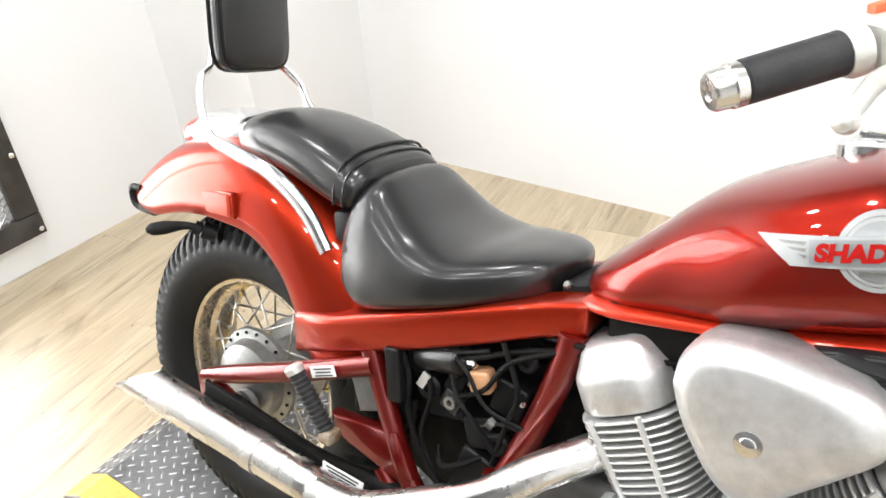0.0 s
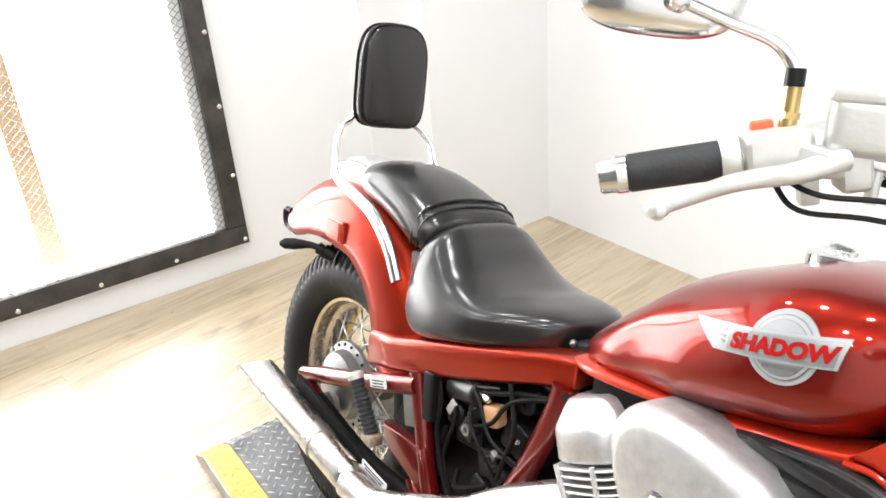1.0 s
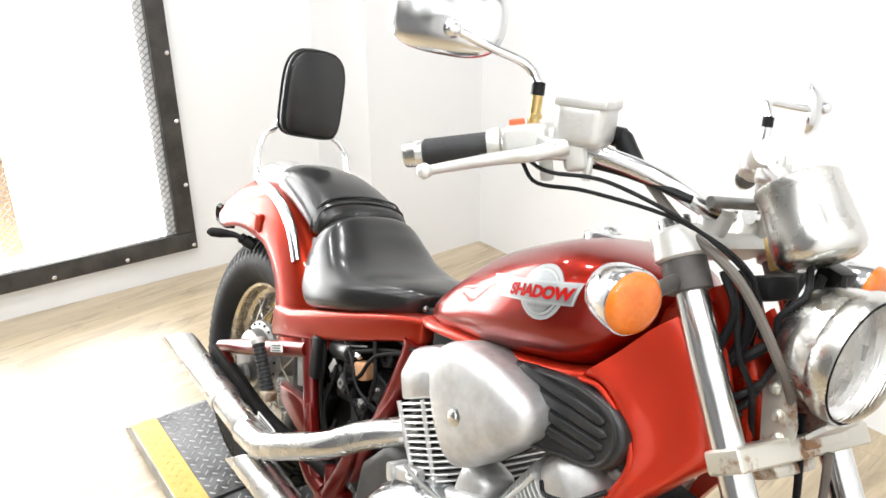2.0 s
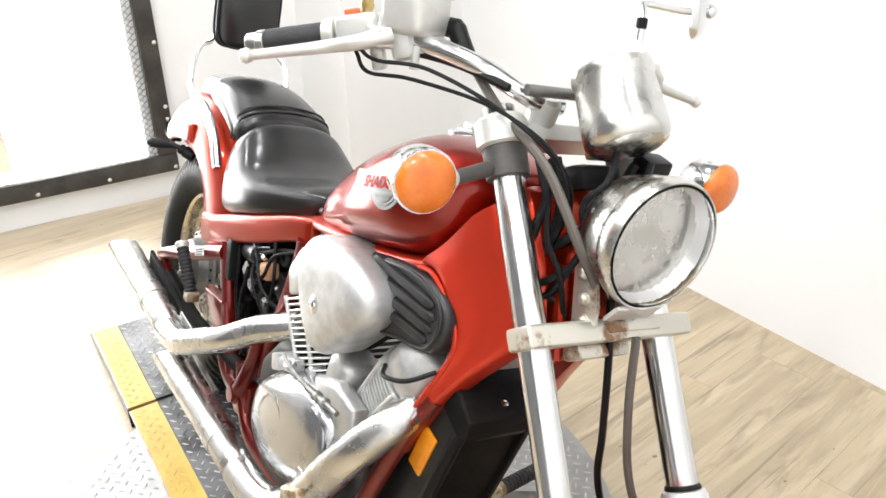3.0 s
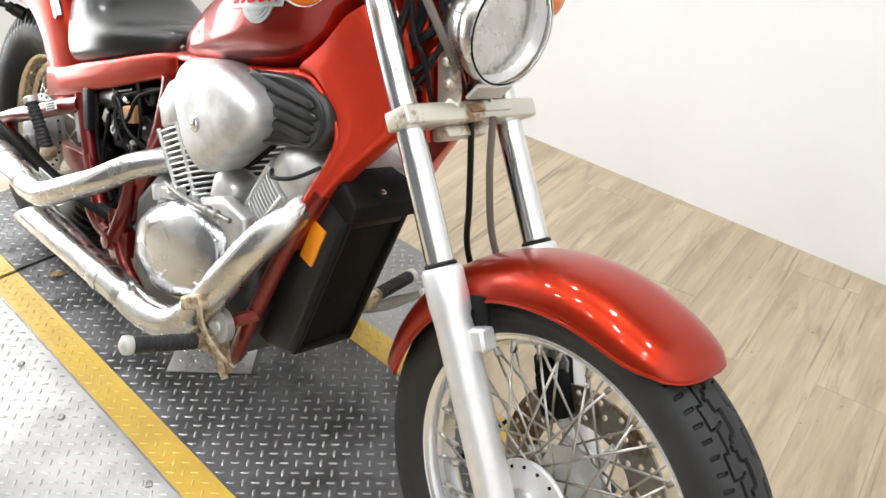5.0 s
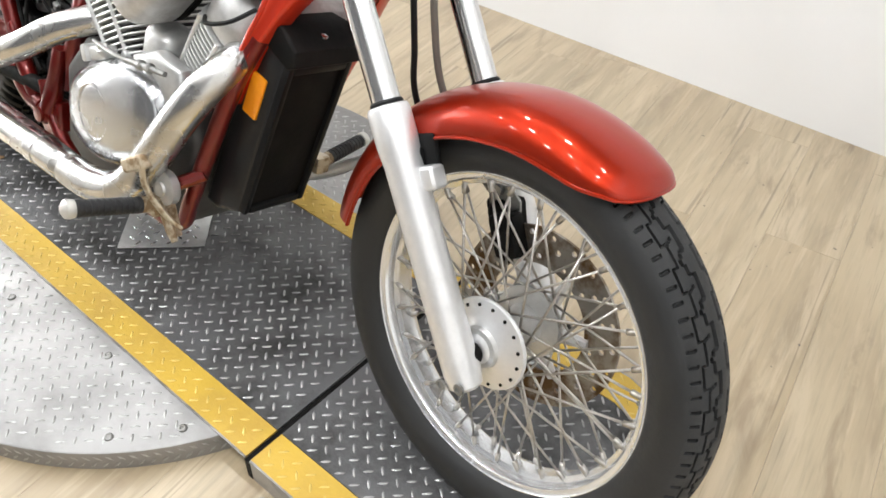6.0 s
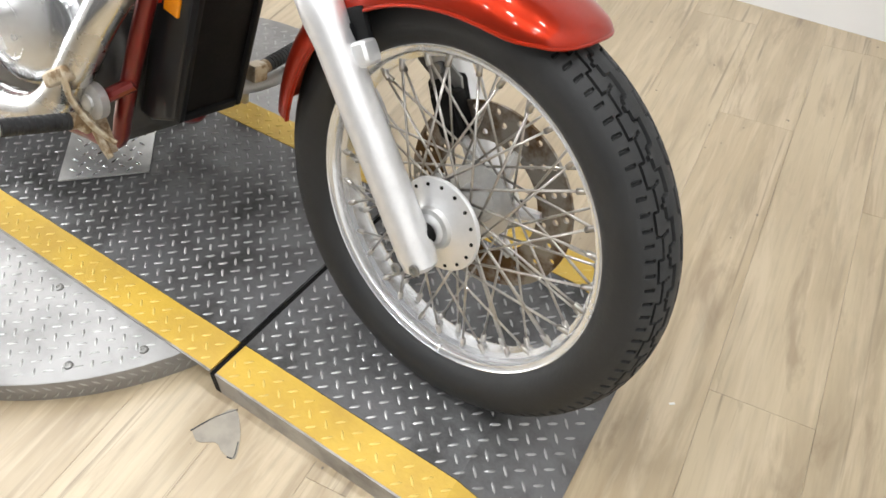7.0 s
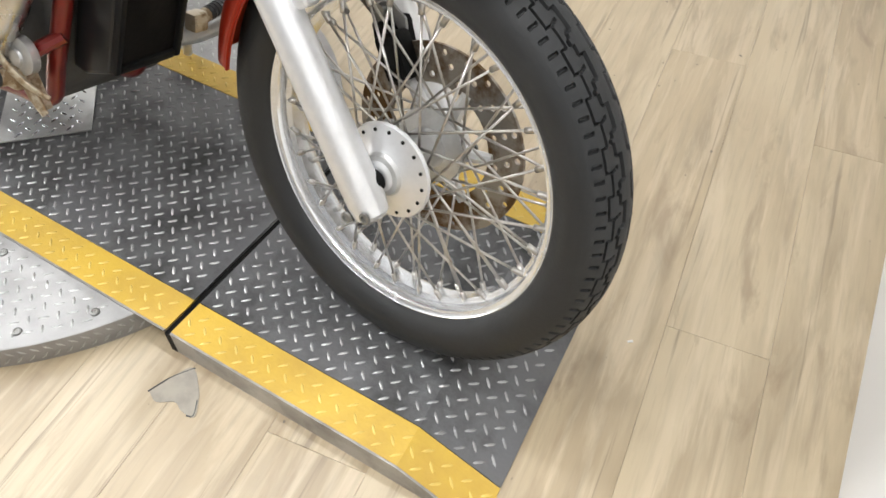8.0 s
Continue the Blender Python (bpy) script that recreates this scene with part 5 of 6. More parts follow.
slab(bm, [(0.262, 0.398), (0.330, 0.402), (0.392, 0.415), (0.432, 0.345), (0.412, 0.326), (0.372, 0.350), (0.300, 0.352), (0.270, 0.366)], -0.138, -0.112, 0.007, 3)
add("frame_gusset", bm, M_FRAME, "red painted frame gusset")
for pts in ([(0.360, -0.122, 0.330), (0.400, -0.124, 0.295), (0.450, -0.124, 0.272), (0.500, -0.124, 0.270)], [(0.560, -0.122, 0.415), (0.552, -0.124, 0.365), (0.535, -0.124, 0.315), (0.515, -0.124, 0.265)]):
    bm = B()
    tube(bm, pts, [0.014, 0.016, 0.019, 0.021], 14, 6)
    add("pivot_arm", bm, M_FRAME, "dark red arm of the pivot casting")
bm = B()
slab(bm, [(0.455, 0.285), (0.515, 0.300), (0.560, 0.300), (0.565, 0.24), (0.51, 0.21), (0.465, 0.245)], -0.130, -0.095, 0.010, 3)
add("pivot_plate", bm, M_FRAME, "dark red pivot plate")
bm = B()
lathe(bm, [(0, 0.022), (0.008, 0.022), (0.012, 0.017), (0.018, 0.016), (0.019, 0.0)], (0.512, -0.130, 0.262), (0, -1, 0), 18)
add("pivot_boss", bm, M_FRAME, "dark red swingarm pivot boss")

# side rail cover below the seat: an upright glossy face with a tight upper edge and a turned-in lower lip
for sd in (-1, 1):
    bm = B()
    loops = []
    for x, zb, zt, yo in ((0.165, 0.476, 0.538, 0.128), (0.172, 0.470, 0.542, 0.135), (0.25, 0.500, 0.563, 0.141), (0.376, 0.548, 0.613, 0.142), (0.516, 0.606, 0.664, 0.132), (0.60, 0.643, 0.694, 0.120), (0.635, 0.652, 0.704, 0.113), (0.655, 0.658, 0.708, 0.109), (0.658, 0.662, 0.704, 0.104)):
        ring = []
        for dy, f, dz in ((0.055, 0, 0.008), (0.020, 0, 0.001), (0.011, 0, -0.001), (0.0075, 0, 0.002), (0.0055, 0, 0.007), (0.0035, 0.22, 0.003), (0.0015, 0.5, 0.0), (0.0003, 0.8, -0.002), (0.001, 1, -0.006), (0.003, 1, -0.0025), (0.007, 1, 0.0), (0.016, 1, 0.001), (0.055, 1, 0.002)):
            ring.append((x, sd * (yo - dy), zb + (zt - zb) * f + dz))
        loops.append(ring)
    rings(bm, loops)
    add("side_cover", bm, M_RED, "glossy red side rail cover", sharp=50)
# chrome bolt, and a black block added for the dark gap at the tank's tail
bm = B()
block(bm, (0.050, 0.130, 0.040), pose(0.622, 0, 0.694, 0, -20, 0), 0.012, 3)
add("tank_rubber", bm, M_PLASTIC, "black block added to fill the dark gap behind the tank")
bm = B()
lathe(bm, [(0, 0.006), (0.004, 0.006), (0.006, 0.004), (0.006, 0)], (0.606, -0.064, 0.706), (-0.3, -0.8, 0.5), 6)
add("tank_bolt", bm, M_GREY, "grey steel tank bolt")

# rear fender
bm = B()
fender(bm, (0.0, 0.3265), [(140, 0.462, 0.452, 0.064, 2.2), (137, 0.466, 0.408, 0.092, 2.3), (130, 0.468, 0.362, 0.106, 2.4), (115, 0.466, 0.338, 0.118, 2.5), (95, 0.458, 0.325, 0.128, 2.6), (80, 0.448, 0.322, 0.128, 2.6), (65, 0.430, 0.300, 0.128, 2.6), (50, 0.415, 0.265, 0.128, 2.6), (38, 0.400, 0.250, 0.128, 2.6), (28, 0.39, 0.26, 0.128, 2.6)])
add("rear_fender", bm, M_RED, "glossy candy red bobbed rear fender", sharp=60)
bm = B()
block(bm, (0.088, 0.018, 0.038), pose(-0.028, -0.1225, 0.678, 0, -9, -11), 0.004)
mk = add("side_marker", bm, M_MARKER, "red side marker reflector")
bm = B()
block(bm, (0.098, 0.014, 0.045), pose(-0.026, -0.1190, 0.678, 0, -9, -11), 0.004)
part("marker_frame", bm, M_RED, mk)
# tail lamp
bm = B()
loft_x(bm, [(-0.238, 0.742, 0.752, 0.02, 0.5), (-0.228, 0.725, 0.775, 0.038, 0.5), (-0.19, 0.728, 0.790, 0.046, 0.5), (-0.13, 0.738, 0.798, 0.046, 0.5)], 24)
add("tail_lamp", bm, M_TAIL, "red tail lamp lens")
bm = B()
loft_x(bm, [(-0.185, 0.730, 0.794, 0.052, 0.5), (-0.14, 0.735, 0.812, 0.060, 0.5), (-0.06, 0.755, 0.818, 0.062, 0.5), (0.0, 0.765, 0.80, 0.05, 0.5)], 24)
add("tail_lamp_base", bm, M_CHROME, "chrome tail lamp base")
# rear signal stalk and plate bracket
bm = B()
tube(bm, [(-0.085, -0.090, 0.605), (-0.110, -0.118, 0.613), (-0.120, -0.130, 0.614), (-0.132, -0.156, 0.613), (-0.140, -0.176, 0.612), (-0.144, -0.186, 0.611)], [0.007, 0.007, 0.008, 0.0125, 0.0115, 0.004], 14)
tube(bm, [(-0.078, -0.086, 0.600), (-0.094, -0.104, 0.608)], 0.016, 12, smooth=False)
tube(bm, [(-0.096, -0.106, 0.608), (-0.104, -0.114, 0.612)], 0.013, 12, smooth=False)
add("signal_stalk", bm, M_PLASTIC, "black rear signal stalk with its lamp missing")
bm = B()
tube(bm, [(-0.21, -0.075, 0.625), (-0.27, -0.085, 0.598), (-0.315, -0.088, 0.600), (-0.325, -0.088, 0.630), (-0.295, -0.088, 0.636)], 0.007, 8)
block(bm, (0.05, 0.03, 0.02), pose(-0.275, -0.08, 0.60), 0.005)
add("plate_bracket", bm, M_PLASTIC, "black number plate bracket")

# sissy bar rails and pad
for sd in (-1, 1):
    bm = B()
    tube(bm, [(0.240, sd * 0.140, 0.668), (0.190, sd * 0.138, 0.722), (0.115, sd * 0.136, 0.762), (0.03, sd * 0.134, 0.778), (-0.03, sd * 0.132, 0.790), (-0.060, sd * 0.124, 0.818), (-0.085, sd * 0.118 + 0.006, 0.852), (-0.104, sd * 0.098 + 0.006, 0.880), (-0.116, sd * 0.072 + 0.010, 0.905), (-0.130, sd * 0.06 + 0.010, 1.02)], [0.013, 0.0145, 0.0145, 0.013, 0.011, 0.0085, 0.008, 0.008, 0.008, 0.008], 14, 6, flat=0.7)
    add("sissy_bar", bm, M_CHROME, "chrome sissy bar rail")
bm = B()
rows = []
for y, k in ((0.0, 0.80), (0.004, 0.92), (0.012, 0.985), (0.022, 1.0), (0.034, 0.985), (0.042, 0.93), (0.046, 0.82)):
    lp = []
    for i in range(48):
        a = 2 * math.pi * i / 48
        c, s = math.cos(a), math.sin(a)
        e = 0.36 if s < 0 else 0.62
        lp.append((y - 0.023, 0.079 * k * math.copysign(abs(c) ** e, c), 0.105 * (k * 0.5 + 0.5) * math.copysign(abs(s) ** e, s)))
    rows.append(lp)
rings(bm, rows)
move(bm, Matrix.Translation((-0.105, 0.010, 0.990)) @ pose(0, 0, 0, 0, -6, 0))
pad = add("backrest_pad", bm, M_LEATHER, "black vinyl passenger backrest pad")
bm = B()
for yy in (-0.011, 0.012):
    tube(bm, [(yy, 0.0795 * math.copysign(abs(math.cos(a)) ** (0.36 if math.sin(a) < 0 else 0.62), math.cos(a)), 0.1055 * math.copysign(abs(math.sin(a)) ** (0.36 if math.sin(a) < 0 else 0.62), math.sin(a))) for a in [2 * math.pi * (k + 0.5) / 40 for k in range(41)]], 0.0028, 6, smooth=False)
move(bm, Matrix.Translation((-0.105, 0.010, 0.990)) @ pose(0, 0, 0, 0, -6, 0))
part("piping", bm, M_LEATHER, pad)
bm = B()
block(bm, (0.008, 0.120, 0.150), Matrix.Translation((-0.131, 0.010, 0.980)) @ pose(0, 0, 0, 0, -5, 0), 0.004)
add("backrest_plate", bm, M_PLASTIC)

# seats
bm = B()
loft_x(bm, [(0.245, 0.640, 0.700, 0.100, 0.30), (0.260, 0.602, 0.770, 0.128, 0.25), (0.294, 0.582, 0.792, 0.140, 0.20), (0.333, 0.588, 0.770, 0.147, 0.22), (0.382, 0.606, 0.738, 0.151, 0.28), (0.444, 0.628, 0.722, 0.148, 0.38), (0.497, 0.644, 0.729, 0.130, 0.40), (0.546, 0.660, 0.736, 0.104, 0.40), (0.575, 0.670, 0.735, 0.080, 0.45), (0.590, 0.678, 0.730, 0.052, 0.50), (0.596, 0.688, 0.722, 0.022, 0.50)], 84, 3.1)
add("rider_seat", bm, M_LEATHER, "black vinyl scooped rider seat", sharp=60)
bm = B()
loft_x(bm, [(-0.045, 0.770, 0.800, 0.040, 0.5), (-0.030, 0.752, 0.822, 0.075, 0.45), (0.02, 0.748, 0.838, 0.096, 0.45), (0.09, 0.740, 0.842, 0.104, 0.45), (0.16, 0.724, 0.834, 0.110, 0.45), (0.215, 0.712, 0.820, 0.114, 0.45), (0.255, 0.715, 0.806, 0.112, 0.45), (0.268, 0.74, 0.795, 0.095, 0.5)], 80, 2.45)
add("passenger_seat", bm, M_LEATHER, "black vinyl passenger seat", sharp=60)
bm = B()
for x, hw, zt in ((0.226, 0.1135, 0.8145), (0.244, 0.1130, 0.8065)):
    tube(bm, [(x, -hw, 0.735), (x, -hw * 0.97, 0.772), (x + 0.004, -hw * 0.75, zt - 0.008), (x + 0.006, 0, zt + 0.004), (x + 0.004, hw * 0.75, zt - 0.008), (x, hw * 0.97, 0.772), (x, hw, 0.735)], 0.0026, 8, 8)
add("seat_piping", bm, M_LEATHER)
bm = B()
block(bm, (0.06, 0.20, 0.05), pose(0.245, 0, 0.70, 0, -10, 0), 0.01)
add("seat_bracket", bm, M_PLASTIC)

# ---- engine ----
bm = B()
slab(bm, [(0.60, 0.24), (0.60, 0.40), (0.66, 0.47), (0.80, 0.50), (0.98, 0.48), (1.02, 0.40), (1.00, 0.27), (0.93, 0.20), (0.68, 0.20)], -0.135, 0.15, 0.02, 3)
add("crankcase", bm, M_BARREL, "dark crankcase")
COVER = [(0.652, 0.340), (0.660, 0.378), (0.688, 0.414), (0.735, 0.444), (0.80, 0.470), (0.87, 0.486), (0.93, 0.480), (0.968, 0.450), (0.972, 0.400), (0.945, 0.342), (0.885, 0.296), (0.815, 0.270), (0.745, 0.264), (0.690, 0.279), (0.660, 0.306)]


def dome(bm, outline, centre, steps):
    """Shrinks an outline in x, z towards a centre, step by step outwards."""
    out = smooth_line([(x, 0, z) for x, z in outline + outline[:1]], 6)[:-1]
    rings(bm, [[(centre[0] + (q.x - centre[0]) * k, y, centre[1] + (q.z - centre[1]) * k) for q in out] for y, k in steps])
    return bm


CM = pose(0.972, 0.012, 0.020) @ Matrix.Diagonal((0.90, 1, 1, 1)) @ pose(-0.972, 0, 0)
bm = dome(B(), COVER, (0.80, 0.372), [(-0.130, 1.02), (-0.148, 1.03), (-0.152, 1.0), (-0.166, 0.995), (-0.180, 0.965), (-0.192, 0.90), (-0.200, 0.80), (-0.205, 0.66), (-0.208, 0.45), (-0.209, 0.2)])
move(bm, CM)
cl = add("clutch_cover", bm, M_CLUTCH, "polished rounded clutch cover", sharp=60)
bm = B()
lathe(bm, [(0.0, 0.046), (0.0035, 0.047), (0.0045, 0.050), (0.0035, 0.053), (0.0, 0.054)], (0.785, -0.2045, 0.370), (0, -1, 0), 48, closed=True)
move(bm, CM)
part("raised_ring", bm, M_CLUTCH, cl)
bm = B()
lathe(bm, [(0, 0.060), (0.006, 0.060), (0.010, 0.056), (0.012, 0.046), (0.0125, 0.0)], (0.905, -0.190, 0.408), (0.10, -1, 0.04), 44)
move(bm, CM)
part("front_boss", bm, M_CLUTCH, cl)
bm = B()
slab(bm, [(0.93, 0.44), (0.985, 0.45), (1.010, 0.48), (1.00, 0.53), (0.93, 0.54), (0.86, 0.51)], -0.165, -0.13, 0.014, 3)
add("crankcase_cover", bm, M_ALU, "cast aluminium front engine cover")
for q in COVER[::2]:
    bm = B()
    lathe(bm, [(0, 0.009), (0.026, 0.009), (0.030, 0.0065), (0.030, 0)], (0.80 + (q[0] - 0.80) * 1.03, -0.130, 0.372 + (q[1] - 0.372) * 1.03), (0, -1, 0), 10)
    move(bm, CM)
    add("cover_bolt", bm, M_ALU, "aluminium cover bolt")
bm = B()
block(bm, (0.060, 0.028, 0.024), pose(0.772, -0.158, 0.482, 0, -20, 0), 0.007, 3)
block(bm, (0.016, 0.040, 0.030), pose(0.745, -0.160, 0.474, 0, -20, 0), 0.005)
lathe(bm, [(0, 0.010), (0.012, 0.010), (0.013, 0.006), (0.020, 0.006), (0.020, 0)], (0.80, -0.170, 0.492), (0, -0.6, 0.8), 12)
add("clutch_arm", bm, M_ALU, "aluminium clutch release arm")


def cylinder(base, top, hw, hd, fins, head_h, name):
    """A finned cylinder: rounded fins across its axis that widen to the top, and a head cover."""
    b, t = Vector(base), Vector(top)
    ax = (t - b).normalized()
    m = Matrix.Translation(b) @ Matrix.Rotation(math.atan2(ax.x, ax.z), 4, "Y")
    L = (t - b).length
    bm = B()
    rings(bm, [[(x * k, y * k, z) for x, y in oval(hd, hw)] for z, k in ((-0.02, 0.66), (0.0, 0.70), (L, 0.88))])
    move(bm, m)
    add(name + "_barrel", bm, M_BARREL, "dark cylinder barrel")
    for k in range(fins):
        bm = B()
        f = k / (fins - 1)
        s = 0.76 + 0.24 * min(1.0, f * 1.15) ** 0.8
        z = 0.006 + f * (L - 0.012)
        rings(bm, [[(x * s * q, y * (0.90 + 0.10 * f) * q, zz) for x, y in oval(hd, hw)] for zz, q in ((z - 0.0018, 0.975), (z - 0.0016, 0.995), (z, 1.0), (z + 0.0016, 0.995), (z + 0.0018, 0.975))])
        move(bm, m)
        add("cooling_fin", bm, M_FIN)
    for dx in (-0.5, 0.35):
        for sd in (-1, 1):
            bm = B()
            tube(bm, [(hd * dx * 0.8, sd * hw * 0.88, 0.03), (hd * dx, sd * hw * 0.985, L)], 0.0042, 8, smooth=False)
            move(bm, m)
            add("fin_web", bm, M_FIN)
    bm = B()
    rings(bm, [[(x * k * 0.93, y * (1 - (1 - k) * 0.6) * 0.98, z) for x, y in oval(hd, hw, 3.2)] for z, k in ((L + 0.002, 0.97), (L + 0.006, 1.0), (L + head_h * 0.48, 0.995), (L + head_h * 0.56, 0.975), (L + head_h * 0.86, 0.80), (L + head_h * 0.95, 0.73), (L + head_h, 0.60))])
    move(bm, m)
    add("cylinder_head", bm, M_AIR, "cast aluminium cylinder head cover", sharp=60)


cylinder((0.820, 0.0, 0.440), (0.735, 0.0, 0.598), 0.158, 0.078, 17, 0.088, "rear_cylinder")
bm = B()
block(bm, (0.070, 0.075, 0.105), pose(0.898, -0.112, 0.515, 0, 8, 0), 0.026, 4)
lathe(bm, [(0, 0.012), (0.010, 0.012), (0.011, 0.007), (0.016, 0.007), (0.016, 0)], (0.895, -0.148, 0.505), (0, -1, 0), 6)
add("cylinder_base", bm, M_ALU, "cast aluminium base between the cylinders")
cylinder((0.945, 0.0, 0.47), (1.040, 0.0, 0.605), 0.143, 0.066, 16, 0.080, "front_cylinder")

# air cleaner: teardrop polished cover
AIR = [(0.803, 0.690), (0.806, 0.721), (0.822, 0.743), (0.850, 0.755), (0.900, 0.760), (0.955, 0.756), (0.992, 0.746), (1.016, 0.729), (1.024, 0.706), (1.016, 0.681), (0.992, 0.653), (0.956, 0.616), (0.931, 0.591), (0.908, 0.577), (0.885, 0.579), (0.862, 0.595), (0.840, 0.621), (0.817, 0.656)]
AM = pose(-0.008, 0.003, -0.004)
bm = dome(B(), AIR, (0.884, 0.682), [(-0.112, 0.93), (-0.120, 0.985), (-0.150, 1.0), (-0.172, 1.0), (-0.181, 0.988), (-0.189, 0.955), (-0.196, 0.89), (-0.2015, 0.80), (-0.204, 0.74), (-0.2055, 0.66), (-0.206, 0.4), (-0.2062, 0.15)])
move(bm, AM)
ac = add("air_cleaner_cover", bm, M_AIR, "worn polished teardrop air cleaner cover", sharp=60)
bm = dome(B(), AIR, (0.884, 0.682), [(-0.100, 0.97), (-0.114, 0.985), (-0.117, 0.96)])
move(bm, AM)
part("gasket", bm, M_DARK, ac, "dark rubber gasket")
bm = B()
lathe(bm, [(0, 0.015), (0.001, 0.015), (0.002, 0.009), (0.0045, 0.008), (0.0055, 0.005), (0.006, 0.0)], (0.898, -0.2058, 0.661), (0, -1, 0), 18)
move(bm, AM)
add("cover_screw", bm, M_CHROME, "chrome cover screw")

# black ribbed intake cover
INTAKE = [(0.90, 0.750), (0.97, 0.768), (1.039, 0.780), (1.093, 0.776), (1.124, 0.760), (1.135, 0.732), (1.126, 0.702), (1.103, 0.683), (1.05, 0.671), (0.98, 0.654), (0.92, 0.675)]
IC = (1.02, 0.722)
bm = dome(B(), INTAKE, IC, [(-0.02, 0.96), (-0.122, 1.0), (-0.134, 0.995), (-0.140, 0.97), (-0.142, 0.93), (-0.1415, 0.88), (-0.1405, 0.84), (-0.1408, 0.4), (-0.1409, 0.1)])
ic = add("intake_cover", bm, M_INTAKE, "black ribbed plastic intake cover", sharp=60)
out = smooth_line([(IC[0] + (x - IC[0]) * 0.90, -0.1425, IC[1] + (z - IC[1]) * 0.90) for x, z in INTAKE + INTAKE[:1]], 5)
bm = tube(B(), out, 0.0032, 8, smooth=False)
part("lip", bm, M_INTAKE, ic)
for z0, z1, x1 in ((0.757, 0.752, 1.100), (0.7345, 0.7365, 1.108), (0.713, 0.719, 1.108), (0.692, 0.701, 1.100)):
    bm = B()
    loops = []
    for f, k in ((0.0, 0.6), (0.03, 0.95), (0.1, 1.0), (0.88, 1.0), (0.95, 0.92), (0.985, 0.6), (1.0, 0.15)):
        x, z = 0.94 + (x1 - 0.94) * f, z0 + (z1 - z0) * f
        loops.append([(x, -0.1385, z - 0.0085 * k), (x, -0.1425, z - 0.0082 * k), (x, -0.1405 - 0.0065 * k, z - 0.0055 * k), (x, -0.1412 - 0.0068 * k, z), (x, -0.1405 - 0.0065 * k, z + 0.0055 * k), (x, -0.1425, z + 0.0082 * k), (x, -0.1385, z + 0.0085 * k)])
    rings(bm, loops)
    part("rib", bm, M_INTAKE, ic)

# exhausts
def pipe(name, pts, r, label, cut=None, mt=M_PIPE, flat=1.0):
    bm = B()
    tube(bm, pts, r, 24, 8, flat=flat)
    return add(name, bm, mt, label)


pipe("rear_header", [(0.745, -0.075, 0.540), (0.705, -0.120, 0.520), (0.650, -0.170, 0.487), (0.595, -0.206, 0.442), (0.50, -0.224, 0.387), (0.43, -0.230, 0.348), (0.385, -0.230, 0.331), (0.32, -0.228, 0.322)], [0.025, 0.026, 0.026, 0.026, 0.026, 0.027, 0.028, 0.029], "chrome rear exhaust header")


def slash_muffler(name, a, b, ra, rb, cut):
    """A tapered muffler from a to b with a slash cut, hollow mouth."""
    a, b = Vector(a), Vector(b)
    d = (b - a).normalized()
    u = Vector((0, 1, 0)) - d * d.y
    u.normalize()
    w = d.cross(u)
    L = (b - a).length
    n = 32
    loops = []
    for s, r in ((0, ra * 0.82), (0.004, ra * 0.92), (0.03, ra * 0.95), (0.034, ra), (0.12, ra * 1.02), (0.5, (ra + rb) / 2), (0.85, rb)):
        loops.append([a + d * (L * s if s > 0.05 else s) + r * (math.cos(2 * math.pi * k / n) * u + math.sin(2 * math.pi * k / n) * w) for k in range(n)])

    def mouth(r, back=0.0):
        return [a + d * (L - back + cut * math.sin(2 * math.pi * k / n)) + r * (math.cos(2 * math.pi * k / n) * u + math.sin(2 * math.pi * k / n) * w) for k in range(n)]

    loops += [mouth(rb), mouth(rb * 0.9), mouth(rb * 0.88, 0.06), [a + d * (L - 0.2) + rb * 0.85 * (math.cos(2 * math.pi * k / n) * u + math.sin(2 * math.pi * k / n) * w) for k in range(n)]]
    bm = B()
    rings(bm, loops)
    return add(name, bm, M_PIPE, "chrome slash-cut muffler")


slash_muffler("upper_muffler", (0.345, -0.224, 0.324), (-0.135, -0.222, 0.336), 0.030, 0.0345, 0.055)
bm = B()
tube(bm, [(0.20, -0.2236, 0.3276), (0.17, -0.2233, 0.3284)], 0.0335, 28, smooth=False)
add("muffler_clamp", bm, M_PIPE)
pipe("front_header", [(1.085, -0.115, 0.585), (1.085, -0.150, 0.560), (1.060, -0.178, 0.510), (1.01, -0.190, 0.430), (0.955, -0.196, 0.345), (0.905, -0.205, 0.292), (0.84, -0.212, 0.268), (0.76, -0.214, 0.262)], [0.025, 0.027, 0.029, 0.030, 0.031, 0.031, 0.031, 0.031], "chrome front exhaust header")
slash_muffler("lower_muffler", (0.775, -0.212, 0.262), (0.305, -0.214, 0.252), 0.030, 0.0345, 0.05)
bm = B()
tube(bm, [(0.67, -0.2125, 0.2595), (0.64, -0.2127, 0.2590)], 0.0330, 28, smooth=False)
add("muffler_clamp", bm, M_PIPE)
bm = B()
slab(bm, [(0.02, 0.382), (0.12, 0.374), (0.22, 0.362), (0.30, 0.352), (0.385, 0.352), (0.40, 0.335), (0.33, 0.318), (0.22, 0.330), (0.02, 0.352)], -0.196, -0.186, 0.003)
eb = add("exhaust_bracket", bm, M_DARK, "black exhaust bracket")
bm = B()
block(bm, (0.082, 0.002, 0.020), pose(0.345, -0.198, 0.344, 0, 1, 0))
lp = part("print_plate", bm, M_WHITE_LBL, eb, "scuffed printed plate")
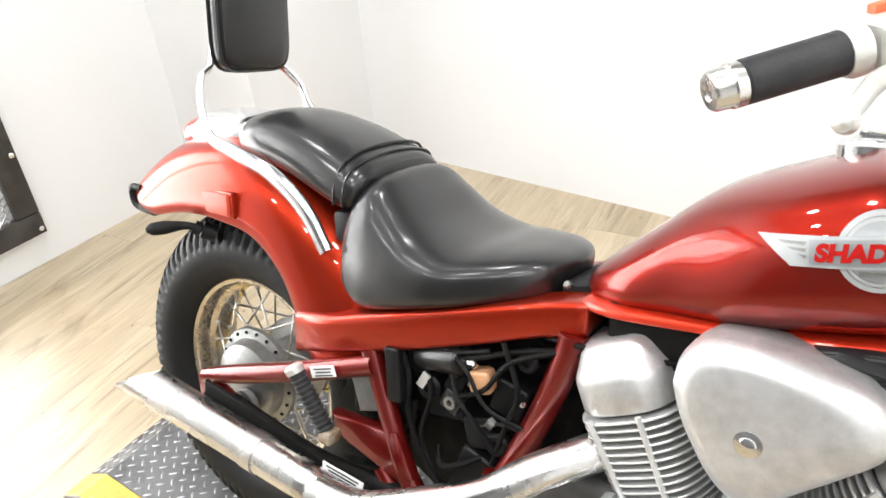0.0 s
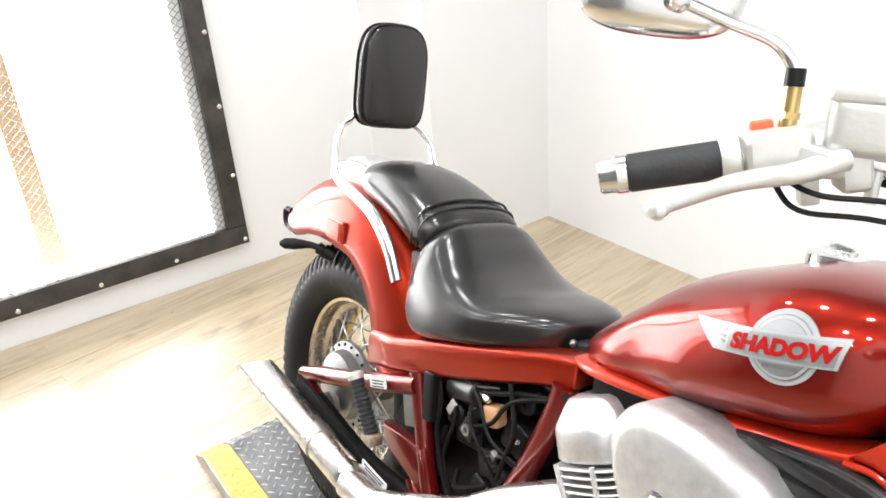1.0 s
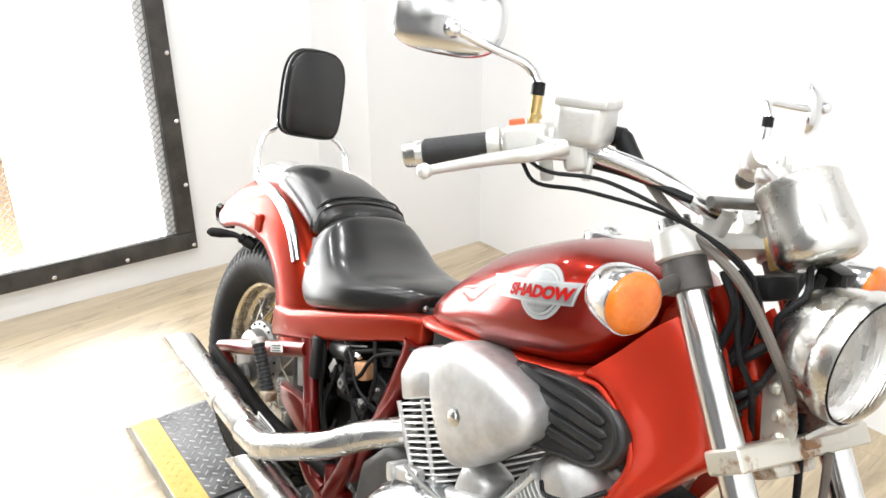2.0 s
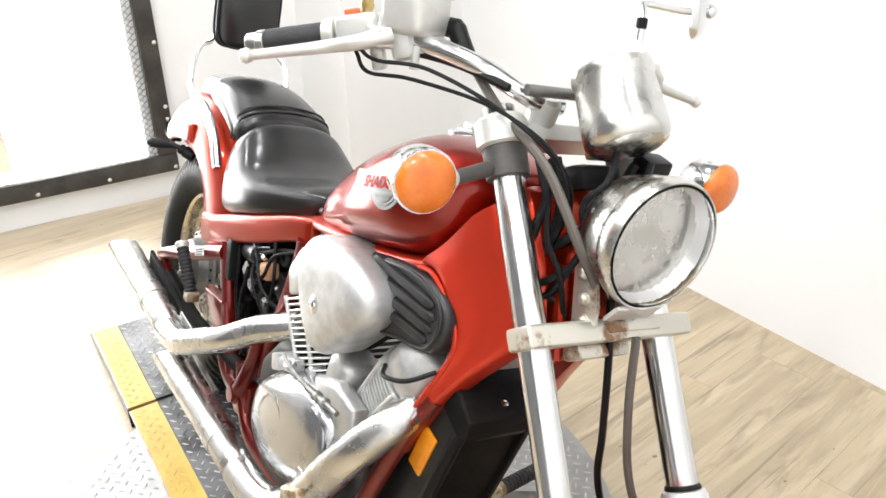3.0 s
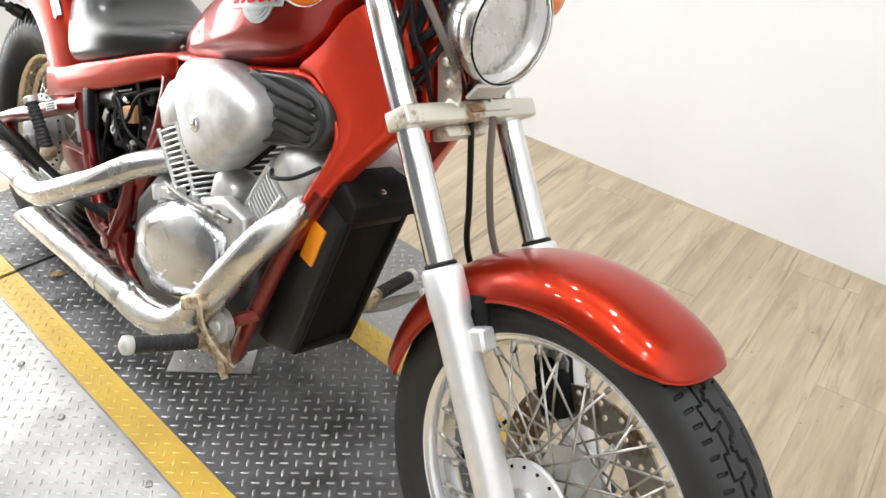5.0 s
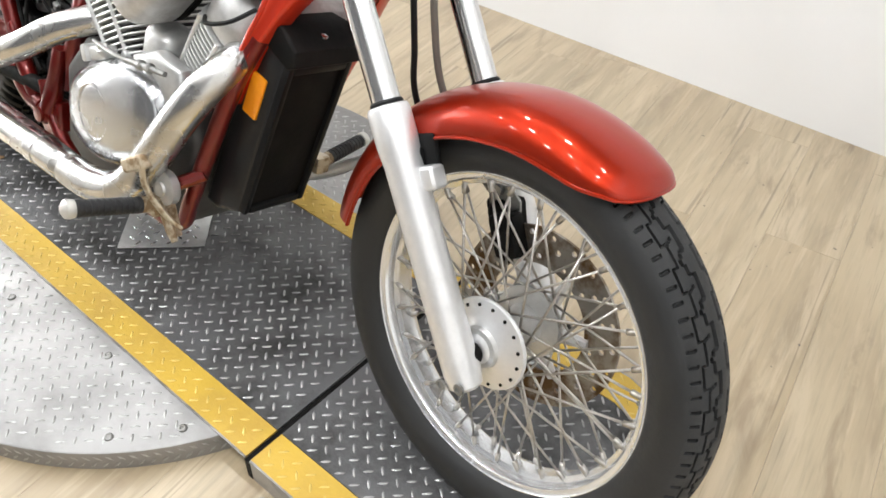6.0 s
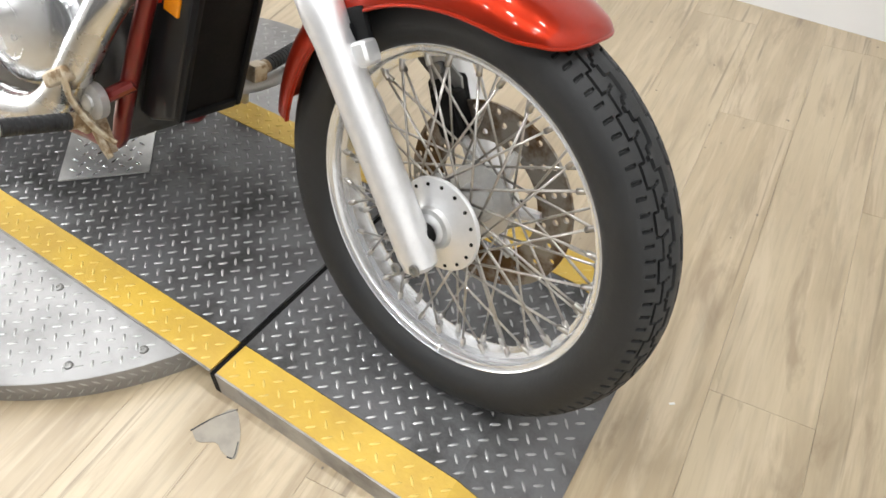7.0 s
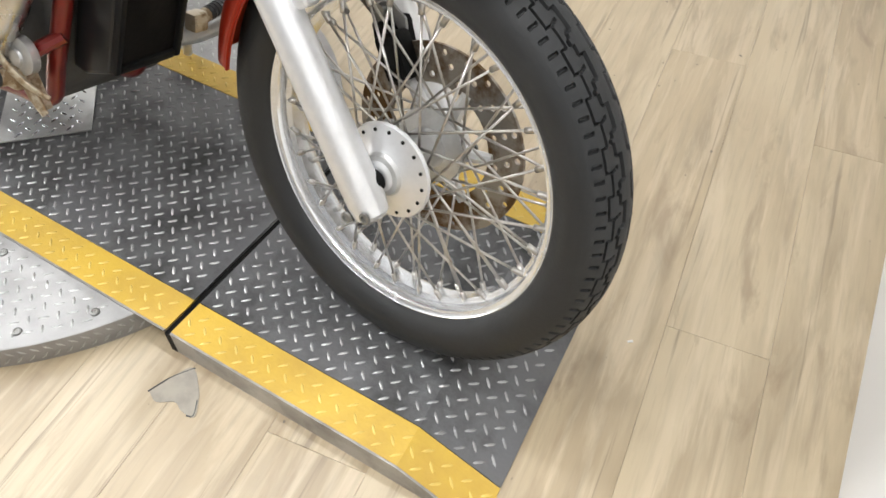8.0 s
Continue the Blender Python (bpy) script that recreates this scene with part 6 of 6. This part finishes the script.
for k in range(3):
    bm = B()
    block(bm, (0.066 - 0.010 * (k % 2), 0.001, 0.0026), pose(0.345, -0.1996, 0.350 - 0.006 * k, 0, 1, 0))
    part("text_bar", bm, M_INK, eb)

# radiator: shroud with a framed front, a hood over it and its bolt
RM = Matrix.Translation((1.088, -0.034, 0.454)) @ pose(0, 0, 0, 0, 14, 0)
bm = B()
slab(bm, [(-0.042, -0.176), (-0.012, -0.176), (0.042, -0.142), (0.042, 0.176), (-0.042, 0.176)], -0.069, 0.069, 0.009, 3)
move(bm, RM)
rad = add("radiator_shroud", bm, M_RIBS, "black plastic radiator shroud")
bm = B()
block(bm, (0.008, 0.112, 0.268), RM @ pose(0.0415, 0, 0.008), 0.002)
add("radiator_grille", bm, M_DARK, "dark radiator grille")
for nm, sz, at in (("shroud_lip", (0.016, 0.012, 0.292), (0.045, -0.061, 0.007)), ("shroud_lip", (0.016, 0.012, 0.292), (0.045, 0.061, 0.007)), ("shroud_lip", (0.016, 0.110, 0.014), (0.045, 0, -0.132)), ("shroud_lip", (0.016, 0.110, 0.014), (0.045, 0, 0.146))):
    bm = B()
    block(bm, sz, RM @ pose(*at), 0.004, 2)
    part(nm, bm, M_PLASTIC, rad)
bm = B()
slab(bm, [(-0.045, 0.166), (-0.030, 0.196), (0.020, 0.204), (0.058, 0.186), (0.064, 0.162), (0.050, 0.150)], -0.072, 0.072, 0.006, 3)
move(bm, RM)
part("shroud_hood", bm, M_DARK, rad, "black plastic hood over the radiator")
bm = B()
lathe(bm, [(0, 0.006), (0.003, 0.006), (0.0045, 0.003), (0.0045, 0)], RM @ Vector((0.040, -0.004, 0.1955)), (0.35, 0, 1), 10)
add("shroud_bolt", bm, M_CHROME, "small bright bolt")
for sd in (-1, 1):
    bm = B()
    block(bm, (0.033, 0.006, 0.074), RM @ pose(0.004, sd * 0.071, 0.074), 0.003)
    add("reflector_plate", bm, M_REFLEX, "amber side reflector")
bm = B()
tube(bm, [(1.085, -0.075, 0.66), (1.11, -0.085, 0.675), (1.135, -0.08, 0.665)], 0.012, 10)
add("filler_neck", bm, M_WHITEMETAL, "pale metal filler neck")

# foot controls
for sd in (-1, 1):
    p0, p1 = Vector((0.984, sd * 0.214, 0.298)), Vector((0.967, sd * 0.331, 0.312))
    bm = B()
    d = (p1 - p0).normalized()
    L = (p1 - p0).length
    prof = [(0, 0.013)]
    for k in range(11):
        prof += [(0.004 + k * (L - 0.012) / 11, 0.0145), (0.004 + (k + 0.55) * (L - 0.012) / 11, 0.0145), (0.004 + (k + 0.6) * (L - 0.012) / 11, 0.0130), (0.004 + (k + 0.95) * (L - 0.012) / 11, 0.0130)]
    lathe(bm, prof, p0, d, 18)
    add("foot_peg", bm, M_GRIP, "ribbed black rubber foot peg")
    bm = B()
    lathe(bm, [(L - 0.008, 0.0150), (L - 0.002, 0.0165), (L + 0.006, 0.0155), (L + 0.011, 0.008), (L + 0.0115, 0)], p0, d, 18)
    add("peg_end", bm, M_WHITEMETAL, "pale metal peg end")
    bm = B()
    tube(bm, [p0 + d * 0.002, p0 - d * 0.045], 0.014, 12, smooth=False)
    block(bm, (0.030, 0.035, 0.036), Matrix.Translation(p0 - d * 0.03), 0.006)
    add("peg_mount", bm, M_PEDAL, "rusty peg mount")
bm = B()
slab(bm, [(0.972, 0.352), (0.990, 0.345), (1.006, 0.29), (1.034, 0.250), (1.020, 0.244), (0.992, 0.272), (0.976, 0.31)], -0.165, -0.185, 0.004)
tube(bm, [(0.985, -0.175, 0.315), (1.000, -0.185, 0.290), (1.025, -0.186, 0.262), (1.040, -0.186, 0.246)], [0.008, 0.009, 0.011, 0.008], 10, flat=0.6)
add("foot_lever", bm, M_PEDAL, "rusty foot lever and bracket")
bm = B()
lathe(bm, [(0, 0.030), (0.014, 0.030), (0.018, 0.022), (0.018, 0.013), (0.022, 0.012), (0.022, 0)], (1.000, -0.172, 0.330), (0, -1, 0), 22)
add("engine_mount", bm, M_ALU, "aluminium engine mount boss")
bm = B()
tube(bm, [(1.00, -0.17, 0.33), (1.035, -0.13, 0.36)], 0.012, 10, smooth=False)
add("mount_strut", bm, M_FRAME)
bm = B()
tube(bm, [(0.90, 0.16, 0.30), (0.84, 0.26, 0.225), (0.80, 0.33, 0.17), (0.78, 0.355, 0.115)], [0.012, 0.012, 0.011, 0.011], 12)
add("side_stand", bm, M_WHITEMETAL, "pale metal side stand")
bm = B()
tube(bm, [(0.880, 0.235, 0.215), (0.930, 0.250, 0.235), (0.995, 0.258, 0.275), (1.060, 0.262, 0.330)], [0.020, 0.018, 0.014, 0.008], 14, 6, flat=0.5)
lathe(bm, [(0, 0.008), (0.03, 0.008), (0.032, 0.005), (0.032, 0)], (1.058, 0.262, 0.330), (0, 1, 0), 10)
add("shift_lever", bm, M_SLIDER, "satin aluminium shift lever")

bm = B()
block(bm, (0.066, 0.024, 0.026), pose(0.975, -0.219, 0.372, 0, -30, 0), 0.009, 3)
tube(bm, [(0.998, -0.226, 0.378), (1.000, -0.217, 0.338), (1.028, -0.202, 0.300), (1.058, -0.186, 0.280)], [0.008, 0.008, 0.008, 0.006], 12, 6, flat=0.6)
add("brake_pedal_arm", bm, M_PEDAL, "rusty brake pedal arm")

# ---- swingarm, shock, rear brake ----
for sd in (-1, 1):
    bm = B()
    tube(bm, [(-0.035, sd * 0.148, 0.352), (0.06, sd * 0.148, 0.392), (0.19, sd * 0.146, 0.446), (0.34, sd * 0.130, 0.510)], [0.014, 0.018, 0.018, 0.017], 14, 6)
    add("swingarm_tube", bm, M_FRAME, "dark red swingarm tube")
    # Lower tube coloured near black for the shade beneath the bike.
    bm = B()
    tube(bm, [(0.02, sd * 0.145, 0.325), (0.25, sd * 0.14, 0.300), (0.50, sd * 0.12, 0.310)], 0.016, 14, 5)
    add("swingarm_tube", bm, M_DARK, "swingarm tube coloured near black for shade")
    bm = B()
    slab(bm, [(-0.05, 0.352), (-0.03, 0.362), (0.03, 0.345), (0.06, 0.32), (0.02, 0.295), (-0.04, 0.31)], sd * 0.138, sd * 0.158, 0.005)
    add("axle_plate", bm, M_FRAME)
    bm = B()
    lathe(bm, [(0, 0.018), (0.012, 0.018), (0.014, 0.011), (0.022, 0.010), (0.022, 0)], (0, sd * 0.157, 0.3265), (0, sd, 0), 6)
    add("axle_nut", bm, M_DARK)
bm = B()
block(bm, (0.052, 0.003, 0.018), pose(0.262, -0.1610, 0.480, 0, -23, 0))
lb = add("warning_label", bm, M_WHITE_LBL, "white printed warning label")
for k in range(3):
    bm = B()
    block(bm, (0.040 - 0.006 * (k % 2), 0.001, 0.0022), pose(0.262 + 0.002 * k, -0.1628, 0.485 - 0.005 * k, 0, -23, 0))
    part("text_bar", bm, M_INK, lb)
# rear foot peg, folded up
q0, q1 = Vector((0.290, -0.178, 0.395)), Vector((0.232, -0.190, 0.480))
d = (q1 - q0).normalized()
L = (q1 - q0).length
bm = B()
prof = [(0, 0.012)]
for k in range(12):
    prof += [(k * L / 12 + 0.002, 0.0145), (k * L / 12 + L / 24, 0.0145), (k * L / 12 + L / 24 + 0.001, 0.0125), ((k + 1) * L / 12, 0.0125)]
lathe(bm, prof, q0, d, 16)
add("passenger_peg", bm, M_GRIP, "folded black ribbed passenger peg")
bm = B()
lathe(bm, [(L - 0.002, 0.015), (L + 0.008, 0.016), (L + 0.012, 0.010), (L + 0.0125, 0)], q0, d, 16)
add("peg_end", bm, M_WHITEMETAL)
bm = B()
block(bm, (0.024, 0.030, 0.022), Matrix.Translation(q0 - d * 0.010), 0.005)
add("peg_mount", bm, M_BROWNRUST, "rusty brown peg mount")
bm = B()
lathe(bm, [(0, 0.03), (0.012, 0.03), (0.016, 0.02), (0.016, 0)], (0.03, -0.105, 0.30), (0, -1, 0), 20)
tube(bm, [(0.03, -0.12, 0.30), (0.10, -0.155, 0.26), (0.45, -0.15, 0.23)], 0.006, 8)
add("brake_rod", bm, M_GREY, "grey rear brake rod")

# ---- works between the cylinders and the rear wheel ----
bm = B()
slab(bm, [(0.30, 0.60), (0.60, 0.69), (0.67, 0.68), (0.66, 0.52), (0.62, 0.30), (0.50, 0.24), (0.36, 0.30)], -0.045, 0.125, 0.01)
add("battery_box", bm, M_DARK, "black battery box")
# Bracket and bottle are coloured near black for the shade in this recess.
WORKS = [
    ("air_box", M_PLASTIC, (0.12, 0.10, 0.09), (0.43, -0.055, 0.560, 0, -14, 0), 0.02),
    ("starter_relay", M_PLASTIC, (0.07, 0.05, 0.06), (0.455, -0.075, 0.480, 0, -10, 0), 0.01),
    ("relay_box", M_PLASTIC, (0.05, 0.05, 0.05), (0.52, -0.08, 0.455, 0, -20, 0), 0.006),
    ("fuse_box", M_PLASTIC, (0.055, 0.04, 0.055), (0.555, -0.075, 0.520, 0, 10, 0), 0.008),
    ("connector", M_BROWN, (0.034, 0.030, 0.036), (0.518, -0.108, 0.545, 0, -15, 10), 0.009),
    ("bracket", M_DARK, (0.030, 0.012, 0.040), (0.475, -0.105, 0.525, 0, 20, 0), 0.003),
    ("white_tab", M_WHITEMETAL, (0.014, 0.004, 0.028), (0.424, -0.118, 0.512, 0, 25, 0), 0.001),
    ("silver_tab", M_GREY, (0.050, 0.004, 0.070), (0.318, -0.118, 0.452, 0, -22, 0), 0.002),
    ("square_relay", M_RIBS, (0.032, 0.016, 0.032), (0.479, -0.117, 0.500, 0, 20, 0), 0.003),
    ("ignition_box", M_PLASTIC, (0.06, 0.05, 0.10), (0.515, -0.085, 0.375, 0, 15, 0), 0.008),
    ("rear_box", M_PLASTIC, (0.026, 0.020, 0.088), (0.382, -0.132, 0.512, 0, -10, 0), 0.006),
    ("fluid_bottle", M_PLASTIC, (0.05, 0.03, 0.075), (0.300, -0.085, 0.425, 0, 0, 0), 0.012),
    ("chain_guard", M_PLASTIC, (0.14, 0.03, 0.10), (0.305, -0.07, 0.395, 0, 20, 0), 0.012),
]
for nm, mt, sz, at, bv in WORKS:
    bm = B()
    block(bm, sz, pose(*at), bv, 3)
    add(nm, bm, mt, {"connector": "brown plastic connector", "bracket": "metal bracket coloured near black for shade"}.get(nm, ""))
for x, z, w in ((0.478, 0.548, 0.014), (0.545, 0.490, 0.012), (0.508, 0.540, 0.010)):
    bm = B()
    block(bm, (w, 0.010, w * 1.6), pose(x, -0.118, z, 20, 30, 0), 0.002)
    add("terminal", bm, M_GREY, "grey metal terminal")
for x, z, r in ((0.43, 0.50, 0.020), (0.555, 0.455, 0.018), (0.585, 0.60, 0.016)):
    bm = B()
    lathe(bm, [(-0.03, r), (0.004, r), (0.008, r * 0.8), (0.008, r * 0.4), (0.003, r * 0.35), (0.003, 0)], (x, -0.108, z), (0.1, -1, 0.1), 20)
    add("rubber_mount", bm, M_PLASTIC, "black rubber mount")
bm = B()
lathe(bm, [(-0.01, 0.010), (0.003, 0.010), (0.003, 0.005), (-0.004, 0.004)], (0.479, -0.126, 0.500), (0, -1, 0), 14)
add("relay_socket", bm, M_GREY)
bm = B()
lathe(bm, [(0, 0.0), (0.001, 0.019), (0.006, 0.022), (0.078, 0.022), (0.082, 0.019), (0.083, 0.011), (0.094, 0.010), (0.094, 0.0)], (0.408, -0.105, 0.545), (0.96, -0.12, 0.26), 22)
add("solenoid", bm, M_RIBS, "black cylindrical starter solenoid")
bm = B()
lathe(bm, [(0, 0.008), (0.010, 0.008), (0.012, 0.005), (0.014, 0.0)], (0.500, -0.118, 0.570), (0.96, -0.12, 0.26), 8)
add("terminal", bm, M_CHROME, "bright metal terminal")
bm = B()
lathe(bm, [(0, 0.005), (0.003, 0.004), (0.004, 0.0)], (0.592, -0.122, 0.543), (0, -1, 0.2), 12)
add("frame_bolt", bm, M_CHROME)
HOSES = [
    (0.0055, [(0.42, -0.11, 0.545), (0.50, -0.12, 0.578), (0.58, -0.112, 0.615), (0.66, -0.10, 0.640)]),
    (0.0050, [(0.47, -0.115, 0.50), (0.53, -0.125, 0.54), (0.57, -0.125, 0.60), (0.66, -0.105, 0.645)]),
    (0.0050, [(0.40, -0.10, 0.56), (0.44, -0.12, 0.50), (0.43, -0.12, 0.42), (0.46, -0.115, 0.36)]),
    (0.0045, [(0.52, -0.11, 0.47), (0.57, -0.12, 0.50), (0.60, -0.10, 0.48)]),
    (0.0060, [(0.40, -0.10, 0.46), (0.415, -0.115, 0.40), (0.46, -0.11, 0.35), (0.52, -0.10, 0.33)]),
    (0.0045, [(0.38, -0.11, 0.550), (0.45, -0.122, 0.568), (0.53, -0.118, 0.600)]),
    (0.0060, [(0.36, -0.118, 0.575), (0.40, -0.125, 0.52), (0.405, -0.122, 0.45), (0.44, -0.12, 0.38), (0.48, -0.12, 0.34)]),
    (0.0040, [(0.44, -0.118, 0.585), (0.50, -0.13, 0.565), (0.54, -0.13, 0.52), (0.60, -0.115, 0.50)]),
    (0.0040, [(0.47, -0.12, 0.56), (0.49, -0.13, 0.52), (0.52, -0.128, 0.49), (0.56, -0.11, 0.44)]),
    (0.0050, [(0.55, -0.12, 0.62), (0.585, -0.128, 0.56), (0.57, -0.12, 0.50), (0.55, -0.11, 0.42)]),
    (0.0070, [(0.53, -0.105, 0.42), (0.50, -0.12, 0.40), (0.47, -0.118, 0.385), (0.45, -0.10, 0.40)]),
    (0.0050, [(0.60, -0.10, 0.640), (0.66, -0.115, 0.652), (0.74, -0.115, 0.664), (0.80, -0.10, 0.675)]),
    (0.0040, [(0.62, -0.105, 0.628), (0.68, -0.11, 0.640), (0.78, -0.10, 0.655)]),
    (0.0045, [(1.035, -0.150, 0.628), (1.06, -0.166, 0.626), (1.10, -0.158, 0.640), (1.125, -0.13, 0.665)]),
]
for r, pts in HOSES:
    bm = B()
    tube(bm, pts, r * 0.78, 8, 6)
    add("hose", bm, M_DARK if r > 0.0048 else M_PLASTIC, "thin black rubber hose")
bm = B()
tube(bm, [(0.79, -0.185, 0.512), (0.84, -0.19, 0.512), (0.90, -0.192, 0.516)], 0.0035, 8, 4)
lathe(bm, [(0, 0.0055), (0.03, 0.0055), (0.032, 0.009), (0.04, 0.009), (0.042, 0.006), (0.055, 0.006), (0.057, 0.009), (0.063, 0.009), (0.065, 0.005), (0.10, 0.0045)], (0.90, -0.192, 0.516), (0.98, 0.02, 0.12), 12)
add("clutch_cable_end", bm, M_GREY, "steel clutch cable end")

# ---- tank badge ----
def on_tank(x, z, lift=0.0):
    """The tank's right flank at x, z."""
    s = [q for q in smooth_line([(r[0], r[1], r[2]) for r in TANK], 5)]
    w = [q for q in smooth_line([(r[3], r[4], 0) for r in TANK], 5)]
    for i in range(len(s) - 1):
        if s[i].x <= x <= s[i + 1].x:
            f = (x - s[i].x) / (s[i + 1].x - s[i].x)
            zb, zt, hw, wd = [a + (b - a) * f for a, b in ((s[i].y, s[i + 1].y), (s[i].z, s[i + 1].z), (w[i].x, w[i + 1].x), (w[i].y, w[i + 1].y))]
            zc = zb + (zt - zb) * wd
            k = min(1.0, abs(z - zc) / ((zt - zc) if z > zc else (zc - zb)))
            return Vector((x, TANK_Y - hw * max(0.0, 1 - k ** 2.6) ** (1 / 2.6) - lift, z))
    return Vector((x, -0.15 - lift, z))


BC, BT = Vector((0.954, 0, 0.876)), radians(15.5)


def badge_point(u, v, lift):
    return on_tank(BC.x + u * math.cos(BT) - v * math.sin(BT), BC.z + u * math.sin(BT) + v * math.cos(BT), lift)


def badge_patch(name, outline, lift, material, label):
    """A thin shape laid on the tank's flank: triangulated, then pressed onto it."""
    bm = B()
    vs = [bm.verts.new((u, v, 0)) for u, v in outline]
    f = bm.faces.new(vs)
    bmesh.ops.triangulate(bm, faces=[f])
    bmesh.ops.subdivide_edges(bm, edges=bm.edges[:], cuts=3, use_grid_fill=True)
    r = bmesh.ops.extrude_face_region(bm, geom=bm.faces[:])
    for v in [g for g in r["geom"] if isinstance(g, bmesh.types.BMVert)]:
        v.co.z = -0.0015
    for v in bm.verts:
        v.co = badge_point(v.co.x, v.co.y, lift + v.co.z)
    return link(name, bm, material, badge, label)


badge = link("tank_badge", lathe(B(), [(0, 0.0005), (0.0002, 0.0005)], badge_point(0, 0, 0.0005), (0, 1, 0), 6), M_SILVER, bike, "silver winged round tank badge with red letters")
circ = lambda r, n=40: [(r * math.cos(2 * math.pi * k / n), r * math.sin(2 * math.pi * k / n)) for k in range(n)]
badge_patch("disc", circ(0.0385), 0.0022, M_BADGE, "silver badge disc")
badge_patch("ring", circ(0.0335), 0.0028, M_GREY, "")
badge_patch("disc_rim", circ(0.0322), 0.0033, M_BADGE, "")
badge_patch("ring", circ(0.0288), 0.0038, M_GREY, "")
badge_patch("disc_face", circ(0.0280), 0.0043, M_SILVER, "silver badge face")
badge_patch("wing", [(-0.114, 0.0168), (-0.030, 0.0152), (0.064, 0.0168), (0.054, -0.0150), (-0.030, -0.0150), (-0.080, -0.0134)], 0.0049, M_BADGE, "silver badge wing")
badge_patch("wing_face", [(-0.062, 0.0122), (-0.030, 0.0122), (0.0585, 0.0136), (0.0512, -0.0122), (-0.030, -0.0122), (-0.062, -0.0112)], 0.0054, M_SILVER, "")
for k in range(3):
    badge_patch("wing_line", [(-0.094 + 0.010 * k, 0.0118 - 0.0065 * k), (-0.064, 0.0102 - 0.0065 * k), (-0.066, 0.0070 - 0.0065 * k), (-0.088 + 0.010 * k, 0.0088 - 0.0065 * k)], 0.0055, M_GREY, "")
badge_patch("small_text", [(-0.018, -0.0175), (0.018, -0.0175), (0.018, -0.0215), (-0.018, -0.0215)], 0.0048, M_GREY, "")
cu = bpy.data.curves.new("letters", "FONT")
cu.body, cu.size, cu.align_x, cu.align_y, cu.extrude, cu.offset = "SHADOW", 0.034, "CENTER", "CENTER", 0.0, 0.0019
tmp = new("letters", cu)
dg = bpy.context.evaluated_depsgraph_get()
tm = bpy.data.meshes.new_from_object(tmp.evaluated_get(dg))
bpy.data.objects.remove(tmp)
bm = B()
bm.from_mesh(tm)
wide = max(v.co.x for v in bm.verts) - min(v.co.x for v in bm.verts)
bmesh.ops.triangulate(bm, faces=bm.faces[:])
bmesh.ops.subdivide_edges(bm, edges=[e for e in bm.edges if e.calc_length() > 0.012], cuts=1)
for v in bm.verts:
    u = v.co.x * 0.112 / wide - 0.001
    v.co = badge_point(u + v.co.y * 0.12, v.co.y * 0.66 - 0.0006, 0.0062)
link("letters", bm, M_LETTER, badge, "red lettering reading SHADOW", smooth=False)

# ---- floor planks ----
floor = B()
block(floor, (4.6, 5.2, 0.06), pose(0.70, -0.88, FLOOR - 0.036))
floor = tagged(link("floor", floor, M_GAP, smooth=False), "pale oak vinyl plank floor", "floor", kind="structure")
PW, PL, PA = 0.178, 1.22, 8.3
bm = B()
block(bm, (PW - 0.0003, PL - 0.0003, 0.006), Matrix(), 0.0005, 1)
bmesh.ops.recalc_face_normals(bm, faces=bm.faces)
pm = bpy.data.meshes.new("plank")
bm.to_mesh(pm)
bm.free()
pm.materials.append(M_PLANK)
rot = Matrix.Rotation(radians(PA), 4, "Z")
rnd = random.Random(5)
Y0, Y1 = -3.35, 1.64
for i in range(-14, 12):
    sh = rnd.uniform(0, PL)
    for j in range(-4, 4):
        q = rot @ Vector((i * PW, j * PL + sh, 0)) + Vector((0.6, -0.7, 0))
        # planks end at the side walls
        lo = max(-PL / 2, (Y0 - q.y) / rot[1][1])
        hi = min(PL / 2, (Y1 - q.y) / rot[1][1])
        if hi - lo < 0.02:
            continue
        q = q + rot @ Vector((0, (lo + hi) / 2, 0))
        reach = abs(rot[0][1]) * (hi - lo) / 2 + PW / 2
        if q.x + reach < -1.45 or q.x - reach > 2.70 or q.x - reach < -1.72:
            continue
        ob = new("plank", pm)
        ob.parent = floor
        ob.matrix_basis = Matrix.Translation((q.x, q.y, FLOOR - 0.003)) @ rot @ Matrix.Diagonal((1, (hi - lo) / PL, 1, 1))
